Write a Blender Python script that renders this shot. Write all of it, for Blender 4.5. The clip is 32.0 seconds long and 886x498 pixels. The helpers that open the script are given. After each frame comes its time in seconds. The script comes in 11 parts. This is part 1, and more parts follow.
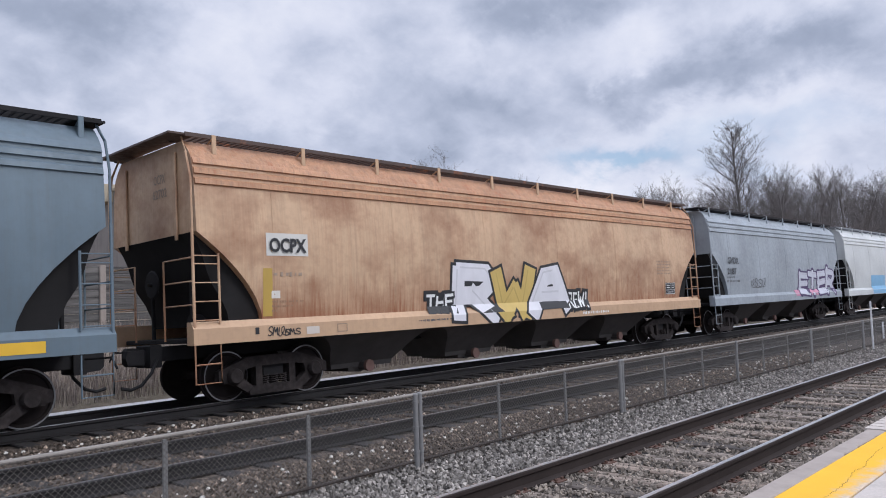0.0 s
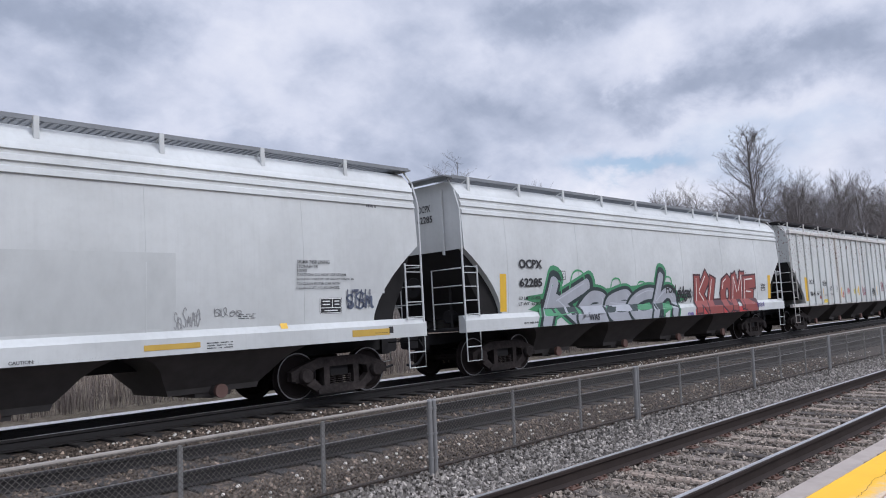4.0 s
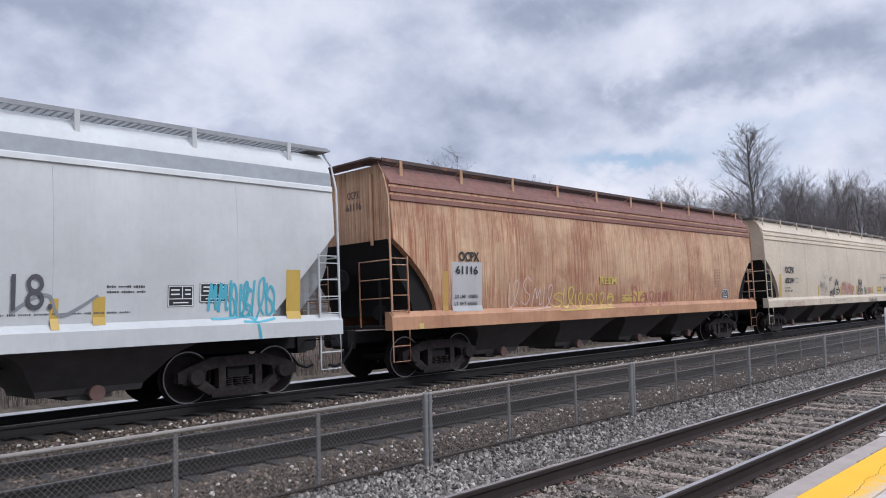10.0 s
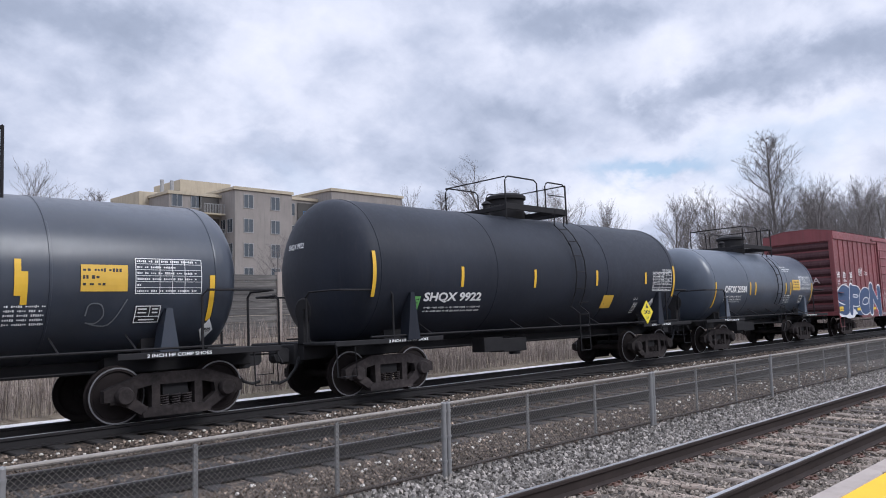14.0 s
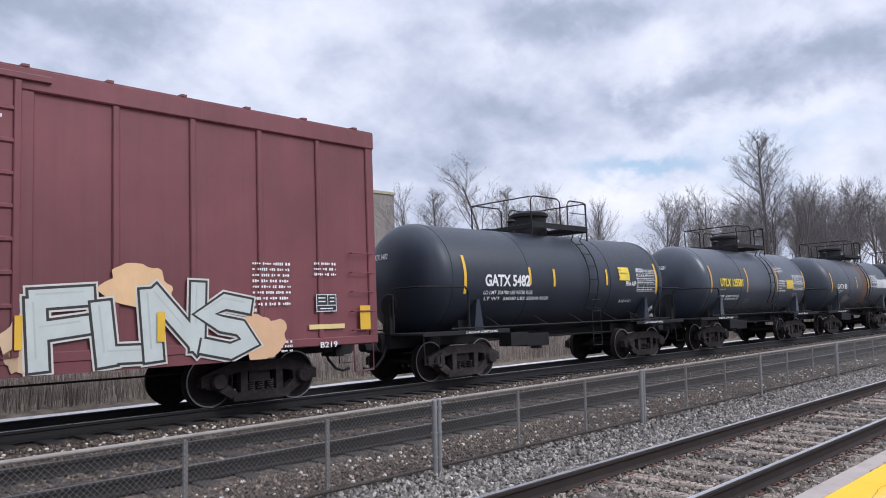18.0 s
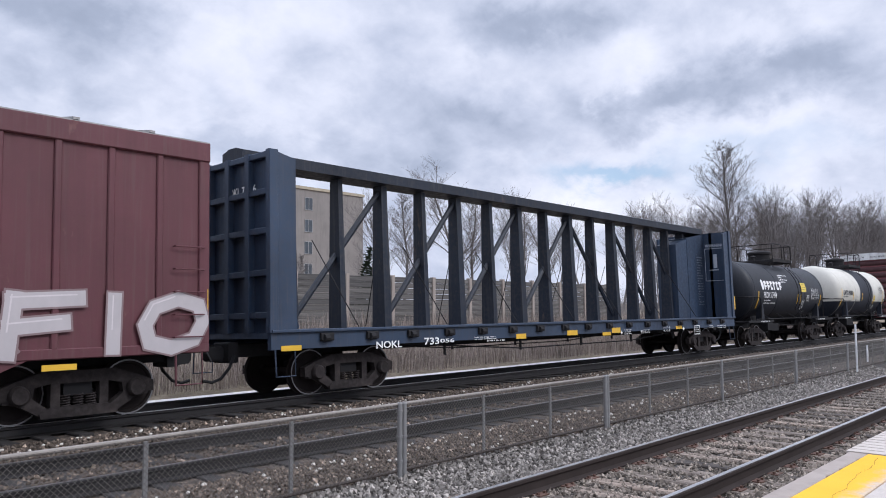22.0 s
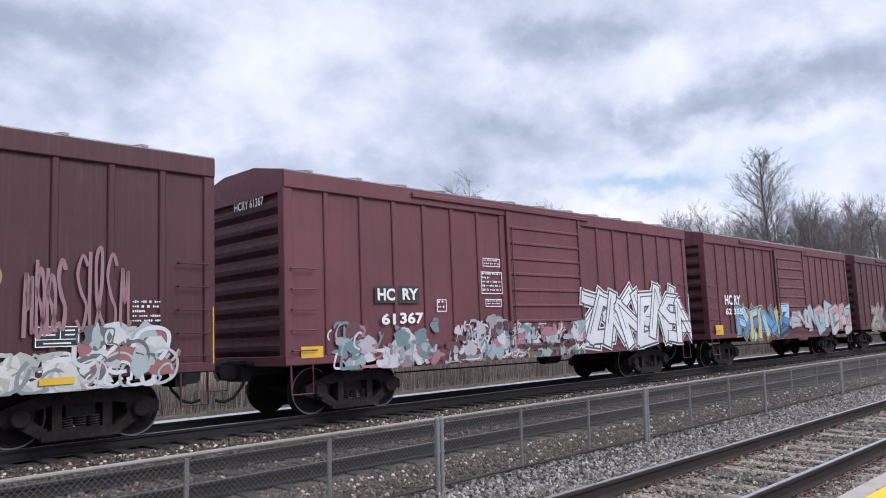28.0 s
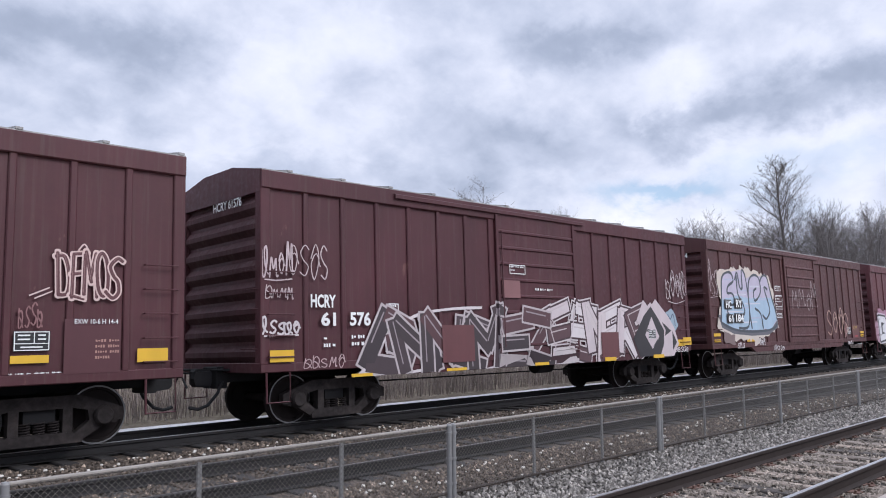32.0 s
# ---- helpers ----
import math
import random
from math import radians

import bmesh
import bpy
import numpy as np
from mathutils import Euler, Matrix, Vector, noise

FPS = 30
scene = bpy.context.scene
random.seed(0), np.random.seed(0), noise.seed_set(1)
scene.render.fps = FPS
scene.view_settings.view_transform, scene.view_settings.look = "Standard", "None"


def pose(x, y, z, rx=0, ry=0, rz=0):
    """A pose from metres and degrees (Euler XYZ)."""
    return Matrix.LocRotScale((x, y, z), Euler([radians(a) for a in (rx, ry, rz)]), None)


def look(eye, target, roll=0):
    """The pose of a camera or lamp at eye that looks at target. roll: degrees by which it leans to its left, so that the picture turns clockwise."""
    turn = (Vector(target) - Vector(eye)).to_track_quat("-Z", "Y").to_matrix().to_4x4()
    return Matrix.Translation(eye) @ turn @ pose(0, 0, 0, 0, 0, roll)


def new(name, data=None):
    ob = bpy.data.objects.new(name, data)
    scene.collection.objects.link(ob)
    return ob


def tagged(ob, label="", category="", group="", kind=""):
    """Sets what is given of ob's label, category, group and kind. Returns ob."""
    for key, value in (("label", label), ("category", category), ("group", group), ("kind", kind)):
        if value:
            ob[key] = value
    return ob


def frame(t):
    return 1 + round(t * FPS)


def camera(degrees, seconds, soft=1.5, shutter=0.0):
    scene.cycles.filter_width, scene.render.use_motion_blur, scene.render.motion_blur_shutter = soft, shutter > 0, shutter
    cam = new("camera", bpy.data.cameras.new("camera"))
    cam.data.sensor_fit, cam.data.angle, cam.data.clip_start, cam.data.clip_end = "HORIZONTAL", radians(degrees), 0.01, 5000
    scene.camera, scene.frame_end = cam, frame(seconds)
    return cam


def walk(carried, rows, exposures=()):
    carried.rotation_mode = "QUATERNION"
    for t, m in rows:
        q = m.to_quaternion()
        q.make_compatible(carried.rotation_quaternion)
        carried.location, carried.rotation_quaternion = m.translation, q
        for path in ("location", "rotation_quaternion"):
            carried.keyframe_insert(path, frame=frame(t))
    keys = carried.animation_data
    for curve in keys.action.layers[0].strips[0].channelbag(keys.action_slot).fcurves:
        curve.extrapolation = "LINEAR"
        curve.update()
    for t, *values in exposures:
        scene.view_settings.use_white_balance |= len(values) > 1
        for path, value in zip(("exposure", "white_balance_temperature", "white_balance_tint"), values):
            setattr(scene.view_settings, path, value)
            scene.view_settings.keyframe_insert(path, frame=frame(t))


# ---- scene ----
import mathutils
# One camera held on the platform; x runs along the rails, y across them, z up.
cam = camera(59.94, 32.0, soft=1.0)
EYE = (0.0, 0.0, 1.826)
# seconds, yaw, pitch, roll
TURNS = [
    (0.0, -47.179, 3.606, 1.979),
    (0.5, -47.215, 3.770, 2.067),
    (1.0, -46.914, 3.945, 2.211),
    (1.5, -46.597, 4.043, 2.298),
    (2.0, -46.286, 4.096, 2.276),
    (2.5, -46.105, 4.121, 2.245),
    (3.0, -46.057, 4.131, 2.198),
    (3.5, -46.067, 4.104, 2.115),
    (4.0, -46.143, 4.113, 2.041),
    (4.5, -46.189, 4.118, 1.941),
    (6.5, -47.271, 3.919, 1.467),
    (7.0, -47.667, 3.818, 1.269),
    (7.5, -47.877, 3.711, 1.026),
    (8.0, -47.804, 3.665, 0.907),
    (8.5, -47.411, 3.668, 0.957),
    (9.0, -46.885, 3.678, 1.087),
    (9.5, -46.462, 3.639, 1.150),
    (10.0, -46.340, 3.628, 1.152),
    (10.5, -46.550, 3.588, 1.168),
    (11.0, -46.989, 3.576, 1.213),
    (11.5, -47.281, 3.659, 1.331),
    (12.0, -47.177, 3.824, 1.405),
    (12.5, -46.708, 4.028, 1.470),
    (13.0, -46.001, 4.249, 1.511),
    (13.5, -45.406, 4.361, 1.478),
    (14.0, -44.999, 4.353, 1.295),
    (14.5, -44.825, 4.304, 1.152),
    (16.5, -45.220, 4.154, 0.796),
    (17.0, -45.346, 4.146, 0.819),
    (17.5, -45.480, 4.136, 0.920),
    (18.0, -45.638, 4.100, 0.989),
    (18.5, -45.858, 4.051, 1.113),
    (19.0, -46.195, 3.978, 1.199),
    (19.5, -46.585, 3.920, 1.225),
    (20.0, -47.062, 3.900, 1.166),
    (20.5, -47.399, 3.896, 0.971),
    (21.0, -47.726, 3.953, 0.715),
    (21.5, -47.974, 4.116, 0.458),
    (22.0, -48.068, 4.332, 0.184),
    (22.5, -47.967, 4.613, 0.065),
    (23.0, -47.704, 4.762, -0.013),
    (23.5, -47.164, 4.861, 0.077),
    (24.0, -46.636, 4.899, 0.352),
    (24.5, -46.253, 4.962, 0.651),
    (25.0, -46.067, 5.020, 0.843),
    (25.5, -46.079, 5.084, 0.856),
    (27.5, -45.956, 5.418, 0.980),
    (28.0, -45.454, 5.412, 1.023),
    (28.5, -44.926, 5.453, 1.108),
    (29.0, -44.579, 5.523, 1.142),
    (29.5, -44.362, 5.580, 1.124),
    (30.0, -44.413, 5.621, 1.121),
    (30.5, -44.574, 5.633, 1.110),
    (31.0, -44.714, 5.691, 0.934),
    (31.5, -44.651, 5.799, 0.729),
    (32.0, -44.490, 5.896, 0.474)
]
walk(cam, [(t, pose(*EYE, 90 + p, r, y)) for t, y, p, r in TURNS], [(0.0, 0.0, 6150.0, 12.0), (11.0, 0.0, 6150.0, 12.0), (13.5, 0.2, 6150.0, 12.0), (25.0, 0.2, 6150.0, 12.0), (28.0, 0.26, 6150.0, 12.0), (32.0, 0.24, 6150.0, 12.0)])

# ---- sky, sun ----
SUN_EL, SUN_AZ = 42.0, 155.0
# grey and white masses in the overcast: bearing, height, half width, half height, amount
MASSES = [(18.8, 19.7, 0.143, 0.033, -0.156), (23.8, 17.8, 0.079, 0.031, -0.037), (55.8, 20.6, 0.079, 0.023, -0.138), (52.4, 19.1, 0.064, 0.023, -0.081), (63.7, 14.1, 0.1, 0.025, -0.106), (68.6, 15.0, 0.093, 0.026, -0.1), (73.7, 16.2, 0.093, 0.023, -0.094), (50.1, 14.0, 0.093, 0.028, -0.094), (43.7, 15.6, 0.071, 0.038, -0.056), (31.5, 11.8, 0.086, 0.023, -0.075), (40.2, 10.9, 0.164, 0.025, -0.069), (53.8, 11.9, 0.086, 0.022, -0.062), (20.3, 15.9, 0.064, 0.028, -0.044), (33.6, 20.0, 0.107, 0.038, 0.094), (27.6, 16.4, 0.114, 0.041, 0.05), (21.7, 13.1, 0.143, 0.031, 0.062), (41.2, 21.3, 0.079, 0.028, 0.05), (60.5, 14.8, 0.017, 0.014, 0.075), (65.5, 11.5, 0.107, 0.017, 0.088), (74.5, 12.5, 0.079, 0.023, 0.094), (71.4, 19.0, 0.107, 0.023, 0.075), (61.8, 17.3, 0.086, 0.028, 0.056), (61.4, 7.6, 0.186, 0.023, 0.125), (74.3, 10.1, 0.086, 0.017, 0.075), (36.9, 14.8, 0.086, 0.025, 0.037), (48.0, 18.1, 0.079, 0.025, 0.037)]


def build_sky():
    w = bpy.data.worlds.new("overcast_sky")
    scene.world = w
    w.use_nodes = True
    nt = w.node_tree
    nt.nodes.clear()
    N, Lk = nt.nodes.new, nt.links.new
    out, bg = N("ShaderNodeOutputWorld"), N("ShaderNodeBackground")
    sky = N("ShaderNodeTexSky")
    sky.sky_type, sky.sun_disc = "NISHITA", False
    sky.sun_elevation, sky.sun_rotation = radians(SUN_EL), radians(SUN_AZ)
    tc, sep = N("ShaderNodeTexCoord"), N("ShaderNodeSeparateXYZ")
    Lk(tc.outputs["Generated"], sep.inputs[0])

    def m(op, a, b=None, clamp=False):
        n = N("ShaderNodeMath")
        n.operation, n.use_clamp = op, clamp
        for i, v in enumerate((a, b)):
            if v is None:
                continue
            if isinstance(v, (int, float)):
                n.inputs[i].default_value = v
            else:
                Lk(v, n.inputs[i])
        return n.outputs[0]

    den = m("ADD", m("MAXIMUM", sep.outputs[2], 0.0), 0.55)
    comb = N("ShaderNodeCombineXYZ")
    Lk(m("DIVIDE", sep.outputs[0], den), comb.inputs[0])
    Lk(m("DIVIDE", sep.outputs[1], den), comb.inputs[1])

    def noise(scale, detail, rough, dist, off):
        mp, n = N("ShaderNodeMapping"), N("ShaderNodeTexNoise")
        mp.inputs["Location"].default_value = off
        Lk(comb.outputs[0], mp.inputs[0])
        Lk(mp.outputs[0], n.inputs["Vector"])
        n.inputs["Scale"].default_value, n.inputs["Detail"].default_value = scale, detail
        n.inputs["Roughness"].default_value, n.inputs["Distortion"].default_value = rough, dist
        return n.outputs["Fac"]

    def ramp(fac, stops):
        r = N("ShaderNodeValToRGB")
        e = r.color_ramp.elements
        while len(e) < len(stops):
            e.new(0.5)
        for el, (p, c) in zip(e, stops):
            el.position, el.color = p, (*c, 1)
        Lk(fac, r.inputs[0])
        return r.outputs[0]

    big = noise(3.0, 8, 0.52, 0.2, (3.1, 7.7, 0))
    fine = noise(8.5, 8, 0.52, 0.15, (11.0, 2.0, 0))
    puff = noise(15.0, 9, 0.62, 0.3, (5.0, 9.0, 0))
    both = m("ADD", 0.112, m("ADD", m("ADD", m("MULTIPLY", big, 0.34), m("MULTIPLY", fine, 0.27)), m("MULTIPLY", puff, 0.13)))
    # ragged edges: the masses are bent by the same turbulence
    bend_u = m("MULTIPLY", m("SUBTRACT", noise(6.0, 7, 0.6, 0.2, (1.0, 3.0, 0)), 0.5), 0.22)
    bend_w = m("MULTIPLY", m("SUBTRACT", noise(7.0, 7, 0.6, 0.2, (8.0, 1.0, 0)), 0.5), 0.11)

    def mass(az, el, wide, high, amount):
        """A soft cloud mass round a bearing (degrees from straight ahead, to the right) and a height."""
        d = (math.sin(radians(az)) * math.cos(radians(el)), math.cos(radians(az)) * math.cos(radians(el)), math.sin(radians(el)))
        r = (math.cos(radians(az)), -math.sin(radians(az)), 0.0)
        u = m("ADD", bend_u, m("ADD", m("MULTIPLY", sep.outputs[0], r[0]), m("MULTIPLY", sep.outputs[1], r[1])))
        w = m("ADD", bend_w, m("SUBTRACT", sep.outputs[2], d[2]))
        q = m("ADD", m("POWER", m("ABSOLUTE", m("DIVIDE", u, wide)), 2.0), m("POWER", m("ABSOLUTE", m("DIVIDE", w, high)), 2.0))
        front = m("GREATER_THAN", m("ADD", m("MULTIPLY", sep.outputs[0], d[0]), m("MULTIPLY", sep.outputs[1], d[1])), 0.0)
        return m("MULTIPLY", m("MULTIPLY", m("EXPONENT", m("MULTIPLY", q, -1.0)), front), amount)

    for spec in MASSES:
        both = m("ADD", both, mass(*spec))
    cloud = ramp(both, [(0.22, (0.27, 0.31, 0.40)), (0.36, (0.38, 0.425, 0.53)), (0.45, (0.53, 0.57, 0.68)), (0.53, (0.69, 0.715, 0.81)), (0.64, (0.84, 0.845, 0.90))])
    gap = ramp(noise(2.3, 5, 0.5, 0.4, (0.4, 4.2, 0)), [(0.60, (0, 0, 0)), (0.70, (1, 1, 1))])
    blue = N("ShaderNodeVectorMath")
    blue.operation = "SCALE"
    blue.inputs["Scale"].default_value = 0.14
    Lk(sky.outputs[0], blue.inputs[0])
    gap = m("ADD", m("MULTIPLY", gap, 0.25), m("ADD", mass(60.3, 9.8, 0.075, 0.011, 1.2), mass(70.6, 11.0, 0.10, 0.016, 0.35)), True)
    mx = N("ShaderNodeMix")
    mx.data_type = "RGBA"
    Lk(m("MULTIPLY", gap, 0.8), mx.inputs["Factor"])
    Lk(cloud, mx.inputs["A"])
    Lk(blue.outputs[0], mx.inputs["B"])
    # an overcast sky grows brighter towards the zenith
    lift = m("ADD", 1.0, m("MULTIPLY", m("MAXIMUM", m("SUBTRACT", sep.outputs[2], 0.42), 0.0), 3.2))
    up = N("ShaderNodeVectorMath")
    up.operation = "SCALE"
    Lk(mx.outputs["Result"], up.inputs[0])
    Lk(lift, up.inputs["Scale"])
    Lk(up.outputs[0], bg.inputs[0])
    bg.inputs[1].default_value = 1.0
    Lk(bg.outputs[0], out.inputs[0])


build_sky()
sun = new("sun", bpy.data.lights.new("sun", "SUN"))
sun.data.energy, sun.data.angle, sun.data.color = 1.6, radians(25), (1.0, 0.985, 0.965)
sun.matrix_basis = look((0, 0, 50), (-50 * math.sin(radians(25)), 50 * math.cos(radians(25)), 50 - 50 * math.tan(radians(SUN_EL))))

# ---- materials ----
MATS = {}


class Mat:
    """A small builder of node materials."""

    def __init__(self, name, rough=0.6, metal=0.0, spec=0.5):
        self.m = bpy.data.materials.new(name)
        self.m.use_nodes = True
        self.nt = self.m.node_tree
        self.b = self.nt.nodes["Principled BSDF"]
        self.b.inputs["Roughness"].default_value, self.b.inputs["Metallic"].default_value = rough, metal
        self.b.inputs["Specular IOR Level"].default_value = spec
        self.tc = self.nt.nodes.new("ShaderNodeTexCoord")

    def noise(self, scale, stretch=(1, 1, 1), off=(0, 0, 0), detail=5, rough=0.6):
        mp, n = self.nt.nodes.new("ShaderNodeMapping"), self.nt.nodes.new("ShaderNodeTexNoise")
        mp.inputs["Scale"].default_value, mp.inputs["Location"].default_value = stretch, off
        self.nt.links.new(self.tc.outputs["Object"], mp.inputs[0])
        self.nt.links.new(mp.outputs[0], n.inputs["Vector"])
        n.inputs["Scale"].default_value, n.inputs["Detail"].default_value, n.inputs["Roughness"].default_value = scale, detail, rough
        return n.outputs["Fac"]

    def ramp(self, fac, stops):
        r = self.nt.nodes.new("ShaderNodeValToRGB")
        e = r.color_ramp.elements
        while len(e) < len(stops):
            e.new(0.5)
        for el, (p, c) in zip(e, stops):
            el.position = p
            el.color = (*c, 1) if not isinstance(c, (int, float)) else (c, c, c, 1)
        self.nt.links.new(fac, r.inputs[0])
        return r.outputs[0]

    def mix(self, fac, a, b, mode="MIX"):
        n = self.nt.nodes.new("ShaderNodeMix")
        n.data_type, n.blend_type = "RGBA", mode
        for key, v in (("Factor", fac), ("A", a), ("B", b)):
            if isinstance(v, (int, float)):
                n.inputs[key].default_value = v if key == "Factor" else (v, v, v, 1)
            elif isinstance(v, tuple):
                n.inputs[key].default_value = (*v, 1)
            else:
                self.nt.links.new(v, n.inputs[key])
        return n.outputs["Result"]

    def scaled(self, v, by):
        n = self.nt.nodes.new("ShaderNodeMath")
        n.operation = "MULTIPLY"
        self.nt.links.new(v, n.inputs[0])
        n.inputs[1].default_value = by
        return n.outputs[0]

    def rand(self):
        return self.nt.nodes.new("ShaderNodeObjectInfo").outputs["Random"]

    def island(self):
        return self.nt.nodes.new("ShaderNodeNewGeometry").outputs["Random Per Island"]

    def color(self, c):
        if isinstance(c, tuple):
            self.b.inputs["Base Color"].default_value = (*c, 1)
        else:
            self.nt.links.new(c, self.b.inputs["Base Color"])
        return self

    def roughness(self, c):
        self.nt.links.new(c, self.b.inputs["Roughness"])
        return self

    def bump(self, h, strength=0.3, dist=0.01):
        n = self.nt.nodes.new("ShaderNodeBump")
        n.inputs["Strength"].default_value, n.inputs["Distance"].default_value = strength, dist
        self.nt.links.new(h, n.inputs["Height"])
        self.nt.links.new(n.outputs[0], self.b.inputs["Normal"])
        return self


def dim(c, k):
    return tuple(min(1.0, x * k) for x in c)


def paint(name, base, rust=0.0, rust_col=(0.20, 0.075, 0.035), streak=0.25, dirt=0.3, rough=0.5, seed=0.0, fade=1.25, runs=0.0, mottle=0.2, spec=0.4, low=0.0, patchy=0.0, chips=0.0):
    """Weathered car paint: faded patches, vertical run-off streaks, spots of rust."""
    if name in MATS:
        return MATS[name]
    k = Mat(name, rough, 0.0, spec)
    o = (seed * 13.7, seed * 5.1, seed * 3.3)
    patch = k.noise(0.55, off=o)
    run = k.noise(1.0, (5.0, 5.0, 0.22), o, 6, 0.65)
    fine = k.noise(1.0, (16.0, 16.0, 0.6), o, 5, 0.6)
    grain = k.noise(9.0, off=o, detail=4)
    c = k.mix(k.ramp(patch, [(0.35, 0.0), (0.68, 1.0)]), dim(base, 0.9), dim(base, fade))
    c = k.mix(k.mix(1.0, k.ramp(run, [(0.47, 0.0), (0.70, streak)]), 1.0, "MULTIPLY"), c, dim(base, 0.55))
    c = k.mix(k.ramp(fine, [(0.52, 0.0), (0.75, streak * 0.8)]), c, (0.12, 0.10, 0.085))
    c = k.mix(k.ramp(grain, [(0.45, 0.0), (0.8, dirt * 0.5)]), c, (0.16, 0.13, 0.11))
    if rust > 0:
        spots = k.noise(2.2, (1.2, 1.2, 0.3 if runs else 0.45), (o[1], o[0], 4), 7, 0.7)
        c = k.mix(k.ramp(spots, [(0.66 - 0.22 * rust, 0.0), (0.74 - 0.12 * rust, 1.0)]), c, k.mix(grain, rust_col, dim(rust_col, 2.1)))
    if runs > 0:
        # rust washed down the side in fine lines, gathered in broad sheets
        lines = k.noise(1.0, (26.0, 26.0, 0.28), o, 5, 0.7)
        sheets = k.noise(0.8, (1.4, 1.4, 0.35), (o[2], o[0], 2), 4, 0.6)
        amount = k.mix(1.0, k.ramp(lines, [(0.40, 0.0), (0.62, runs)]), k.ramp(sheets, [(0.34, 0.25), (0.62, 1.0)]), "MULTIPLY")
        c = k.mix(amount, c, dim(rust_col, 1.25))
    if patchy > 0:
        # soft clouded rust, in broad patches
        cl = k.noise(0.9, (0.8, 0.8, 1.0), (o[0] + 3, o[2], 7), 7, 0.62)
        c = k.mix(k.ramp(cl, [(0.44, 0.0), (0.66, patchy)]), c, dim(rust_col, 0.8))
    if chips > 0:
        # flakes of lost paint, thickest towards the top, and brown sheets run down between the posts
        h = k.nt.nodes.new("ShaderNodeSeparateXYZ")
        k.nt.links.new(k.tc.outputs["Object"], h.inputs[0])
        m = k.nt.nodes.new("ShaderNodeMath")
        m.operation = "MULTIPLY_ADD"
        k.nt.links.new(k.noise(0.5, (1, 1, 1), (o[0], 1, 5), 4, 0.6), m.inputs[0])
        m.inputs[1].default_value = 5.0
        k.nt.links.new(h.outputs[2], m.inputs[2])
        where = k.ramp(k.scaled(m.outputs[0], 0.125), [(0.62, 0.0), (0.80, chips)])
        flakes = k.ramp(k.noise(13.0, (1, 1, 0.8), o, 3, 0.5), [(0.60, 0.0), (0.625, 1.0)])
        sheet = k.ramp(k.noise(1.0, (1.1, 1.1, 0.06), (o[1], 4, 2), 5, 0.6), [(0.58, 0.0), (0.72, 0.75)])
        c = k.mix(sheet, c, k.mix(run, (0.36, 0.22, 0.13), (0.50, 0.38, 0.27)))
        c = k.mix(k.mix(1.0, where, flakes, "MULTIPLY"), c, (0.13, 0.045, 0.032))
    if low > 0:
        # run-off gathered on the lower side, above the sill
        h = k.nt.nodes.new("ShaderNodeSeparateXYZ")
        k.nt.links.new(k.tc.outputs["Object"], h.inputs[0])
        m = k.nt.nodes.new("ShaderNodeMath")
        m.operation = "MULTIPLY_ADD"
        k.nt.links.new(k.noise(1.0, (7.0, 7.0, 0.1), (o[1], 2, o[0]), 6, 0.7), m.inputs[0])
        m.inputs[1].default_value = 2.4
        k.nt.links.new(h.outputs[2], m.inputs[2])
        drip = k.ramp(k.noise(1.0, (13.0, 13.0, 0.15), o, 5, 0.7), [(0.35, 0.25), (0.6, 1.0)])
        wet = k.mix(1.0, k.ramp(k.scaled(m.outputs[0], 0.25), [(0.62, low), (0.86, 0.0)]), drip, "MULTIPLY")
        c = k.mix(wet, c, rust_col)
    k.color(c).roughness(k.ramp(grain, [(0.3, rough - mottle * 0.6), (0.7, min(1.0, rough + mottle))]))
    k.bump(k.noise(1.6, (1, 1, 0.5), o, 3), 0.12, 0.02)
    MATS[name] = k.m
    return k.m


def plain(name, base, rough=0.6, metal=0.0, var=0.25, scale=6.0, bump=0.0, spec=0.4):
    if name in MATS:
        return MATS[name]
    k = Mat(name, rough, metal, spec)
    n = k.noise(scale)
    big = k.noise(scale * 0.13)
    c = k.mix(n, dim(base, 1 - var), dim(base, 1 + var))
    c = k.mix(k.ramp(big, [(0.4, 0.0), (0.7, var)]), c, dim(base, 0.6))
    k.color(c)
    if bump:
        k.bump(k.noise(scale * 2.5), bump, 0.01)
    MATS[name] = k.m
    return k.m


SPRAY = {}


def spray(c):
    """Sprayed or stencilled paint of one colour, slightly uneven."""
    key = tuple(round(x, 3) for x in c)
    if key not in SPRAY:
        k = Mat("paint_marking", 0.5)
        n = k.noise(3.0, (1, 1, 0.6), (c[0] * 9, c[1] * 7, c[2] * 5))
        k.color(k.mix(n, dim(c, 0.78), dim(c, 1.12)))
        SPRAY[key] = k.m
    return SPRAY[key]


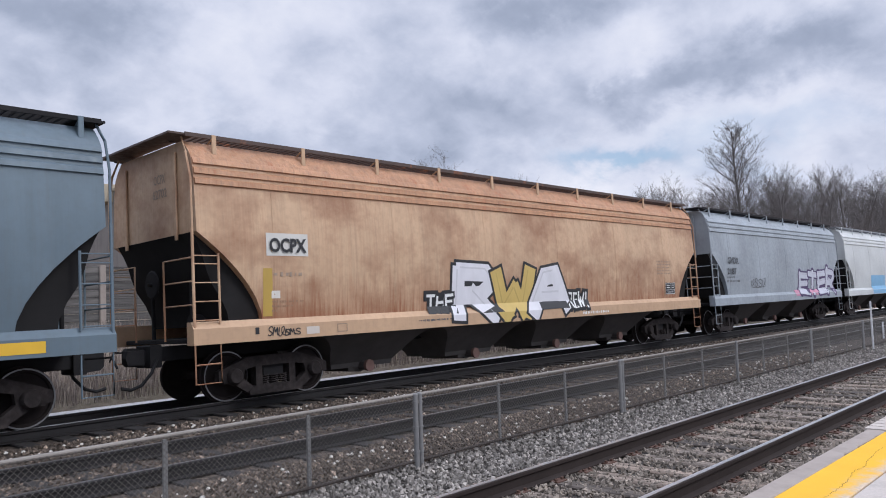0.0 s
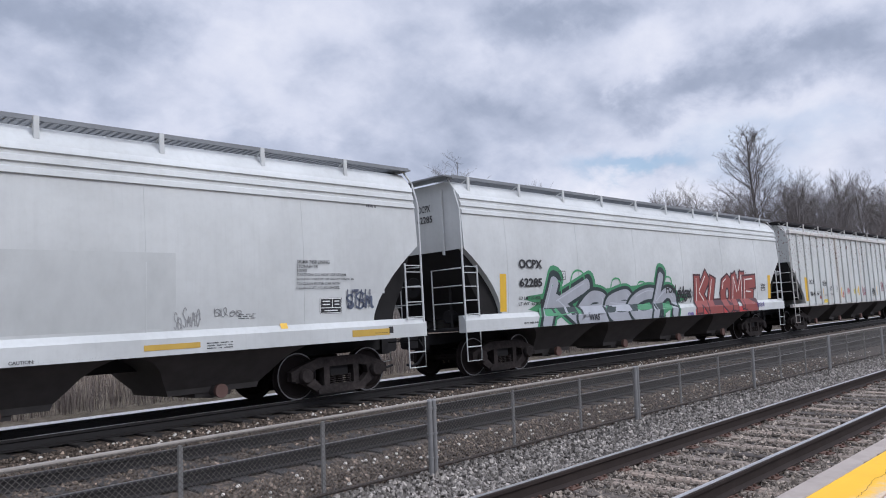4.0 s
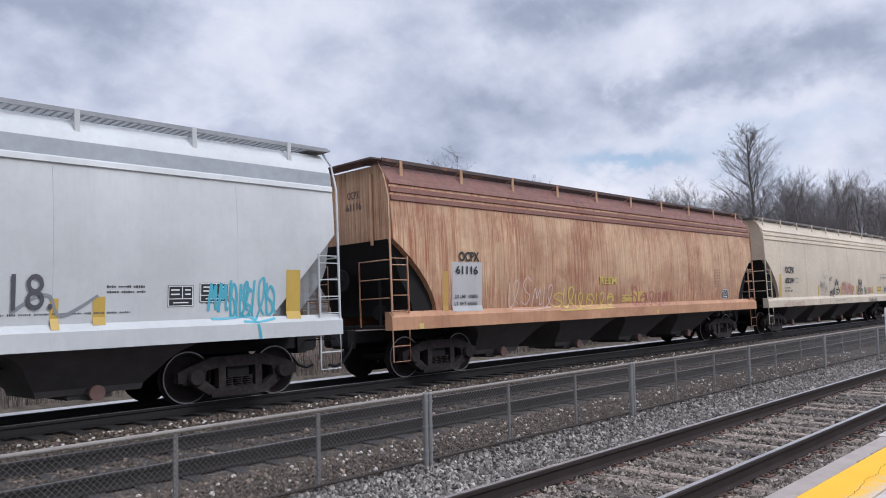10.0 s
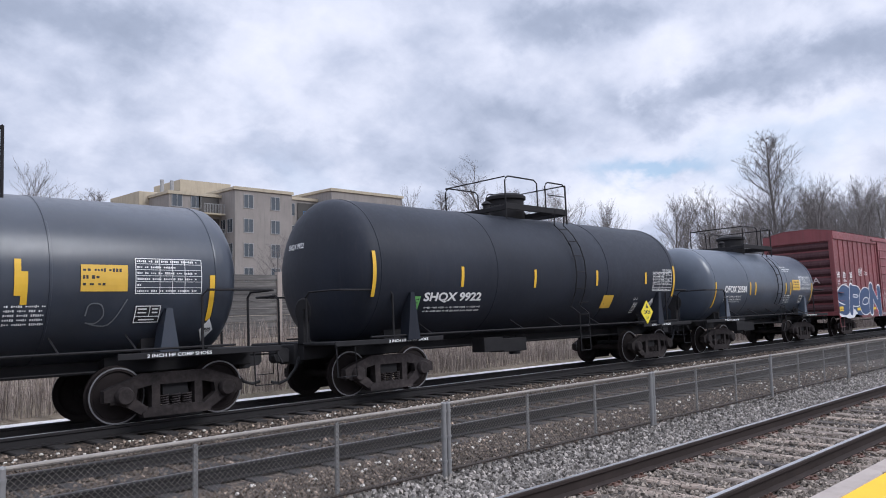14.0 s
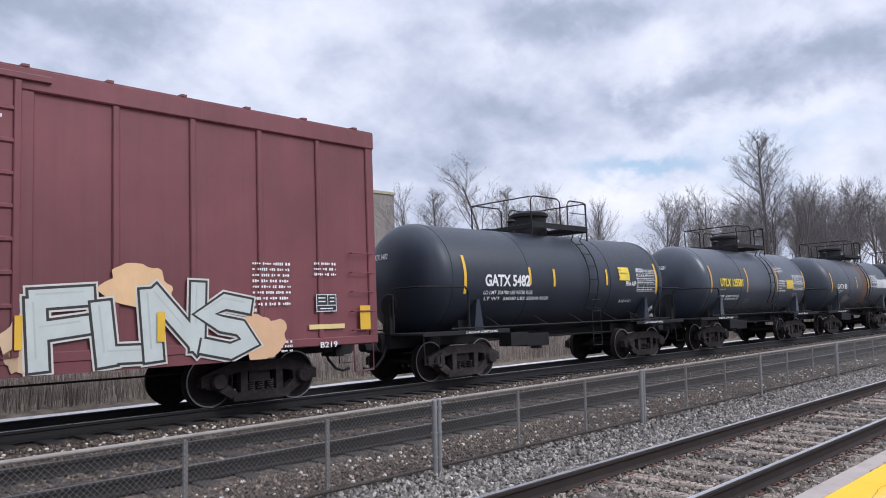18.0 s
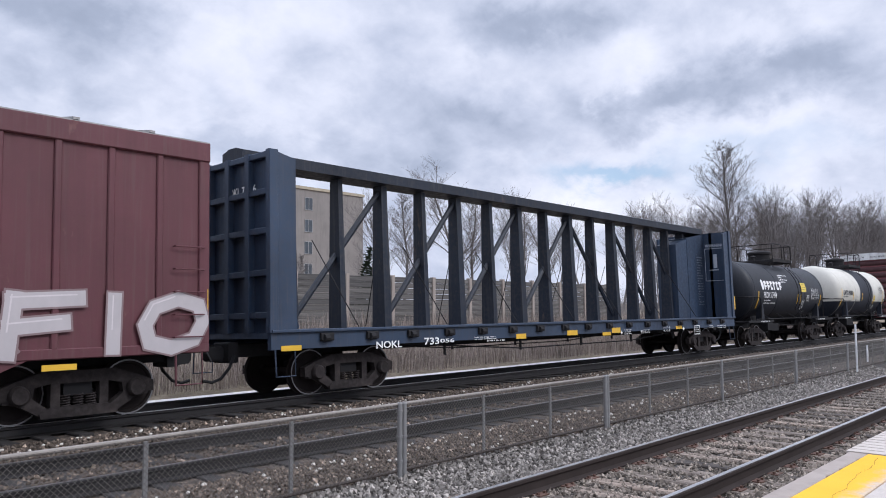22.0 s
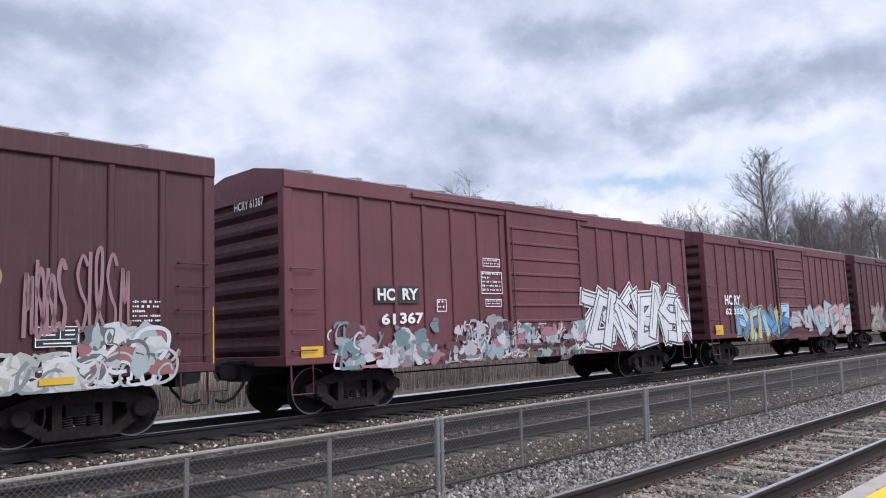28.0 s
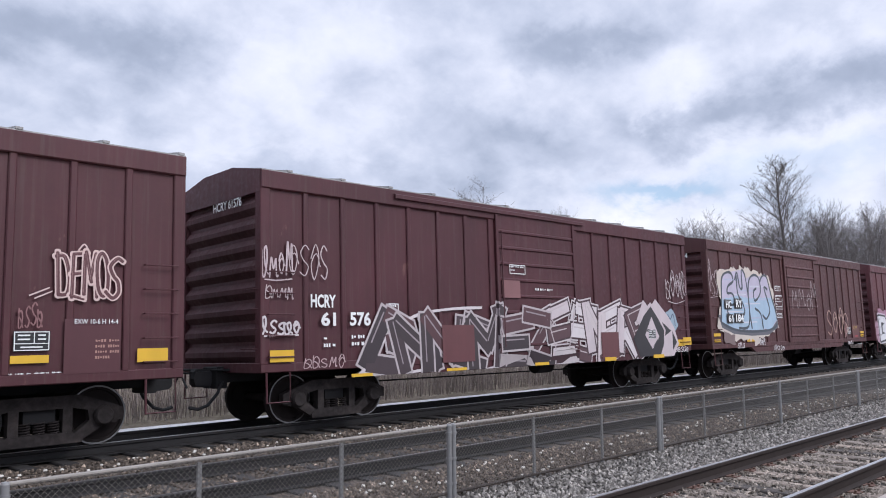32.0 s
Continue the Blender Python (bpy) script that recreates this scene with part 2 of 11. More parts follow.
WHITE, BLACK, YELLOW = (0.78, 0.78, 0.76), (0.02, 0.02, 0.022), (0.72, 0.43, 0.03)
def mat_truck():
    """Cast truck iron: oily black on some, dusty brown-grey on others."""
    k = Mat("truck_iron", 0.85, 0.0, 0.15)
    grime = k.ramp(k.noise(3.0, detail=7, rough=0.7), [(0.32, (0.015, 0.013, 0.013)), (0.55, (0.032, 0.027, 0.026)), (0.75, (0.070, 0.058, 0.053))])
    dust = k.ramp(k.noise(11.0, detail=6), [(0.45, 0.0), (0.75, 0.5)])
    c = k.mix(dust, grime, (0.062, 0.055, 0.053))
    k.color(k.mix(1.0, c, k.ramp(k.rand(), [(0.0, (0.7, 0.66, 0.66)), (0.6, (1.0, 0.98, 0.98)), (1.0, (1.3, 1.28, 1.30))]), "MULTIPLY"))
    k.bump(k.noise(25.0), 0.3, 0.006)
    return k.m


M_TRUCK = mat_truck()
M_WHEEL = plain("wheel_steel", (0.026, 0.021, 0.020), 0.85, 0.0, 0.4, 5, spec=0.1)
M_TREAD = plain("wheel_tread", (0.24, 0.235, 0.235), 0.45, 0.7, 0.3, 8)
M_DARK = plain("grimy_black_iron", (0.026, 0.025, 0.026), 0.85, 0.0, 0.4, 3, spec=0.15)
M_HOSE = plain("rubber_hose", (0.015, 0.015, 0.016), 0.75)
M_RAILTOP = plain("worn_rail_head", (0.62, 0.61, 0.61), 0.33, 1.0, 0.15, 3)
M_RAIL = plain("rusty_rail", (0.036, 0.027, 0.024), 0.85, 0.0, 0.35, 4, 0.2, spec=0.2)
M_FRAIL = plain("weathered_fence_rail", (0.24, 0.215, 0.19), 0.65, 0.2, 0.3, 9)
M_LOWRAIL = plain("rusty_bottom_rail", (0.055, 0.042, 0.036), 0.8, 0.0, 0.3, 9)
# shade under the train is in these tie and rail colours; middle track shares them
M_SHADETIE = plain("shade_dark_tie", (0.034, 0.030, 0.028), 0.85, 0.0, 0.5, 4, 0.4)
M_SHADERAIL = plain("shade_dark_rail", (0.014, 0.012, 0.012), 0.6, 0.0, 0.3, 4)
M_DIMHEAD = plain("dull_rail_head", (0.16, 0.155, 0.155), 0.4, 0.8, 0.2, 3)
M_GALV = plain("galvanised_steel", (0.23, 0.225, 0.22), 0.6, 0.25, 0.25, 9)
M_WIRE = plain("chain_link_wire", (0.13, 0.118, 0.105), 0.75, 0.0, 0.3, 14)


def mat_tie():
    k = Mat("weathered_oak_tie", 0.85)
    g = k.noise(6.0, (3.2, 0.22, 3.0), detail=9, rough=0.75)
    c = k.ramp(g, [(0.34, (0.035, 0.029, 0.025)), (0.47, (0.12, 0.10, 0.085)), (0.58, (0.23, 0.20, 0.175)), (0.70, (0.44, 0.395, 0.35))])
    tone = k.ramp(k.rand(), [(0.0, (0.30, 0.28, 0.27)), (0.35, (0.85, 0.80, 0.76)), (0.7, (1.15, 1.08, 1.02)), (1.0, (1.5, 1.34, 1.2))])
    k.color(k.mix(1.0, c, tone, "MULTIPLY")).bump(k.noise(14, (4, 0.6, 4)), 0.6, 0.01)
    return k.m


def mat_ballast(name, tone):
    k = Mat(name, 0.9)
    v = k.nt.nodes.new("ShaderNodeTexVoronoi")
    k.nt.links.new(k.tc.outputs["Object"], v.inputs["Vector"])
    v.inputs["Scale"].default_value = 19
    cell = k.mix(1.0, tone, k.ramp(v.outputs["Color"], [(0.1, (0.024, 0.022, 0.020)), (0.6, (0.078, 0.071, 0.065)), (0.95, (0.18, 0.165, 0.152))]), "MULTIPLY")
    patch = k.noise(0.5)
    c = k.mix(k.ramp(patch, [(0.42, 0.0), (0.62, 0.7)]), cell, k.mix(0.5, cell, (0.05, 0.036, 0.028)))
    k.color(c).bump(v.outputs["Distance"], 1.0, 0.03)
    return k.m


def mat_stone(name, dark, tone=(1.0, 1.0, 1.0)):
    k = Mat(name, 0.9)
    t = k.ramp(k.island(), [(0.0, dim((0.022, 0.021, 0.020), dark)), (0.4, dim((0.085, 0.082, 0.079), dark)), (0.75, dim((0.19, 0.185, 0.18), dark)), (0.95, dim((0.33, 0.32, 0.31), dark)), (1.0, (0.55, 0.53, 0.51))])
    k.color(k.mix(1.0, tone, k.mix(0.35, t, k.mix(k.noise(30), dim((0.06, 0.055, 0.05), dark), dim((0.26, 0.25, 0.24), dark))), "MULTIPLY"))
    return k.m


def mat_grass():
    k = Mat("dry_grass_ground", 0.95)
    c = k.ramp(k.noise(3.0, detail=8, rough=0.7), [(0.3, (0.09, 0.07, 0.05)), (0.5, (0.19, 0.15, 0.105)), (0.7, (0.31, 0.26, 0.19))])
    c = k.mix(k.ramp(k.noise(0.12), [(0.45, 0.0), (0.65, 0.55)]), c, (0.10, 0.09, 0.055))
    k.color(c).bump(k.noise(12, detail=6), 0.8, 0.05)
    return k.m


def mat_reed():
    k = Mat("dry_reed", 0.9)
    k.color(k.ramp(k.island(), [(0.0, (0.10, 0.078, 0.068)), (0.5, (0.235, 0.192, 0.165)), (1.0, (0.40, 0.34, 0.30))]))
    return k.m


def mat_concrete(name, c0, scale=2.0):
    k = Mat(name, 0.85)
    n = k.noise(scale, detail=8, rough=0.65)
    st = k.noise(1.0, (3.0, 3.0, 0.3), detail=6)
    c = k.mix(n, dim(c0, 0.72), dim(c0, 1.2))
    c = k.mix(k.ramp(st, [(0.5, 0.0), (0.75, 0.5)]), c, dim(c0, 0.5))
    k.color(c).bump(k.noise(40), 0.25, 0.005)
    return k.m


def mat_bark():
    k = Mat("grey_bare_twigs", 0.95)
    k.color(k.mix(k.noise(2.0), (0.10, 0.088, 0.085), (0.20, 0.183, 0.178)))
    return k.m


def mat_yellow_edge():
    k = Mat("worn_yellow_platform_paint", 0.75, 0.0, 0.3)
    h = k.nt.nodes.new("ShaderNodeSeparateXYZ")
    k.nt.links.new(k.tc.outputs["Object"], h.inputs[0])
    m = k.nt.nodes.new("ShaderNodeMath")
    m.operation = "MULTIPLY_ADD"
    k.nt.links.new(k.noise(4.0, detail=9, rough=0.72), m.inputs[0])
    m.inputs[1].default_value = 0.55
    k.nt.links.new(h.outputs[1], m.inputs[2])
    # feet have worn the strip's inner side down to the concrete
    worn = k.ramp(k.scaled(m.outputs[0], 0.4), [(0.835, 0.85), (0.875, 0.25), (0.90, 0.0)])
    flecks = k.ramp(k.noise(22.0, detail=8, rough=0.7), [(0.60, 0.0), (0.70, 0.5)])
    c = k.mix(k.noise(2.0), (0.68, 0.36, 0.022), (0.82, 0.47, 0.03))
    c = k.mix(flecks, c, (0.55, 0.36, 0.12))
    k.color(k.mix(worn, c, k.mix(k.noise(30.0), (0.30, 0.26, 0.23), (0.72, 0.60, 0.50))))
    k.bump(k.noise(60), 0.3, 0.004)
    return k.m


def mat_barrier():
    k = Mat("weathered_barrier_boards", 0.9)
    g = k.noise(1.0, (0.25, 0.25, 6.0), detail=8, rough=0.7)
    c = k.ramp(g, [(0.3, (0.045, 0.042, 0.041)), (0.5, (0.115, 0.109, 0.104)), (0.7, (0.26, 0.247, 0.235))])
    k.color(k.mix(0.5, c, k.mix(1.0, c, k.ramp(k.rand(), [(0, (0.45, 0.44, 0.44)), (1, (1.35, 1.3, 1.25))]), "MULTIPLY")))
    return k.m


M_TIE, M_GRASS, M_REED = mat_tie(), mat_grass(), mat_reed()
M_BALLAST, M_BALLAST2 = mat_ballast("grey_crushed_stone", (0.72, 0.69, 0.66)), mat_ballast("brown_dirty_stone", (0.98, 0.80, 0.66))
M_STONE, M_STONE2, M_STONE3 = mat_stone("grey_ballast_stone", 1.4, (1.04, 0.975, 0.90)), mat_stone("dark_ballast_stone", 0.68, (1.22, 0.97, 0.77)), mat_stone("brown_ballast_stone", 1.2, (1.08, 0.94, 0.80))
M_CONC, M_PALE = mat_concrete("platform_concrete", (0.50, 0.445, 0.40), 45.0), mat_concrete("pale_coping_concrete", (0.34, 0.29, 0.255), 4.0)
M_BARK, M_YEL, M_BARRIER = mat_bark(), mat_yellow_edge(), mat_barrier()
M_PLATE = plain("rusty_tie_plate", (0.115, 0.062, 0.045), 0.85, 0.0, 0.4, 12)


# ---- mesh tools ----
class G:
    """Vertices and faces of one mesh."""

    def __init__(self):
        self.v, self.f = [], []

    def add(self, v, f):
        n = len(self.v)
        self.v += v
        self.f += [tuple(i + n for i in q) for q in f]
        return self

    def box(self, x0, x1, y0, y1, z0, z1):
        v = [(x, y, z) for z in (z0, z1) for y in (y0, y1) for x in (x0, x1)]
        return self.add(v, [(0, 2, 3, 1), (4, 5, 7, 6), (0, 1, 5, 4), (2, 6, 7, 3), (0, 4, 6, 2), (1, 3, 7, 5)])

    def cbox(self, x0, x1, y0, y1, z0, z1, b=0.012):
        """A box whose edges along its longest side are chamfered."""
        d = (x1 - x0, y1 - y0, z1 - z0)
        a = d.index(max(d))
        lo, hi = (x0, y0, z0), (x1, y1, z1)
        p, q = [i for i in range(3) if i != a]
        b = min(b, d[p] * 0.3, d[q] * 0.3)
        ring = [(lo[p] + b, lo[q]), (hi[p] - b, lo[q]), (hi[p], lo[q] + b), (hi[p], hi[q] - b), (hi[p] - b, hi[q]), (lo[p] + b, hi[q]), (lo[p], hi[q] - b), (lo[p], lo[q] + b)]
        if a == 1:
            ring = ring[::-1]
        rings = []
        for e in (lo[a], hi[a]):
            r = []
            for u, w in ring:
                t = [0, 0, 0]
                t[a], t[p], t[q] = e, u, w
                r.append(tuple(t))
            rings.append(r)
        return self.loft(rings)

    def loft(self, rings, cap=True, close=True):
        n, k = len(rings[0]), len(rings)
        v = [p for r in rings for p in r]
        f = []
        for i in range(k - 1):
            for j in range(n if close else n - 1):
                j2 = (j + 1) % n
                f.append((i * n + j, i * n + j2, (i + 1) * n + j2, (i + 1) * n + j))
        if cap:
            f.append(tuple(range(n))[::-1])
            f.append(tuple(range((k - 1) * n, k * n)))
        return self.add(v, f)

    def prism(self, poly, y0, y1):
        """A polygon of (x, z), counter-clockwise seen from -y, drawn out from y0 to y1."""
        return self.loft([[(x, y1, z) for x, z in poly], [(x, y0, z) for x, z in poly]])

    def prism_x(self, poly, x0, x1):
        """A polygon of (y, z) drawn out along x."""
        return self.loft([[(x0, y, z) for y, z in poly], [(x1, y, z) for y, z in poly]])

    def tube(self, pts, r, n=6, r2=None):
        pts = [Vector(p) for p in pts]
        rings = []
        for i, p in enumerate(pts):
            a = pts[max(i - 1, 0)]
            b = pts[min(i + 1, len(pts) - 1)]
            d = (b - a).normalized()
            u = d.cross(Vector((0, 0, 1)) if abs(d.z) < 0.9 else Vector((1, 0, 0))).normalized()
            w = d.cross(u)
            rr = r if r2 is None else r + (r2 - r) * i / (len(pts) - 1)
            rings.append([tuple(p + (u * math.cos(2 * math.pi * j / n) + w * math.sin(2 * math.pi * j / n)) * rr) for j in range(n)])
        return self.loft(rings)

    def spin(self, prof, axis, c=(0, 0, 0), n=24, cap=True):
        """A profile of (along, radius) turned round an axis 'x', 'y' or 'z' through c."""
        rings = []
        for a, r in prof:
            ring = []
            for j in range(n):
                co, si = math.cos(2 * math.pi * j / n) * r, math.sin(2 * math.pi * j / n) * r
                ring.append({"x": (c[0] + a, c[1] + co, c[2] + si), "y": (c[0] + si, c[1] + a, c[2] + co), "z": (c[0] + co, c[1] + si, c[2] + a)}[axis])
            rings.append(ring)
        return self.loft(rings, cap)

    def mesh(self, name, mat, smooth=True):
        me = bpy.data.meshes.new(name)
        me.from_pydata(self.v, [], self.f)
        me.materials.append(mat)
        if smooth:
            me.polygons.foreach_set("use_smooth", [True] * len(me.polygons))
            me.set_sharp_from_angle(angle=radians(32))
        me.update()
        return me


def part(name, g, mat, parent, label="", at=None):
    """One mesh object under a thing or a part; g is a G or a ready mesh."""
    ob = new(name, g.mesh(name, mat) if isinstance(g, G) else g)
    if parent is not None:
        ob.parent = parent
    if at is not None:
        ob.matrix_basis = at
    if label:
        ob["label"] = label
    return ob


def thing(name, label, category, group="", kind="", at=None):
    ob = new(name)
    if at is not None:
        ob.matrix_basis = at
    return tagged(ob, label, category, group, kind)


# ---- ground ----
NEAR_Y, MID_Y, TRAIN_Y = 4.20, 9.25, 13.31
NEAR_Z, MID_Z, TRAIN_Z = 0.0, 0.0, 0.05
LEAN = -1.72


def ground():
    prof = [(-900, -0.9), (-60, -0.9), (2.0, -0.75), (16.0, -0.75), (17.5, -0.55), (19.5, -0.15), (23, 0.35), (28, 0.75), (45, 1.4), (75, 2.0), (140, 3.0), (400, 4.0), (2500, 5.0)]
    g = G()
    xs = [-2500, -600, -100, -20, 20, 60, 120, 300, 900, 3000]
    rings = [[(x, y, z) for y, z in prof] for x in xs]
    g.loft(rings, cap=False, close=False)
    ob = part("ground", g, M_GRASS, None, "dry brown grass on uneven ground beside the tracks")
    tagged(ob, "", "ground", "", "structure")
    b = G()
    prof = [(1.6, -0.80), (2.3, -0.34), (2.9, -0.21), (5.5, -0.21), (6.1, -0.20), (6.5, -0.13), (7.6, -0.16), (8.0, -0.20), (10.5, -0.20), (10.9, -0.27), (11.3, -0.22), (11.75, -0.16), (12.0, -0.135), (14.7, -0.17), (15.2, -0.28), (16.2, -0.80)]
    for name, keep, mat, lab in (("ballast_bed", lambda y: y <= 6.5, M_BALLAST, "grey crushed stone ballast bed under the near track"), ("ballast_bed", lambda y: y >= 6.5, M_BALLAST2, "dark brown dirty ballast bed under the far tracks")):
        b = G()
        b.loft([[(x, y, z) for y, z in prof if keep(y)] for x in (-700, -50, 0, 30, 80, 1500)], cap=False, close=False)
        tagged(part(name, b, mat, None, lab), "", "ground", "", "structure")
    return prof


BED = ground()


def bed_z(y):
    for (a, za), (b, zb) in zip(BED, BED[1:]):
        if a <= y <= b:
            return za + (zb - za) * (y - a) / (b - a)
    return -0.8


def stones():
    """Loose stones on the ballast, nearest first."""
    rng = random.Random(4)
    base = [(1, 0, 0), (-1, 0, 0), (0, 1, 0), (0, -1, 0), (0, 0, 1), (0, 0, -1)]
    faces = [(0, 2, 4), (2, 1, 4), (1, 3, 4), (3, 0, 4), (2, 0, 5), (1, 2, 5), (3, 1, 5), (0, 3, 5)]
    spans = [(5.30, 6.5, 3.0, 28.0, 15000), (6.5, 8.1, 2.5, 24.0, 12500), (11.2, 12.0, 1.0, 30.0, 6000), (2.95, 5.45, 6.0, 28.0, 13000), (2.5, 3.2, 7.0, 24.0, 2600), (8.7, 11.2, 1.0, 24.0, 6500)]
    sets = ([[], []], [[], []], [[], []])
    for y0, y1, x0, x1, n in spans:
        v, f = sets[1 if y0 > 6.2 else 2 if y0 < 5.0 else 0]
        for _ in range(n):
            x = x0 + (x1 - x0) * rng.random() ** 1.7
            y = rng.uniform(y0, y1)
            s = rng.uniform(0.016, 0.046)
            rot = Euler((rng.random() * 6, rng.random() * 6, rng.random() * 6)).to_matrix()
            up = rng.uniform(0.004, 0.030)
            k = len(v)
            for p in base:
                q = rot @ Vector((p[0] * s * rng.uniform(0.7, 1.2), p[1] * s * rng.uniform(0.6, 1.1), p[2] * s * rng.uniform(0.5, 0.9)))
                v.append((x + q.x, y + q.y, bed_z(y) + up + q.z))
            f += [tuple(i + k for i in t) for t in faces]
    for (v, f), mat, lab in zip(sets, (M_STONE, M_STONE2, M_STONE3), ("loose angular grey ballast stones beside the near rails", "dark brown ballast stones beyond the fence", "brown dusty ballast stones between the near ties")):
        me = bpy.data.meshes.new("ballast_stones")
        me.from_pydata(v, [], f)
        me.materials.append(mat)
        tagged(new("ballast_stones", me), lab, "stones", "", "stuff")
    # pale scraps among the stones behind the fence
    g = G()
    for _ in range(420):
        x, y = 2.5 + 24 * rng.random() ** 1.4, rng.choice([rng.uniform(6.6, 7.9), rng.uniform(11.3, 11.9)])
        s = rng.uniform(0.012, 0.034)
        g.spin([(-s * 0.5, s * 0.5), (0, s), (s * 0.6, s * 0.6)], "z", (x, y, bed_z(y) + 0.045), 5)
    tagged(part("pale_stones", g, plain("pale_stone", (0.62, 0.58, 0.52), 0.85), None), "pale limestone chips scattered on the ballast", "stones", "", "stuff")


# ---- tracks ----
def rail_profile(y, z):
    """Rail section of (y, z) with its head's top at z."""
    h = [(-0.075, -0.172), (0.075, -0.172), (0.075, -0.160), (0.012, -0.140), (0.010, -0.055), (0.036, -0.040), (0.037, -0.008), (0.028, 0.0), (-0.028, 0.0), (-0.037, -0.008), (-0.036, -0.040), (-0.010, -0.055), (-0.012, -0.140), (-0.075, -0.160)]
    return [(y + a, z + b) for a, b in h]


def track(yc, zc, cant, x_near, n_near, name, label, plates, shade_dark=False):
    root = thing(name, label, "railway track", "parallel tracks", "structure")
    m_tie, m_rail, m_head = (M_TIE, M_RAIL, M_RAILTOP) if not shade_dark else (M_SHADETIE, M_SHADERAIL, M_RAILTOP if cant else M_DIMHEAD)
    for side in (-1, 1):
        y, z = yc + side * 0.7525, zc - side * cant
        part("rail", G().prism_x(rail_profile(y, z)[::-1], -600, 900), m_rail, root, "dark rusty steel rail")
        part("rail_head", G().box(-600, 900, y - 0.026, y + 0.026, z - 0.002, z + 0.004), m_head, root, "bright worn running surface")
    rng = random.Random(int(yc * 10))
    meshes = []
    for _ in range(5):
        a, b = rng.uniform(-0.008, 0.008), rng.uniform(-0.008, 0.008)
        me = G().cbox(-0.115 + a, 0.115 + b, -1.30, 1.30, -0.17, 0.0, 0.014).mesh("tie", m_tie)
        meshes.append(me)
    tz = zc - 0.178
    pl = G().box(-0.09, 0.09, -0.17, 0.17, 0.0, 0.012)
    for sx in (-0.06, 0.06):
        for sy in (-0.12, 0.12):
            pl.box(sx - 0.014, sx + 0.014, sy - 0.014, sy + 0.014, 0.012, 0.035)
    plate = pl.mesh("tie_plate", M_PLATE)
    for i in range(n_near):
        x = x_near + i * 0.545 + rng.uniform(-0.03, 0.03)
        t = part("tie", rng.choice(meshes), m_tie, root, "", pose(x, yc + rng.uniform(-0.05, 0.05), tz, -1.7 if cant else 0, 0, rng.uniform(-1.2, 1.2)))
        if plates and i < 70:
            for side in (-1, 1):
                part("tie_plate", plate, M_PLATE, t, "", pose(0, side * 0.7525, 0.0))
    g = G()
    for x0, n in ((x_near - 30, 54), (x_near + n_near * 0.545, 260)):
        for i in range(n):
            x = x0 + i * 0.545
            g.box(x - 0.115, x + 0.115, yc - 1.3, yc + 1.3, tz - 0.15, tz)
    tagged(part("distant_ties", g, m_tie, root, "weathered wooden ties farther along the track"), "", "", "", "stuff")


# ---- fence between the tracks ----
FENCE_Y, FENCE_T, FENCE_B = 6.44, 0.70, -0.06


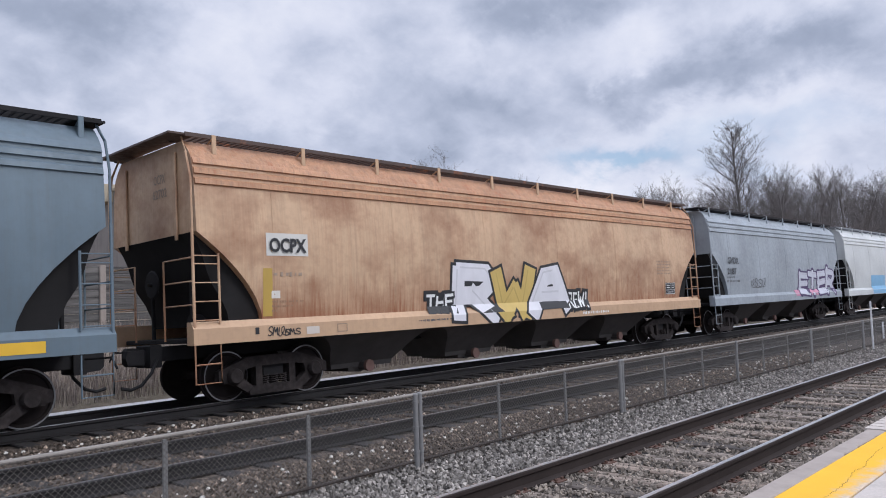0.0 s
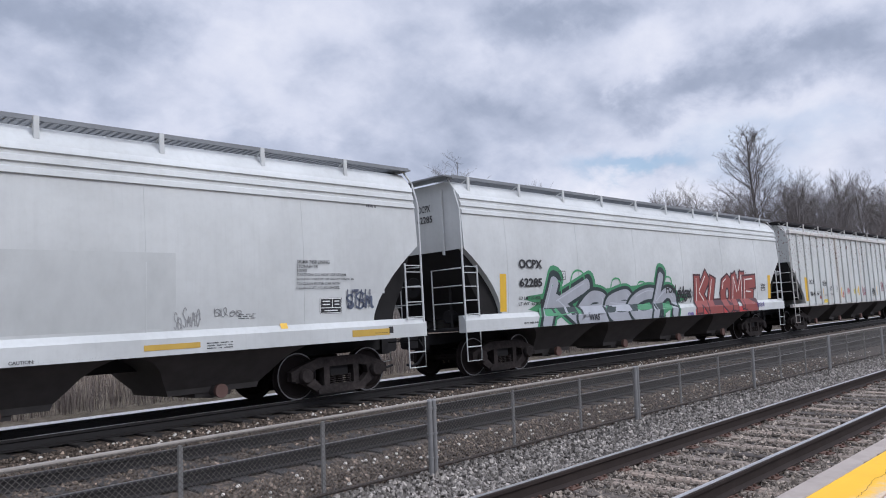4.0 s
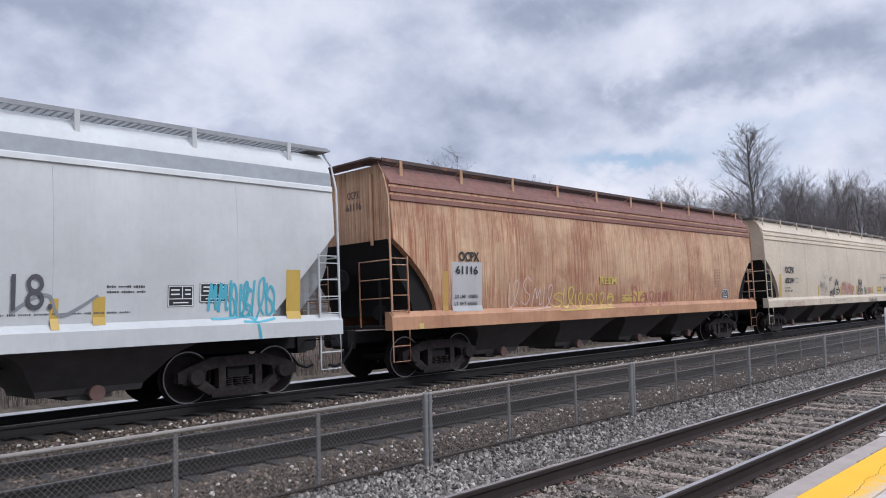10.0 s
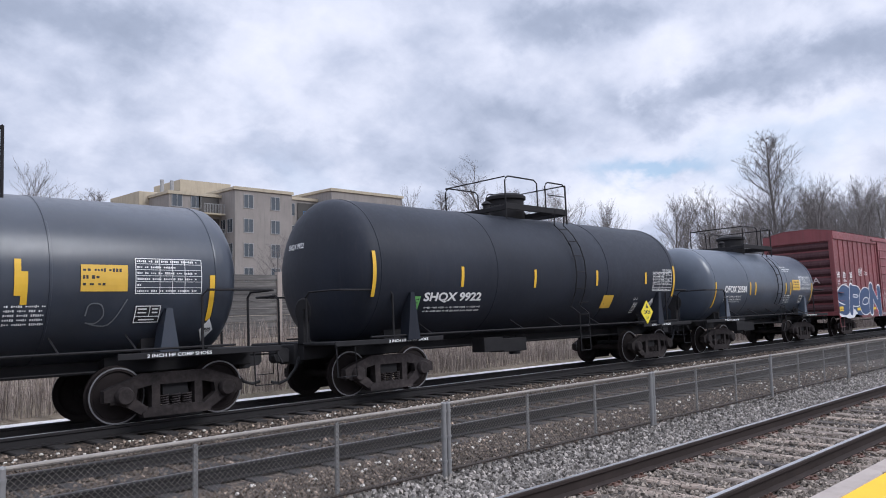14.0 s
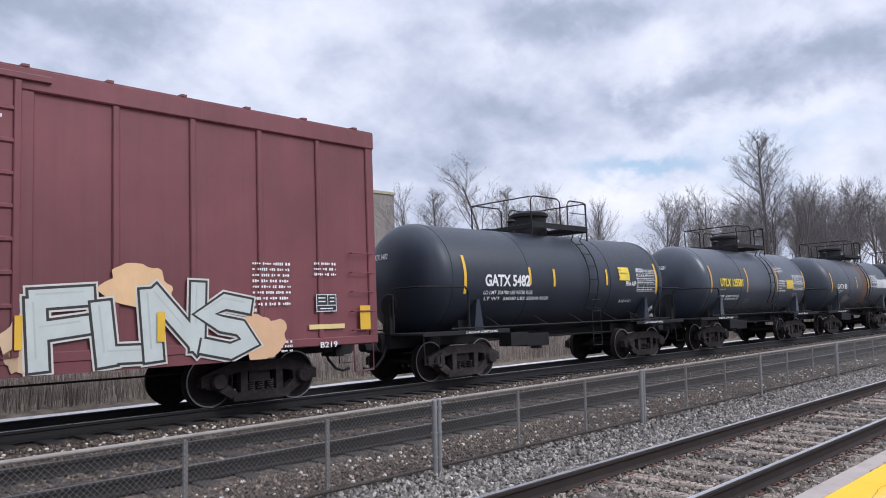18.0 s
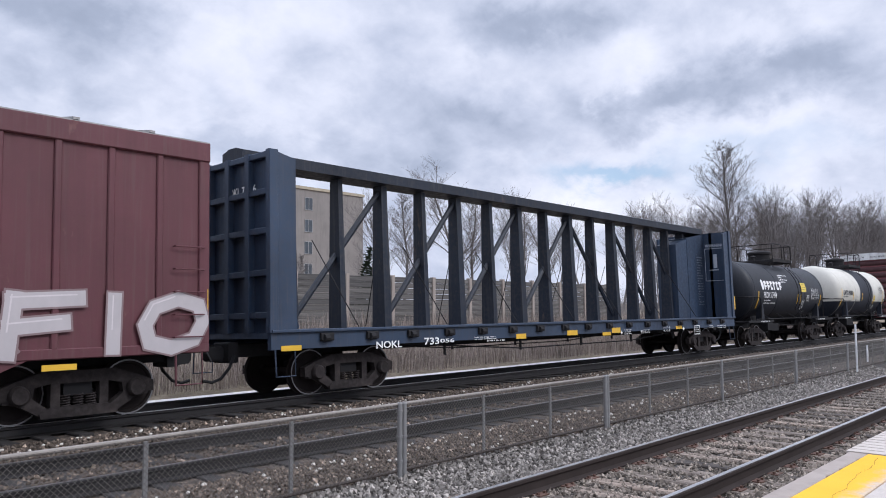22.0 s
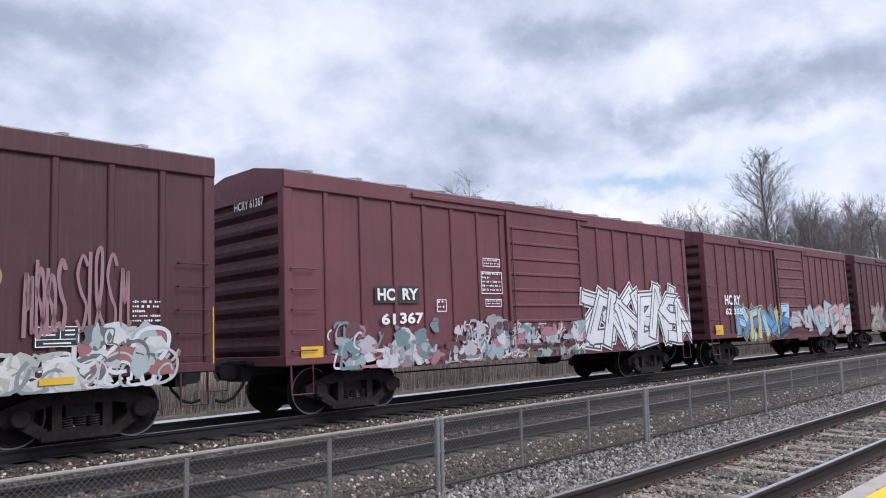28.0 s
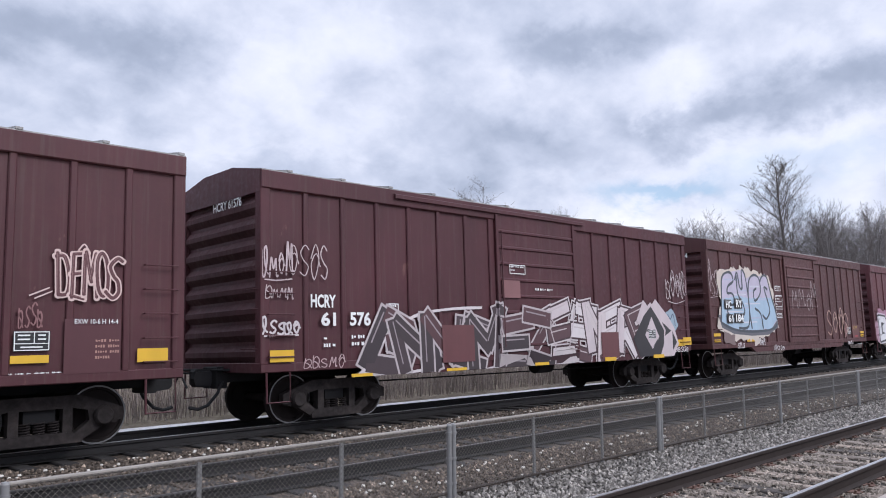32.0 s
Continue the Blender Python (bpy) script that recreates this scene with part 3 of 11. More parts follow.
def fence():
    root = thing("chain_link_fence", "low galvanised chain-link fence on steel posts between two tracks", "fence", "", "structure")
    x0, x1 = -8.0, 70.0
    part("top_rail", G().tube([(x0, FENCE_Y, FENCE_T), (x1, FENCE_Y, FENCE_T)], 0.021, 10), M_FRAIL, root)
    part("bottom_rail", G().tube([(x0, FENCE_Y, FENCE_B), (x1, FENCE_Y, FENCE_B)], 0.018, 8), M_LOWRAIL, root)
    one = G().tube([(0, 0, -0.25), (0, 0, FENCE_T + 0.005)], 0.032, 12)
    one.spin([(FENCE_T + 0.005, 0.034), (FENCE_T + 0.022, 0.026), (FENCE_T + 0.028, 0.004)], "z", (0, 0, 0), 12)
    post = one.mesh("post", M_GALV)
    band = G().spin([(-0.012, 0.040), (0.012, 0.040)], "z", (0, 0, 0), 12).mesh("tension_band", M_GALV)
    thin = G().box(-0.020, 0.020, -0.012, 0.012, -0.2, FENCE_T - 0.03).mesh("slim_post", M_GALV)
    for k in range(-3, 14):
        x = 6.425 + 4.66 * k
        for dx in ((-0.035, 0.035) if k % 3 != 2 else (0.0,)):
            p = part("post", post, M_GALV, root, "", pose(x + dx, FENCE_Y - 0.02, 0))
            for z in (0.05, 0.33, 0.62):
                part("tension_band", band, M_GALV, p, "", pose(0, 0, z))
        for j in (1, 2):
            part("slim_post", thin, M_GALV, root, "", pose(x + j * 1.553, FENCE_Y + 0.015, 0))
    v, f = [], []
    h = FENCE_T - FENCE_B
    r = 0.0019

    def wire(a, b, y):
        k = len(v)
        d = (Vector(b) - Vector(a)).normalized()
        u = Vector((-d.z, 0, d.x))
        for p in (a, b):
            for du, dy in ((0, -r * 1.3), (r * 1.1, r * 0.7), (-r * 1.1, r * 0.7)):
                v.append((p[0] + u.x * du, y + dy, p[2] + u.z * du))
        f.extend([(k, k + 1, k + 4, k + 3), (k + 1, k + 2, k + 5, k + 4), (k + 2, k, k + 3, k + 5)])

    x = x0
    while x < 48:
        wire((x, 0, FENCE_B), (x + h, 0, FENCE_T), FENCE_Y - 0.024)
        wire((x + h, 0, FENCE_B), (x, 0, FENCE_T), FENCE_Y - 0.020)
        x += 0.0535
    me = bpy.data.meshes.new("wire_mesh")
    me.from_pydata(v, [], f)
    me.materials.append(M_WIRE)
    tagged(part("wire_mesh", me, M_WIRE, root, "diamond chain-link wire fabric"), "", "", "", "stuff")
    mk = thing("marker_post", "slim white marker post standing beside the fence", "post")
    mk.matrix_basis = pose(25.6, 6.3, -0.15)
    part("pole", G().tube([(0, 0, 0), (0, 0, 1.42)], 0.028, 10), plain("white_marker_paint", (0.7, 0.7, 0.7), 0.5), mk)
    sg = thing("fence_sign", "small pale oval sign with a grey ring fixed to the fence", "sign")
    sg.matrix_basis = pose(27.2, FENCE_Y - 0.05, 0.32)
    part("plate", G().cbox(-0.10, 0.10, -0.012, 0.0, -0.26, 0.26, 0.008), plain("pale_sign_face", (0.42, 0.42, 0.43), 0.5), sg)
    ring = G().tube([(0.055 * math.cos(a), -0.018, 0.15 * math.sin(a)) for a in [i * math.pi / 8 for i in range(17)]], 0.010, 5)
    part("ring", ring, plain("sign_ring", (0.75, 0.75, 0.75), 0.5), sg)


# ---- platform ----
def platform():
    root = thing("platform", "low concrete station platform with a worn yellow edge strip", "platform", "", "structure")
    part("slab", G().cbox(-60, 160, -14, 1.815, -0.8, 0.196, 0.01), M_CONC, root, "pale speckled concrete paving")
    rng = random.Random(8)
    # the coping is chipped along its inner arris, over a dark joint
    edge, x = [], -60.0
    while x < 160:
        edge.append((x, 2.285 + (rng.uniform(-0.012, 0.022) if 4 < x < 14 else 0.0)))
        x += 0.09 if 4 < x < 14 else 4.0
    edge.append((160.0, 2.285))
    g = G().loft([[(x, y, -0.3), (x, 2.47, -0.3), (x, 2.47, 0.185), (x, 2.455, 0.20), (x, y + 0.012, 0.20), (x, y, 0.19)] for x, y in edge])
    part("coping", g, M_PALE, root, "weathered pale concrete edge with chipped arris")
    part("joint", G().box(-60, 160, 2.2, 2.40, -0.3, 0.176), M_DARK, root, "dark open joint behind the edge")
    part("yellow_strip", G().cbox(-60, 9.5, 1.82, 2.268, -0.1, 0.203, 0.006), M_YEL, root, "worn yellow safety strip")
    # a ragged crack along the strip
    v, f, x, y, k = [], [], 5.2, 1.95, 0
    while x < 9.4:
        w = rng.uniform(0.0006, 0.0022)
        v += [(x, y - w, 0.2042), (x, y + w, 0.2042)]
        if k:
            f.append((2 * k - 2, 2 * k, 2 * k + 1, 2 * k - 1))
        x, y, k = x + 0.035, y + rng.uniform(-0.012, 0.0125), k + 1
    part("crack", G().add(v, f), M_DARK, root, "ragged dark crack in the paint")
    g = G()
    for i in range(40):
        g.box(9.52 + i * 0.20, 9.69 + i * 0.20, 1.82, 2.49, -0.1, 0.212)
    part("ribbed_panel", g, M_CONC, root, "grey ribbed boarding panel")
    part("edge_line", G().box(17.6, 160, 1.82, 2.268, -0.1, 0.203), M_YEL, root)


# ---- far side: reeds, noise barrier, flats, trees ----
def reeds():
    rng = random.Random(9)
    v, f = [], []
    for _ in range(58000):
        y = 18.0 + 9.4 * rng.random() ** 1.6
        x = -2 + 75 * rng.random() ** 1.25
        z = -0.58 + min(1.6, (y - 16) * 0.13)
        h = rng.uniform(0.35, 1.0) * (0.55 + 0.9 * noise.noise((x * 0.15, y * 0.3, 0)) ** 2 + 0.25)
        w, a = rng.uniform(0.003, 0.009), rng.random() * 6.28
        dx, dy = math.cos(a) * w, math.sin(a) * w
        lx, ly = rng.uniform(-0.22, 0.22) * h, rng.uniform(-0.2, 0.2) * h
        k = len(v)
        v += [(x - dx, y - dy, z), (x + dx, y + dy, z), (x + lx * 0.4 + dx, y + ly * 0.4 + dy, z + h * 0.6), (x + lx * 0.4 - dx, y + ly * 0.4 - dy, z + h * 0.6), (x + lx, y + ly, z + h)]
        f += [(k, k + 1, k + 2, k + 3), (k + 3, k + 2, k + 4)]
    me = bpy.data.meshes.new("dry_reeds")
    me.from_pydata(v, [], f)
    me.materials.append(M_REED)
    tagged(new("dry_reeds", me), "tall dry straw-coloured grass and reeds below the embankment", "grass", "", "stuff")


def far_path():
    """Pale crushed-limestone path along the far side of the train's track."""
    k = Mat("pale_limestone_path", 0.9, 0.0, 0.2)
    k.color(k.ramp(k.noise(7.0, detail=8, rough=0.7), [(0.3, (0.46, 0.44, 0.42)), (0.55, (0.66, 0.64, 0.62)), (0.75, (0.76, 0.74, 0.72))])).bump(k.noise(40.0), 0.5, 0.01)
    g, rng, rows = G(), random.Random(21), []
    x = -60.0
    while x < 150:
        a, b = 17.60 + rng.uniform(-0.06, 0.06), 18.02 + rng.uniform(-0.06, 0.06)
        rows.append([(x, a, -0.62), (x, b, -0.62), (x, b - 0.05, -0.415), (x, a + 0.05, -0.445)])
        x += 0.8
    g.loft(rows)
    tagged(part("path", g, k.m, None, "pale crushed limestone path beyond the train's track"), "", "path", "", "structure")


def barrier():
    root = thing("noise_barrier", "weathered grey board noise barrier with pale posts", "wall", "", "structure")
    rng = random.Random(3)
    y = 28.0
    meshes = [G().cbox(-1.47, 1.47, -0.04, 0.04, 0.0, 0.272 + d, 0.012).mesh("board", M_BARRIER) for d in (0, 0.006, -0.008)]
    mpost = G().cbox(-0.11, 0.11, -0.13, 0.13, -0.6, 2.85, 0.02).mesh("barrier_post", M_PALE)
    for i in range(-4, 14):
        x = 9.0 + 3.05 * i
        part("barrier_post", mpost, M_PALE, root, "", pose(x, y, 0.62 + rng.uniform(-0.06, 0.03)))
        if i == 13:
            break
        for j in range(10):
            part("board", rng.choice(meshes), M_BARRIER, root, "", pose(x + 1.525, y + rng.uniform(-0.015, 0.015), 0.55 + j * 0.283, 0, rng.uniform(-0.25, 0.25), 0))


def flats():
    """Block of flats: three stepped wings, balconies, a penthouse."""
    root = thing("apartment_building", "tan and brown brick apartment block with balconies", "building", at=pose(0, 0, 0))
    brick = mat_concrete("tan_brown_brickwork", (0.25, 0.225, 0.208), 0.6)
    cream = mat_concrete("cream_parapet", (0.42, 0.36, 0.27), 0.8)
    glass = Mat("window_glass", 0.08, 0.0, 0.8).color((0.05, 0.06, 0.07)).m
    frame_m = plain("pale_window_frame", (0.30, 0.30, 0.30), 0.5)
    dark = plain("balcony_recess_shade", (0.07, 0.065, 0.06), 0.8)
    blue = plain("blue_balcony_panel", (0.05, 0.16, 0.34), 0.5)
    gz, st = 1.6, 2.75
    # wings: x0, x1, front y, roof height
    wings = [(37.5, 43.7, 79.0, 14.6), (43.7, 51.2, 76.0, 15.25), (51.2, 57.0, 79.0, 15.25), (57.0, 68.7, 76.0, 16.3), (18.0, 43.0, 98.0, 11.4)]
    pane_mesh = G().box(-0.55, 0.55, -0.02, 0.0, 0, 1.45).mesh("pane", glass)
    fr = G()
    for a in (-0.62, 0.55):
        fr.box(a, a + 0.07, -0.05, 0.02, -0.07, 1.52)
    for z in (-0.07, 1.45):
        fr.box(-0.55, 0.55, -0.05, 0.02, z, z + 0.07)
    fr.box(-0.03, 0.03, -0.05, 0.0, 0, 1.45)
    frame_mesh = fr.mesh("window_frame", frame_m)
    for i, (x0, x1, y, top) in enumerate(wings):
        part("wall", G().box(x0, x1, y, y + 16, gz - 1.5, top + 0.2), brick, root, "tan brown brick wall")
        part("parapet", G().cbox(x0 - 0.15, x1 + 0.15, y - 0.15, y + 16, top + 0.2, top + 0.55, 0.03), cream, root, "cream parapet band")

    def window(x, y, z):
        w = part("window", frame_mesh, frame_m, root, "", pose(x, y - 0.01, z))
        part("pane", pane_mesh, glass, w)

    def balcony(x, y, z, mat):
        b = part("balcony", G().box(-1.3, 1.3, -1.3, 0, -0.12, 0.06), cream, root, "", pose(x, y, z))
        # flat dark sheet on the wall, painted as a recess's shade
        part("recess_shade", G().box(-1.25, 1.25, -0.03, 0.0, 0.06, 2.3), dark, b)
        g = G()
        for k in range(14):
            g.box(-1.28 + k * 0.19, -1.24 + k * 0.19, -1.29, -1.26, 0.06, 1.05)
        g.box(-1.3, 1.3, -1.31, -1.25, 1.03, 1.09)
        part("railing", g, mat, b)

    for k in range(5):
        z = gz + 0.9 + k * st
        for x in (38.4, 40.6):
            window(x, 79.0, z)
        balcony(42.2, 79.0, z - 0.7, frame_m)
        window(45.4, 76.0, z)
        window(48.9, 76.0, z)
        for x in (53.0,):
            window(x, 79.0, z)
        balcony(55.2, 78.9, z - 0.7, blue if k == 4 else frame_m)
        window(59.6, 76.0, z + 0.5)
        for x in (22.0, 25.5, 29.0, 32.5, 35.2):
            if k < 3:
                window(x, 98.0, z)
    for k in range(4):
        z = gz + 0.9 + k * st
        for j in range(2):
            w = part("window", frame_mesh, frame_m, root, "", pose(43.7 - 0.01, 77.0 + j * 1.6, z, 0, 0, -90))
            part("pane", pane_mesh, glass, w)
    part("penthouse", G().cbox(36.4, 44.9, 84, 92, 13.6, 15.6, 0.05), cream, root, "cream plastered roof block")
    part("penthouse", G().cbox(41.7, 48.3, 85, 92, 15.0, 17.6, 0.05), cream, root, "cream plastered roof block")
    for x in (39.5, 40.7):
        part("chimney", G().tube([(x, 85, 15.5), (x, 85, 17.3)], 0.24, 8), frame_m, root)


def bare_tree(seed, h, spread, levels, twigs, reach=1.0, oval=False):
    """A leafless tree: returns meshes for its trunk and its crown of twigs."""
    rng = random.Random(seed)
    tr, cr = G(), G()

    def grow(p, d, length, r, lev):
        pts = [p]
        q, e = Vector(p), Vector(d)
        steps = 4 if lev < 2 else 2
        for _ in range(steps):
            e = (e + Vector((rng.gauss(0, 0.11), rng.gauss(0, 0.11), rng.gauss(0.05, 0.05)))).normalized()
            q = q + e * length / steps
            pts.append(tuple(q))
        if lev == levels:
            u = Vector((rng.gauss(0, 1), rng.gauss(0, 1), rng.gauss(0, 0.3))).normalized() * r * 1.3
            mid = Vector(pts[1])
            cr.add([tuple(Vector(p) - u), tuple(Vector(p) + u), tuple(mid + u * 0.7), tuple(mid - u * 0.7), pts[-1]], [(0, 1, 2, 3), (3, 2, 4)])
            return
        (tr if lev == 0 else cr).tube(pts, r, 7 if lev == 0 else (4 if lev == 1 else 3), r * (0.22 if oval and lev == 0 else 0.45 if lev < 3 else 0.3))
        if lev >= levels:
            return
        n = twigs[lev]
        for i in range(n):
            k = 0.28 + 0.72 * (i + rng.random()) / n if lev == 0 else 0.2 + 0.8 * (i + rng.random()) / n
            idx = min(int(k * steps), steps - 1)
            fr = k * steps - idx
            s = Vector(pts[idx]).lerp(Vector(pts[idx + 1]), fr)
            a = rng.random() * 6.283
            side = Vector((math.cos(a), math.sin(a), 0))
            tilt = spread * rng.uniform(0.6, 1.2)
            nd = (e * math.cos(tilt) + side * math.sin(tilt) + Vector((rng.gauss(0, 0.12), rng.gauss(0, 0.12), 0.18 if lev == 0 else 0.08))).normalized()
            grow(tuple(s), nd, length * rng.uniform(0.36, 0.58) * ((reach * (0.22 + 0.9 * math.sin(math.pi * k ** 0.9)) if oval else reach * (1.2 - 0.75 * k)) if lev == 0 else 1), max(r * (0.9 - 0.5 * k) * (0.34 if oval and lev == 0 else 0.5), 0.0042 if oval else 0.0055), lev + 1)

    grow((0, 0, -0.3), (0, 0, 1), h * 0.86, h * 0.013, 0)
    return tr.mesh("trunk", M_BARK), cr.mesh("crown", M_BARK)


def woods():
    kinds = [bare_tree(1, 10, 0.92, 4, (44, 8, 6, 4), 0.46, True), bare_tree(2, 10, 0.7, 4, (16, 7, 6, 4)), bare_tree(3, 10, 0.95, 4, (14, 8, 6, 4)), bare_tree(5, 10, 0.5, 4, (16, 7, 5, 4)), bare_tree(6, 10, 0.9, 4, (16, 7, 6, 4))]
    rng = random.Random(12)

    def gz(y):
        return 0.75 + (y - 28) * 0.035 if y > 28 else 0.5

    def plant(k, x, y, h, label, group, wide=1.0):
        t = thing("bare_tree", label, "tree", group, at=pose(x, y, gz(y), 0, 0, rng.random() * 360) @ Matrix.Diagonal((h / 10 * wide, h / 10 * wide, h / 10, 1)))
        part("trunk", kinds[k][0], M_BARK, t)
        part("crown", kinds[k][1], M_BARK, t)

    plant(0, 114, 45, 29.0, "tall leafless tree standing above the wood", "wood beside the tracks", 1.0)
    lab = "leafless grey-brown tree in a dense bare wood"
    tops = ((1.9, 12.5), (2.0, 14.0), (2.18, 16.0), (2.5, 17.0), (2.85, 21.5), (3.15, 22.5), (3.4, 22.0), (3.8, 26.0), (4.1, 24.5), (7.0, 25.0))
    for i in range(84):
        y = rng.uniform(37, 62)
        tan = 1.95 + 3.6 * rng.random() ** 1.25
        for (a, za), (b, zb) in zip(tops, tops[1:]):
            if a <= tan <= b:
                top = za + (zb - za) * (tan - a) / (b - a)
        top = 1.83 + (top * rng.uniform(0.78, 1.04) - 1.83) * y / 45
        plant(rng.randrange(5), tan * y, y, top - gz(y), lab, "wood beside the tracks", rng.uniform(0.7, 1.0))
    for x, y, h in ((44, 45, 10), (47, 47, 12), (52, 45, 13.6), (56, 46, 13.2), (59, 44, 11.5), (63, 46, 12), (67, 45, 11), (71, 47, 11), (75, 46, 11.5), (80, 44, 12), (85, 46, 13.2), (90, 47, 13.5), (95, 45, 15)):
        plant(rng.randrange(5), x, y, h, "slender leafless tree behind the noise barrier", "bare trees", rng.uniform(0.7, 1.0))
    for x, y, h in ((5, 44, 7.5), (12, 46, 8.5), (17, 45, 8.8), (24, 46, 6.0), (29, 45, 5.5), (34, 44, 5.0), (40, 44, 5.5)):
        plant(rng.randrange(5), x, y, h, "spreading leafless tree behind the noise barrier", "bare trees", 1.0)
    # evergreen shrubs at the barrier's end
    needle = plain("dark_evergreen", (0.03, 0.045, 0.028), 0.9, 0.0, 0.4, 5)
    for x, y, h in ((31.5, 34, 4.6), (33.5, 36, 3.6)):
        t = thing("evergreen_shrub", "dark evergreen shrub beside the noise barrier", "shrub", "evergreen shrubs", at=pose(x, y, 0.8))
        part("trunk", G().tube([(0, 0, -0.2), (0, 0, h * 0.8)], 0.08, 6, 0.02), M_BARK, t)
        g = G()
        for _ in range(900):
            z = h * (0.12 + 0.88 * rng.random() ** 1.2)
            rad = (h - z) * 0.42 * rng.random() ** 0.5 + 0.05
            a = rng.random() * 6.28
            c, s = math.cos(a), math.sin(a)
            L = rng.uniform(0.18, 0.42)
            p = (c * rad, s * rad, z)
            e = (c * (rad + L), s * (rad + L), z + rng.uniform(-0.1, 0.2))
            g.add([p, (p[0] - s * 0.05, p[1] + c * 0.05, p[2] + 0.05), e, (p[0] + s * 0.05, p[1] - c * 0.05, p[2] - 0.03)], [(0, 1, 2), (0, 2, 3)])
        part("crown", g, needle, t)
    # undergrowth of thin stems
    v, f = [], []
    for _ in range(7000):
        y = rng.uniform(30, 44)
        x = y * (1.2 + 4.5 * rng.random())
        h = rng.uniform(1.0, 3.4)
        w = 0.02
        z = gz(y)
        lx, ly = rng.gauss(0, 0.25) * h, rng.gauss(0, 0.25) * h
        k = len(v)
        v += [(x - w, y, z), (x + w, y, z), (x + lx, y + ly, z + h)]
        f.append((k, k + 1, k + 2))
    me = bpy.data.meshes.new("undergrowth")
    me.from_pydata(v, [], f)
    me.materials.append(M_BARK)
    tagged(new("undergrowth", me), "tangled bare stems and brush under the trees", "brush", "", "stuff")


fence()
platform()
reeds()
flats()
woods()


# ---- the freight train ----
def travel(t):
    """Metres that the train has gone at t seconds."""
    u = t / 32.0
    return 545.578 * u - 57.244 * u ** 2 + 61.822 * u ** 3 - 21.379 * u ** 4


def side_frame():
    g = G()
    # cast arch with two triangular windows, columns, spring seat and bearing boxes
    g.prism([(-1.20, 0.38), (-1.04, 0.38), (-0.96, 0.50), (-0.45, 0.60), (0.45, 0.60), (0.96, 0.50), (1.04, 0.38), (1.20, 0.38), (1.20, 0.56), (0.98, 0.65), (0.55, 0.79), (-0.55, 0.79), (-0.98, 0.65), (-1.20, 0.56)], -0.08, 0.08)
    for s in (-1, 1):
        def q(pts):
            return pts if s > 0 else [(-x, z) for x, z in pts][::-1]
        g.prism(q([(0.34, 0.12), (0.58, 0.12), (1.04, 0.40), (0.92, 0.52), (0.78, 0.47)]), -0.075, 0.075)
        g.prism(q([(0.30, 0.20), (0.44, 0.20), (0.44, 0.62), (0.30, 0.62)]), -0.085, 0.085)
        g.prism(q([(0.70, 0.34), (1.10, 0.34), (1.14, 0.56), (0.66, 0.58)]), -0.07, 0.07)
        g.spin([(-0.17, 0.04), (-0.17, 0.12), (-0.14, 0.145), (-0.07, 0.155), (0.05, 0.155)], "y", (s * 0.889, 0, 0.457), 14)
    g.prism([(-0.58, 0.09), (0.58, 0.09), (0.60, 0.17), (0.44, 0.25), (-0.44, 0.25), (-0.60, 0.17)], -0.10, 0.10)
    return g.mesh("side_frame", M_TRUCK)


def spring_nest():
    g = G()
    for x in (-0.20, 0.0, 0.20):
        pts = []
        for i in range(33):
            a = i / 32 * 5 * 2 * math.pi
            pts.append((x + 0.075 * math.cos(a), 0.075 * math.sin(a), 0.23 + 0.19 * i / 32))
        g.tube(pts, 0.014, 4)
    return g.mesh("spring", M_TRUCK)


def wheel_set():
    g = G()
    for s in (-1, 1):
        y = s * 0.7525
        prof = [(-s * 0.055, 0.03), (-s * 0.055, 0.10), (-s * 0.02, 0.13), (-s * 0.01, 0.33), (-s * 0.045, 0.385), (-s * 0.075, 0.395), (-s * 0.078, 0.484), (-s * 0.045, 0.482), (-s * 0.040, 0.459), (s * 0.06, 0.450), (s * 0.062, 0.392), (s * 0.03, 0.375), (s * 0.04, 0.33), (s * 0.03, 0.14), (s * 0.075, 0.11), (s * 0.075, 0.03)]
        if s < 0:
            prof = prof[::-1]
        g.spin([(a, r) for a, r in prof], "y", (0, y, 0), 28)
    g.spin([(-1.05, 0.075), (1.05, 0.075)], "y", (0, 0, 0), 12)
    for s in (-1, 1):
        for k in range(3):
            a = k * 2.094
            g.spin([(s * 1.05, 0.016), (s * 1.075, 0.016)][::s], "y", (0.045 * math.sin(a), 0, 0.045 * math.cos(a)), 6)
    return g.mesh("wheelset", M_WHEEL)


def rim_ring(s):
    prof = [(s * 0.0605, 0.4515), (s * 0.0635, 0.4515), (s * 0.0635, 0.428), (s * 0.0605, 0.428)]
    return G().spin(prof if s > 0 else prof[::-1], "y", (0, s * 0.7525, 0), 28, False).mesh("rim", M_TREAD)


def coupler_mesh():
    g = G()
    g.cbox(-0.55, 0.12, -0.10, 0.10, 0.80, 1.00, 0.02)
    g.prism([(0.10, 0.72), (0.36, 0.74), (0.42, 0.80), (0.42, 1.02), (0.36, 1.07), (0.10, 1.05)], -0.16, 0.02)
    g.prism([(0.16, 0.76), (0.46, 0.78), (0.50, 0.90), (0.46, 1.02), (0.16, 1.02)], 0.03, 0.17)
    g.cbox(-0.12, 0.10, -0.26, 0.26, 0.70, 1.10, 0.02)
    g.tube([(0.05, -0.30, 0.95), (0.05, -1.30, 0.98), (0.10, -1.38, 0.80)], 0.018, 6)
    return g.mesh("coupler", M_DARK)


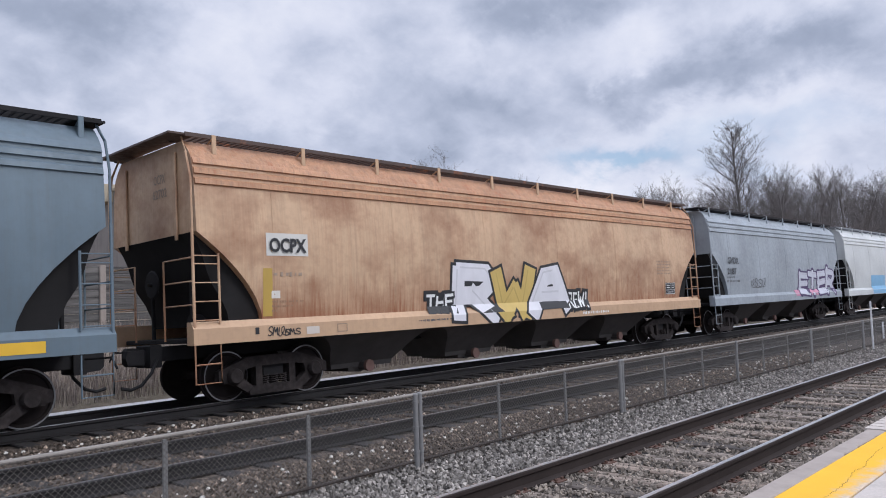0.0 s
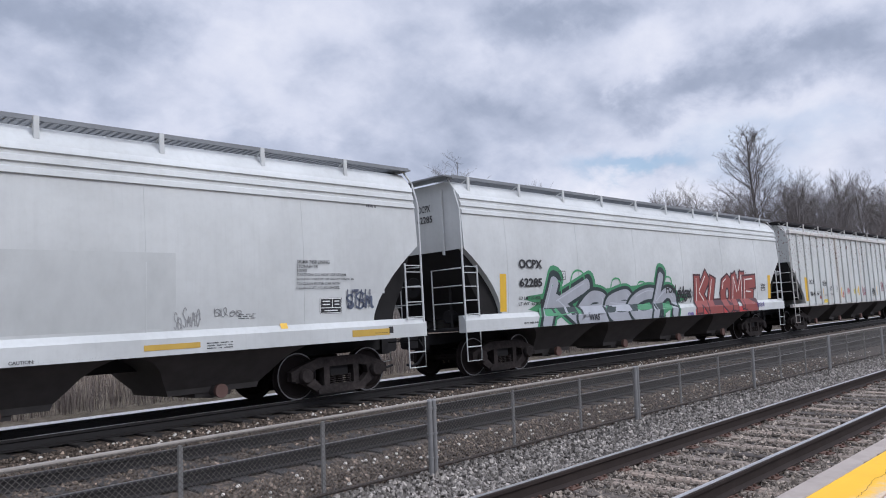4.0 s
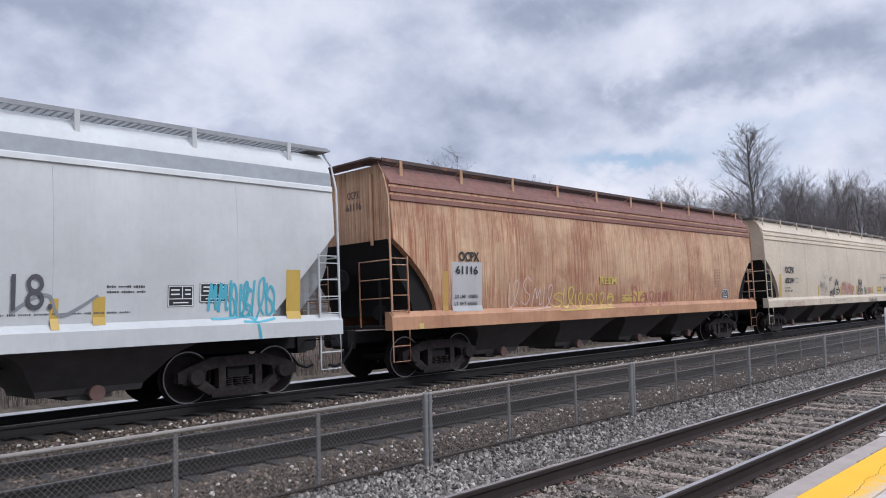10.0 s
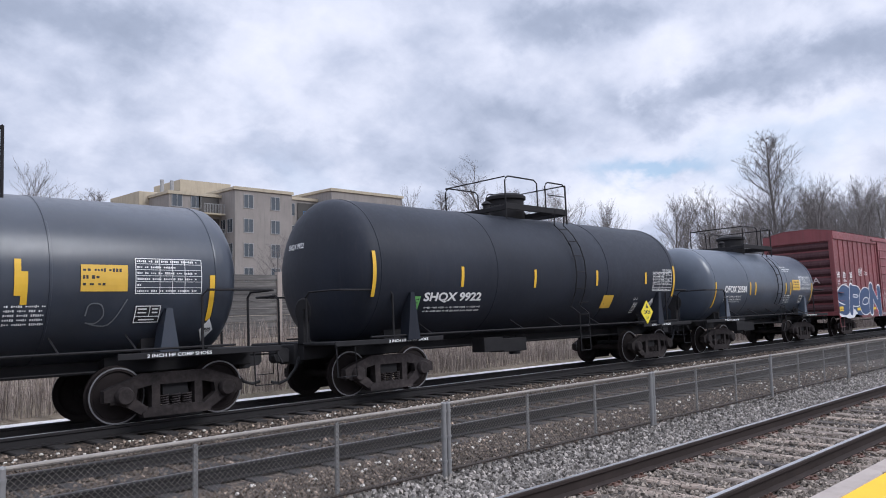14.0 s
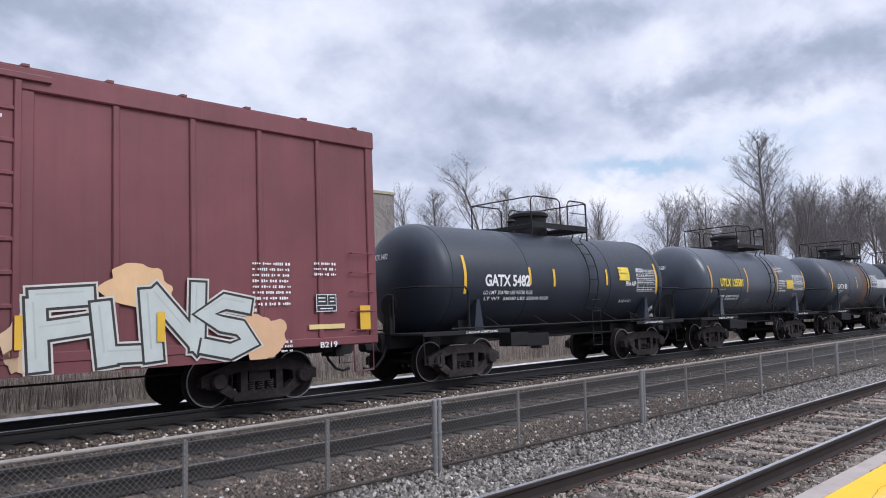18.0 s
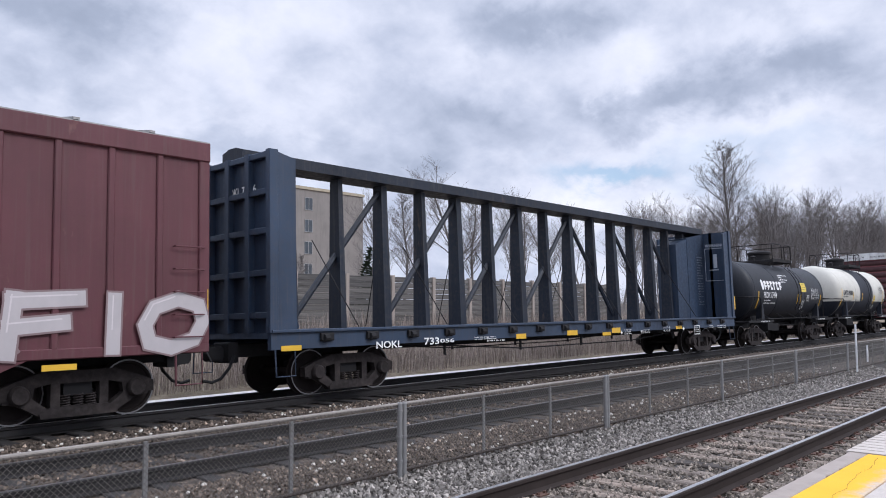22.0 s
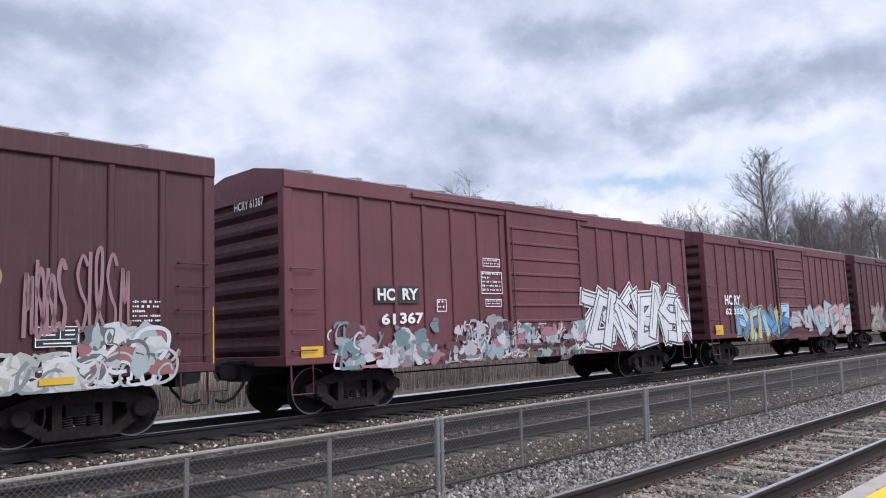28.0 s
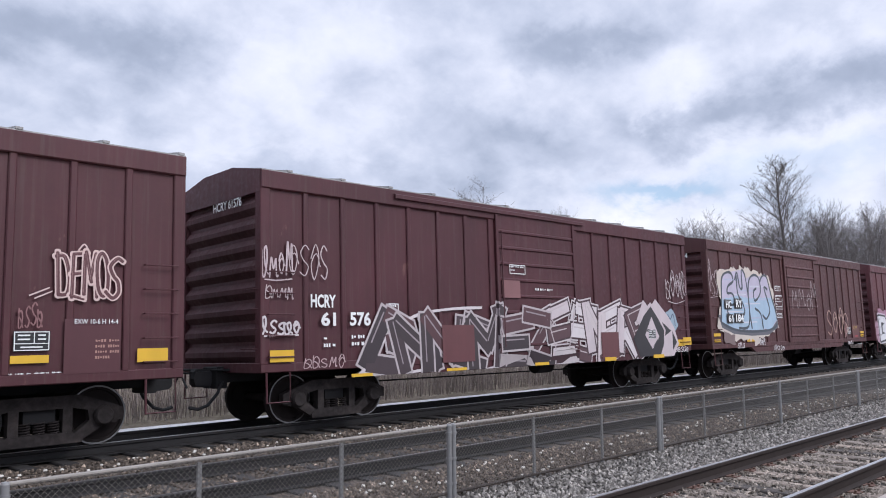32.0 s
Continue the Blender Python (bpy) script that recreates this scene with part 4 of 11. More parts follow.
def hose_mesh():
    pts = [(0.0, 0.30, 0.85), (0.10, 0.30, 0.62), (0.28, 0.28, 0.42), (0.46, 0.26, 0.36), (0.62, 0.24, 0.40)]
    return G().tube(pts, 0.030, 7).mesh("air_hose", M_HOSE)


TRUCK = dict(side=side_frame(), spring=spring_nest(), wheels=wheel_set(), rim=[rim_ring(-1), rim_ring(1)], coupler=coupler_mesh(), hose=hose_mesh())
M_WALK = plain("pale_grey_grating", (0.20, 0.21, 0.22), 0.6, 0.2, 0.25, 5)
M_BAY = plain("grey_brown_hopper_chute", (0.085, 0.077, 0.073), 0.75, 0.0, 0.4, 3)
M_CAP = plain("rusty_red_cap", (0.17, 0.10, 0.085), 0.8, 0.0, 0.3, 6)
M_ROOF = paint("worn_galvanised_roof", (0.30, 0.29, 0.285), 0.3, (0.16, 0.09, 0.07), 0.5, 0.5, seed=40)
M_SLOPE = plain("black_slope_sheet", (0.022, 0.021, 0.021), 0.85, 0.0, 0.4, 2, spec=0.1)
BOLSTER = G().cbox(-0.22, 0.22, -1.0, 1.0, 0.40, 0.62, 0.03).cbox(-0.06, 0.06, -0.7, 0.7, 0.30, 0.42).mesh("bolster", M_DARK)
WHEELS = []


def running_gear(car, L, inset, dark=M_DARK):
    """Two four-wheel trucks, couplers and brake hoses; L is the length over the end sills."""
    for s in (-1, 1):
        xc = s * (L / 2 - inset)
        for y in (-1.0, 1.0):
            fr = part("side_frame", TRUCK["side"], M_TRUCK, car, "", pose(xc, y, 0))
            part("spring", TRUCK["spring"], M_TRUCK, fr)
        part("bolster", BOLSTER, M_DARK, car, "", pose(xc, 0, 0))
        for d in (-0.889, 0.889):
            w = part("wheelset", TRUCK["wheels"], M_WHEEL, car, "", pose(xc + d, 0, 0.457))
            for rim in TRUCK["rim"]:
                part("rim", rim, M_TREAD, w, "rubbed bright wheel rim")
            WHEELS.append((w, car, xc + d))
        turn = pose(s * L / 2, 0, 0, 0, 0, 0 if s > 0 else 180)
        part("coupler", TRUCK["coupler"], M_DARK, car, "", turn)
        part("air_hose", TRUCK["hose"], M_HOSE, car, "", turn)
    part("centre_sill", G().cbox(-L / 2, L / 2, -0.20, 0.20, 0.80, 1.06, 0.01), dark, car)


CARS = []


def rolling(name, label, front, rear, group="freight train"):
    car = thing(name, label, "freight car", group)
    CARS.append((car, (front + rear) / 2))
    return car


def rungs(g, x0, x1, y, zs, r=0.011):
    for z in zs:
        g.tube([(x0, y, z), (x1, y, z)], r, 5)


# -- markings --
FONT = {}


def glyphs(s, bold):
    """Flat mesh of a word: vertices of (x, y), triangles, its extent."""
    key = (s, round(bold, 4))
    if key not in FONT:
        cu = bpy.data.curves.new("lettering", "FONT")
        cu.body, cu.offset, cu.resolution_u = s, bold, 3
        ob = bpy.data.objects.new("lettering", cu)
        me = bpy.data.meshes.new_from_object(ob)
        v = [(p.co.x, p.co.y) for p in me.vertices]
        f = [tuple(p.vertices) for p in me.polygons]
        bpy.data.objects.remove(ob)
        bpy.data.curves.remove(cu)
        bpy.data.meshes.remove(me)
        if not v:
            v, f = [(0, 0), (0.1, 0), (0, 0.1)], [(0, 1, 2)]
        FONT[key] = (v, f, min(p[0] for p in v), max(p[0] for p in v), min(p[1] for p in v), max(p[1] for p in v))
    return FONT[key]


def grouped(name):
    """Each marking that is laid down by one call becomes one part."""
    def wrap(fn):
        def run(self, *a, **k):
            first = self.now is None
            if first:
                self.now = []
            fn(self, *a, **k)
            if first:
                self.groups.append((name, self.now))
                self.now = None
        return run
    return wrap


# skeletons of sprayed letters: strokes of (across, up) in a unit cell
RING = [(0.0, 1.0), (-0.32, 0.85), (-0.42, 0.5), (-0.32, 0.14), (0.0, 0.0), (0.32, 0.14), (0.42, 0.5), (0.32, 0.85), (0.0, 1.0)]
STROKES = {
    "A": [[(-0.45, 0), (-0.12, 1), (0.12, 1), (0.45, 0)], [(-0.26, 0.34), (0.28, 0.34)]],
    "B": [[(-0.38, 0), (-0.38, 1)], [(-0.38, 1), (0.18, 0.96), (0.30, 0.76), (-0.05, 0.54)], [(-0.05, 0.54), (0.36, 0.42), (0.38, 0.12), (-0.38, 0.0)]],
    "C": [[(0.40, 0.84), (0.08, 1), (-0.34, 0.78), (-0.40, 0.28), (-0.06, 0), (0.42, 0.12)]],
    "D": [[(-0.38, 0), (-0.38, 1)], [(-0.38, 1), (0.16, 0.94), (0.40, 0.5), (0.16, 0.05), (-0.38, 0.0)]],
    "E": [[(0.40, 1), (-0.35, 0.96)], [(-0.35, 0.98), (-0.35, 0.02)], [(-0.35, 0.04), (0.42, 0)], [(-0.35, 0.5), (0.26, 0.54)]],
    "F": [[(0.42, 1), (-0.35, 0.96)], [(-0.35, 0.98), (-0.38, 0)], [(-0.35, 0.5), (0.28, 0.56)]],
    "G": [[(0.40, 0.86), (0.05, 1), (-0.36, 0.74), (-0.38, 0.28), (0.0, 0), (0.42, 0.12), (0.40, 0.46), (0.06, 0.46)]],
    "H": [[(-0.38, 0), (-0.38, 1)], [(0.38, 0), (0.38, 1)], [(-0.38, 0.48), (0.38, 0.54)]],
    "I": [[(0, 0), (0, 1)]],
    "K": [[(-0.36, 0), (-0.36, 1)], [(0.42, 1), (-0.22, 0.48)], [(-0.16, 0.55), (0.44, 0)]],
    "L": [[(-0.35, 1), (-0.35, 0.04)], [(-0.35, 0.04), (0.42, 0.04)]],
    "M": [[(-0.46, 0), (-0.38, 1)], [(-0.38, 1), (0, 0.36)], [(0, 0.36), (0.38, 1)], [(0.38, 1), (0.46, 0)]],
    "N": [[(-0.40, 0), (-0.40, 1)], [(-0.40, 1), (0.40, 0)], [(0.40, 0), (0.40, 1)]],
    "O": [RING],
    "P": [[(-0.36, 0), (-0.36, 1)], [(-0.36, 1), (0.24, 0.96), (0.38, 0.70), (0.20, 0.44), (-0.30, 0.40)]],
    "R": [[(-0.36, 0), (-0.36, 1)], [(-0.36, 1), (0.24, 0.96), (0.38, 0.74), (0.18, 0.50), (-0.20, 0.44)], [(-0.06, 0.46), (0.44, 0)]],
    "S": [[(0.40, 0.88), (0.02, 1), (-0.36, 0.78), (-0.10, 0.55), (0.30, 0.42), (0.38, 0.15), (0.0, 0), (-0.42, 0.10)]],
    "T": [[(-0.45, 0.97), (0.45, 0.97)], [(0, 0.95), (0, 0)]],
    "U": [[(-0.38, 1), (-0.38, 0.26), (0, 0.0), (0.38, 0.26), (0.38, 1)]],
    "V": [[(-0.42, 1), (0, 0)], [(0, 0), (0.42, 1)]],
    "W": [[(-0.46, 1), (-0.26, 0)], [(-0.26, 0), (0, 0.62)], [(0, 0.62), (0.26, 0)], [(0.26, 0), (0.46, 1)]],
    "X": [[(-0.42, 1), (0.42, 0)], [(0.42, 1), (-0.42, 0)]],
    "Y": [[(-0.42, 1), (0, 0.48)], [(0.42, 1), (0, 0.48)], [(0, 0.5), (0, 0)]],
    "Z": [[(-0.40, 0.96), (0.40, 0.96)], [(0.40, 0.96), (-0.40, 0.04)], [(-0.40, 0.04), (0.42, 0.04)]],
    "h": [[(-0.36, 0), (-0.30, 1.0)], [(-0.34, 0.30), (0.0, 0.60), (0.34, 0.42), (0.38, 0)]],
    "e": [[(-0.30, 0.48), (0.34, 0.52), (0.24, 0.90), (-0.10, 1.0), (-0.38, 0.60), (-0.34, 0.16), (0.0, 0.0), (0.40, 0.12)]],
    "!": [[(0, 0.36), (0.08, 1)], [(-0.02, 0.0), (0.0, 0.06)]],
}


class Skin:
    """Flat paint laid on a car's near side, following its bulge."""

    def __init__(self, surf, step, xa=99.0, za=-99.0, zb=99.0, cuts=()):
        self.edges = ((xa, 0, 0, 1, 0, 0), (-xa, 0, 0, -1, 0, 0), (0, 0, za, 0, 0, -1), (0, 0, zb, 0, 0, 1))
        self.surf, self.step, self.groups, self.now, self.lift, self.cuts = surf, step, [], None, 0.0, cuts
        self.letter_lift = 0.026

    def put(self, col, v, f, lift=0.006):
        """v of (x, z)."""
        self.now.append((col, [(x, z, lift + self.lift) for x, z in v], f))

    @grouped("lettering")
    def text(self, s, x0, z0, w, h, col, bold=0.0, lift=None):
        lift = self.letter_lift if lift is None else lift
        v, f, a, b, c, d = glyphs(s, bold)
        self.put(col, [(x0 + (p - a) / (b - a) * w, z0 + (q - c) / (d - c) * h) for p, q in v], f, lift)

    @grouped("painted_patch")
    def rect(self, x0, z0, w, h, col, lift=0.005):
        self.put(col, [(x0, z0), (x0 + w, z0), (x0 + w, z0 + h), (x0, z0 + h)], [(0, 1, 2, 3)], lift)

    @grouped("painted_box")
    def outline(self, x0, z0, w, h, col, t=0.015, lift=0.007):
        self.rect(x0, z0, w, t, col, lift)
        self.rect(x0, z0 + h - t, w, t, col, lift)
        self.rect(x0, z0 + t, t, h - 2 * t, col, lift)
        self.rect(x0 + w - t, z0 + t, t, h - 2 * t, col, lift)

    @grouped("stencilling")
    def bars(self, x0, z0, w, rows, col, pitch=0.075, t=0.036, seed=1):
        """Small unreadable stencilling."""
        rng = random.Random(seed)
        for i in range(rows):
            x, z = x0, z0 - i * pitch
            while x < x0 + w - 0.02:
                k = min(rng.uniform(0.05, 0.22), x0 + w - x)
                n = max(1, int(k / (t * 0.82)))
                for j in range(n):
                    d = rng.choice((0.0, 0.0, 0.3, 0.45)) * t
                    self.rect(x + k * j / n, z + d * 0.5, k / n * 0.68, t - d, col, 0.006)
                x += k + 0.035
                if rng.random() < 0.12:
                    break

    @grouped("placard")
    def placard(self, x0, z0, w, h, dark, light):
        """Black panel with a white frame, divided in fields."""
        self.rect(x0, z0, w, h, dark, 0.006)
        self.outline(x0 + 0.02 * w, z0 + 0.02 * h, w * 0.96, h * 0.96, light, 0.014, 0.008)
        self.rect(x0 + w * 0.55, z0 + h * 0.35, 0.013, h * 0.62, light, 0.008)
        self.rect(x0 + w * 0.04, z0 + h * 0.35, w * 0.92, 0.013, light, 0.008)
        for i in range(2):
            self.rect(x0 + w * 0.12, z0 + h * (0.55 + 0.2 * i), w * 0.33, 0.022, light, 0.008)
            self.rect(x0 + w * 0.66, z0 + h * (0.55 + 0.2 * i), w * 0.22, 0.022, light, 0.008)
        self.rect(x0 + w * 0.2, z0 + h * 0.16, w * 0.6, 0.02, light, 0.008)

    @grouped("data_table")
    def table(self, x0, z0, w, h, col):
        """A stencilled grid of small unreadable entries."""
        self.outline(x0, z0, w, h, col, 0.012)
        for i in range(1, 6):
            self.rect(x0, z0 + h * i / 6, w, 0.008, col, 0.007)
        for i in range(1, 4):
            self.rect(x0 + w * (0.35 + 0.19 * (i - 1)), z0, 0.009, h, col, 0.007)
        for i in range(6):
            self.bars(x0 + 0.03, z0 + h * (i + 0.3) / 6, w * 0.9, 1, col, 0.05, h * 0.06, i)

    @grouped("hazard_placard")
    def diamond(self, x0, z0, w, h, s, col):
        m, n = x0 + w / 2, z0 + h / 2
        for k, c, l in ((1.0, BLACK, 0.008), (0.94, col, 0.010)):
            self.put(c, [(m - w / 2 * k, n), (m, n - h / 2 * k), (m + w / 2 * k, n), (m, n + h / 2 * k)], [(0, 1, 2, 3)], l)
        if s:
            self.text(s, m - w * 0.26, n - h * 0.08, w * 0.52, h * 0.17, BLACK, 0.02, 0.026)

    @grouped("emblem")
    def emblem(self, x0, z0, w, h, col):
        """A wordmark drawn as plain blocks beside a badge."""
        self.blob(x0 - w * 0.09, z0 + h * 0.55, w * 0.065, h * 0.62, col, 0.006, 3, 24, 0.04)
        c = w / 6
        for i in range(6):
            self.rect(x0 + c * i, z0, c * 0.32, h, col, 0.006)
            self.rect(x0 + c * (i + 0.32), z0 + h * 0.68, c * 0.42, h * 0.32, col, 0.006)
            if i != 3:
                self.rect(x0 + c * (i + 0.32), z0 + (0.28 if i in (0, 1, 5) else 0.0) * h, c * 0.42, h * 0.28, col, 0.006)

    @grouped("spray_cloud")
    def blob(self, cx, cz, rx, rz, col, lift, seed, n=40, rough=0.22):
        rng = random.Random(seed)
        ph = [rng.uniform(0, 6.28) for _ in range(5)]
        rough = min(rough, 0.3)
        v = [(cx, cz)]
        for i in range(n):
            a = i / n * 6.2832
            k = 1 + rough * (math.sin(3 * a + ph[0]) * 0.4 + math.sin(5 * a + ph[1]) * 0.3 + math.sin(8 * a + ph[2]) * 0.2 + math.sin(13 * a + ph[3]) * 0.12)
            v.append((cx + rx * k * math.cos(a), cz + rz * k * math.sin(a)))
        self.put(col, v, [(0, i + 1, (i + 1) % n + 1) for i in range(n)], lift)

    @grouped("sprayed_shape")
    def shape(self, pts, col, lift, ragged=0.0, seed=1):
        """A filled patch with straight sides, or with a ragged overspray edge."""
        rng, P = random.Random(seed), []
        for i, a in enumerate(pts):
            b = pts[(i + 1) % len(pts)]
            n = max(1, int(math.dist(a, b) / 0.12)) if ragged else 1
            for j in range(n):
                P.append((a[0] + (b[0] - a[0]) * j / n + rng.uniform(-ragged, ragged), a[1] + (b[1] - a[1]) * j / n + rng.uniform(-ragged, ragged)))
        tris = mathutils.geometry.tessellate_polygon([[Vector((x, z, 0)) for x, z in P]])
        self.put(col, P, [tuple(q) for q in tris], lift)

    @grouped("weathered_spray")
    def murk(self, x0, z0, w, h, cols, seed, n=70, lines=None):
        """Old overlapping spray, worn to a patchwork of scraps and broken strokes."""
        rng = random.Random(seed)
        for i in range(n):
            cx, cz = x0 + w * rng.random(), z0 + h * (0.08 + 0.84 * rng.random() ** 1.2)
            col, lift = rng.choice(cols), 0.0055 + 0.00016 * i
            if rng.random() < 0.45:
                self.blob(cx, cz, rng.uniform(0.05, 0.26), rng.uniform(0.04, 0.20), col, lift, seed + i, 16, 0.3)
            else:
                a, r = rng.uniform(0, 6.28), rng.uniform(0.10, 0.34)
                pts = [(cx + r * math.cos(a + t * 0.9) * (0.5 + 0.15 * t), max(z0, min(z0 + h, cz + r * math.sin(a + t * 0.9) * 0.9))) for t in range(rng.randint(3, 6))]
                self.line(pts, rng.uniform(0.014, 0.07), col if rng.random() < 0.7 or not lines else lines, lift)

    @grouped("sprayed_line")
    def line(self, pts, w, col, lift=0.009, sharp=False):
        """A brush line through (x, z) points, smoothed or with sharp corners."""
        P = [Vector(p) for p in pts]
        fine = P[:-1] if sharp else []
        for i in range(0 if sharp else len(P) - 1):
            a, b, c, d = P[max(i - 1, 0)], P[i], P[i + 1], P[min(i + 2, len(P) - 1)]
            for k in range(5):
                t = k / 5
                fine.append(0.5 * ((2 * b) + (c - a) * t + (2 * a - 5 * b + 4 * c - d) * t * t + (3 * b - a - 3 * c + d) * t ** 3))
        fine.append(P[-1])
        v, f = [], []
        for i, p in enumerate(fine):
            d = fine[min(i + 1, len(fine) - 1)] - fine[max(i - 1, 0)]
            d = d.normalized() if d.length > 1e-6 else Vector((1, 0))
            n = Vector((-d.y, d.x)) * w / 2 * ((1.25 if 0 < i < len(fine) - 1 else 1.0) if sharp else 1 + 0.12 * math.sin(i * 0.9))
            v += [tuple(p - n), tuple(p + n)]
            if i:
                k = 2 * i
                f.append((k - 2, k, k + 1, k - 1))
        self.put(col, v, f, lift)

    @grouped("graffiti_tag")
    def tag(self, x0, z0, w, h, col, seed, lw=0.03, loops=7):
        """A looping handwritten scrawl that cannot be read."""
        rng = random.Random(seed)
        n = max(3, int(loops * 0.7))
        cell = w / n
        for i in range(n):
            cx = x0 + cell * (i + 0.5)
            hh, dz = h * rng.uniform(0.55, 1.0), z0 + h * rng.uniform(-0.03, 0.12)
            a = cell * rng.uniform(0.38, 0.55)
            lean = rng.uniform(-0.1, 0.25) * cell
            shape = rng.choice((
                ((-1, 0.9), (-0.9, 0.1), (-0.2, 0.0), (0.6, 0.5), (0.5, 0.95), (-0.2, 0.8), (0.1, 0.3), (1.0, 0.05)),
                ((0.9, 0.85), (0.1, 1.0), (-0.7, 0.75), (-0.1, 0.5), (0.8, 0.3), (0.2, 0.0), (-0.8, 0.12)),
                ((-0.9, 0.0), (-0.7, 0.95), (-0.1, 0.4), (0.3, 0.9), (0.6, 0.1), (1.0, 0.15)),
                ((-0.6, 1.0), (-0.7, 0.3), (-0.5, 0.0), (0.4, 0.1), (0.8, 0.6), (0.1, 0.9), (-0.6, 0.6), (0.2, 0.4), (1.0, 0.0)),
                ((-0.8, 0.6), (0.0, 1.0), (0.7, 0.6), (0.0, 0.05), (-0.7, 0.45), (0.2, 0.75), (1.0, 0.4))))
            self.line([(cx + u * a + lean * t, dz + t * hh) for u, t in shape], lw * rng.uniform(0.8, 1.1), col)
        if rng.random() < 0.6:
            self.line([(x0 + w * 0.1, z0 - 0.06 * h), (x0 + w * 0.5, z0 + rng.uniform(-0.14, -0.04) * h), (x0 + w * 0.95, z0 - 0.02 * h)], lw * 0.7, col)

    def stroke(self, pts, w, col, lift, sharp, grow=0.0, ends=0.3):
        """One fat stroke with mitred or rounded bends; grow widens it on all sides."""
        P = [Vector(p) for p in pts]
        closed = (P[0] - P[-1]).length < 1e-6
        if not closed:
            for a, b in ((0, 1), (-1, -2)):
                d = P[a] - P[b]
                P[a] = P[a] + d.normalized() * (w * ends + grow)
        if sharp:
            fine = P
        else:
            fine = []
            n = len(P)
            for i in range(n - 1):
                a = P[i - 1] if i else (P[n - 2] if closed else P[0])
                d = P[i + 2] if i + 2 < n else (P[1] if closed else P[-1])
                b, c = P[i], P[i + 1]
                for k in range(5):
                    t = k / 5
                    fine.append(0.5 * ((2 * b) + (c - a) * t + (2 * a - 5 * b + 4 * c - d) * t * t + (3 * b - a - 3 * c + d) * t ** 3))
            fine.append(P[-1])
        v, f, half, last = [], [], w / 2 + grow, len(fine) - 1
        for i, p in enumerate(fine):
            d0 = fine[i] - fine[i - 1] if i else (fine[0] - fine[last - 1] if closed else fine[1] - fine[0])
            d1 = fine[i + 1] - fine[i] if i < last else (fine[1] - fine[0] if closed else d0)
            d0, d1 = d0.normalized(), d1.normalized()
            n0, n1 = Vector((-d0.y, d0.x)), Vector((-d1.y, d1.x))
            n = n0 + n1
            n = n.normalized() if n.length > 0.2 else n0
            n = n * half * min(1.5, 1.0 / max(0.4, n.dot(n0)))
            v += [tuple(p - n), tuple(p + n)]
            if i:
                k = 2 * i
                f.append((k - 2, k, k + 1, k - 1))
        if not sharp and not closed:
            # round the two ends
            for e, sgn in ((0, -1), (last, 1)):
                d = (fine[1] - fine[0]) if e == 0 else (fine[last] - fine[last - 1])
                d = d.normalized() * sgn
                m = Vector((-d.y, d.x))
                c = len(v)
                v.append(tuple(fine[e]))
                for q in range(7):
                    a = math.pi * (q / 6 - 0.5)
                    v.append(tuple(fine[e] + (d * math.cos(a) * 0.7 + m * math.sin(a)) * half))
                f += [(c, c + q + 1, c + q + 2) for q in range(6)]
        self.put(col, v, f, lift)

    def piece(self, word, x0, z0, w, h, fill, edge, halo=None, seed=1, bold=0.06, squeeze=1.12, top=None, fills=None, sharp=False, rim=None, shine=None, wilds=None, glow=None, lean=0.0):
        """A large sprayed word of fat interlocking strokes: halo, dark outline, filled letters, shine lines."""
        rng = random.Random(seed)
        cell = w / len(word)
        lw = min(cell * 0.40, h * 0.30) * (0.62 + bold * 3.2)
        rim = rim or lw * 0.26
        for i, ch in enumerate(word):
            cw = (cell * (squeeze if wilds else min(squeeze, 1.22)) * rng.uniform(0.95, 1.08) - lw * 0.9) * (0.55 if ch in "I!" else 1.0)
            hh = (h * rng.uniform(0.92, 1.06)) * (top[i] if top else 1) - lw
            cx, cz = x0 + cell * (i + 0.5), z0 + lw / 2 + h * rng.uniform(-0.03, 0.05)
            rot, shear = rng.uniform(-0.07, 0.07), lean + rng.uniform(-0.10, 0.20)
            if wilds:
                rot, shear = rng.uniform(-0.28, 0.28), rng.uniform(-0.45, 0.45)
            co, si = math.cos(rot), math.sin(rot)
            rows = []
            for st in STROKES.get(ch, STROKES.get(ch.upper(), STROKES["S"])):
                pts = []
                for u, t in st:
                    j = 0.0 if st[0] == st[-1] else 0.05
                    a, b = (u + rng.uniform(-j, j)) * cw * 1.12, (t + rng.uniform(-j, j)) * hh
                    a += shear * (b - hh / 2)
                    pts.append((cx + a * co - b * si, cz + a * si + b * co))
                rows.append((pts, lw * rng.uniform(0.86, 1.14)))
            base = 0.0085 + 0.0019 * min(i, 8)
            fl = fills[i] if fills else fill
            self.now = []
            for j, (pts, sw) in enumerate(rows):
                if glow:
                    self.stroke(pts, sw, glow, 0.0058 + 0.00012 * j + 0.0003 * (i % 2), False, rim * 2.8)
                if halo:
                    self.stroke(pts, sw, halo, 0.0068 + 0.00012 * j + 0.0004 * (i % 3), sharp, rim * 1.75)
            for j, (pts, sw) in enumerate(rows):
                self.stroke(pts, sw, edge, base + 0.0002 * j, sharp, rim)
            for j, (pts, sw) in enumerate(rows):
                self.stroke(pts, sw, rng.choice(wilds) if wilds else fl, base + 0.0008 + 0.0002 * j, sharp)
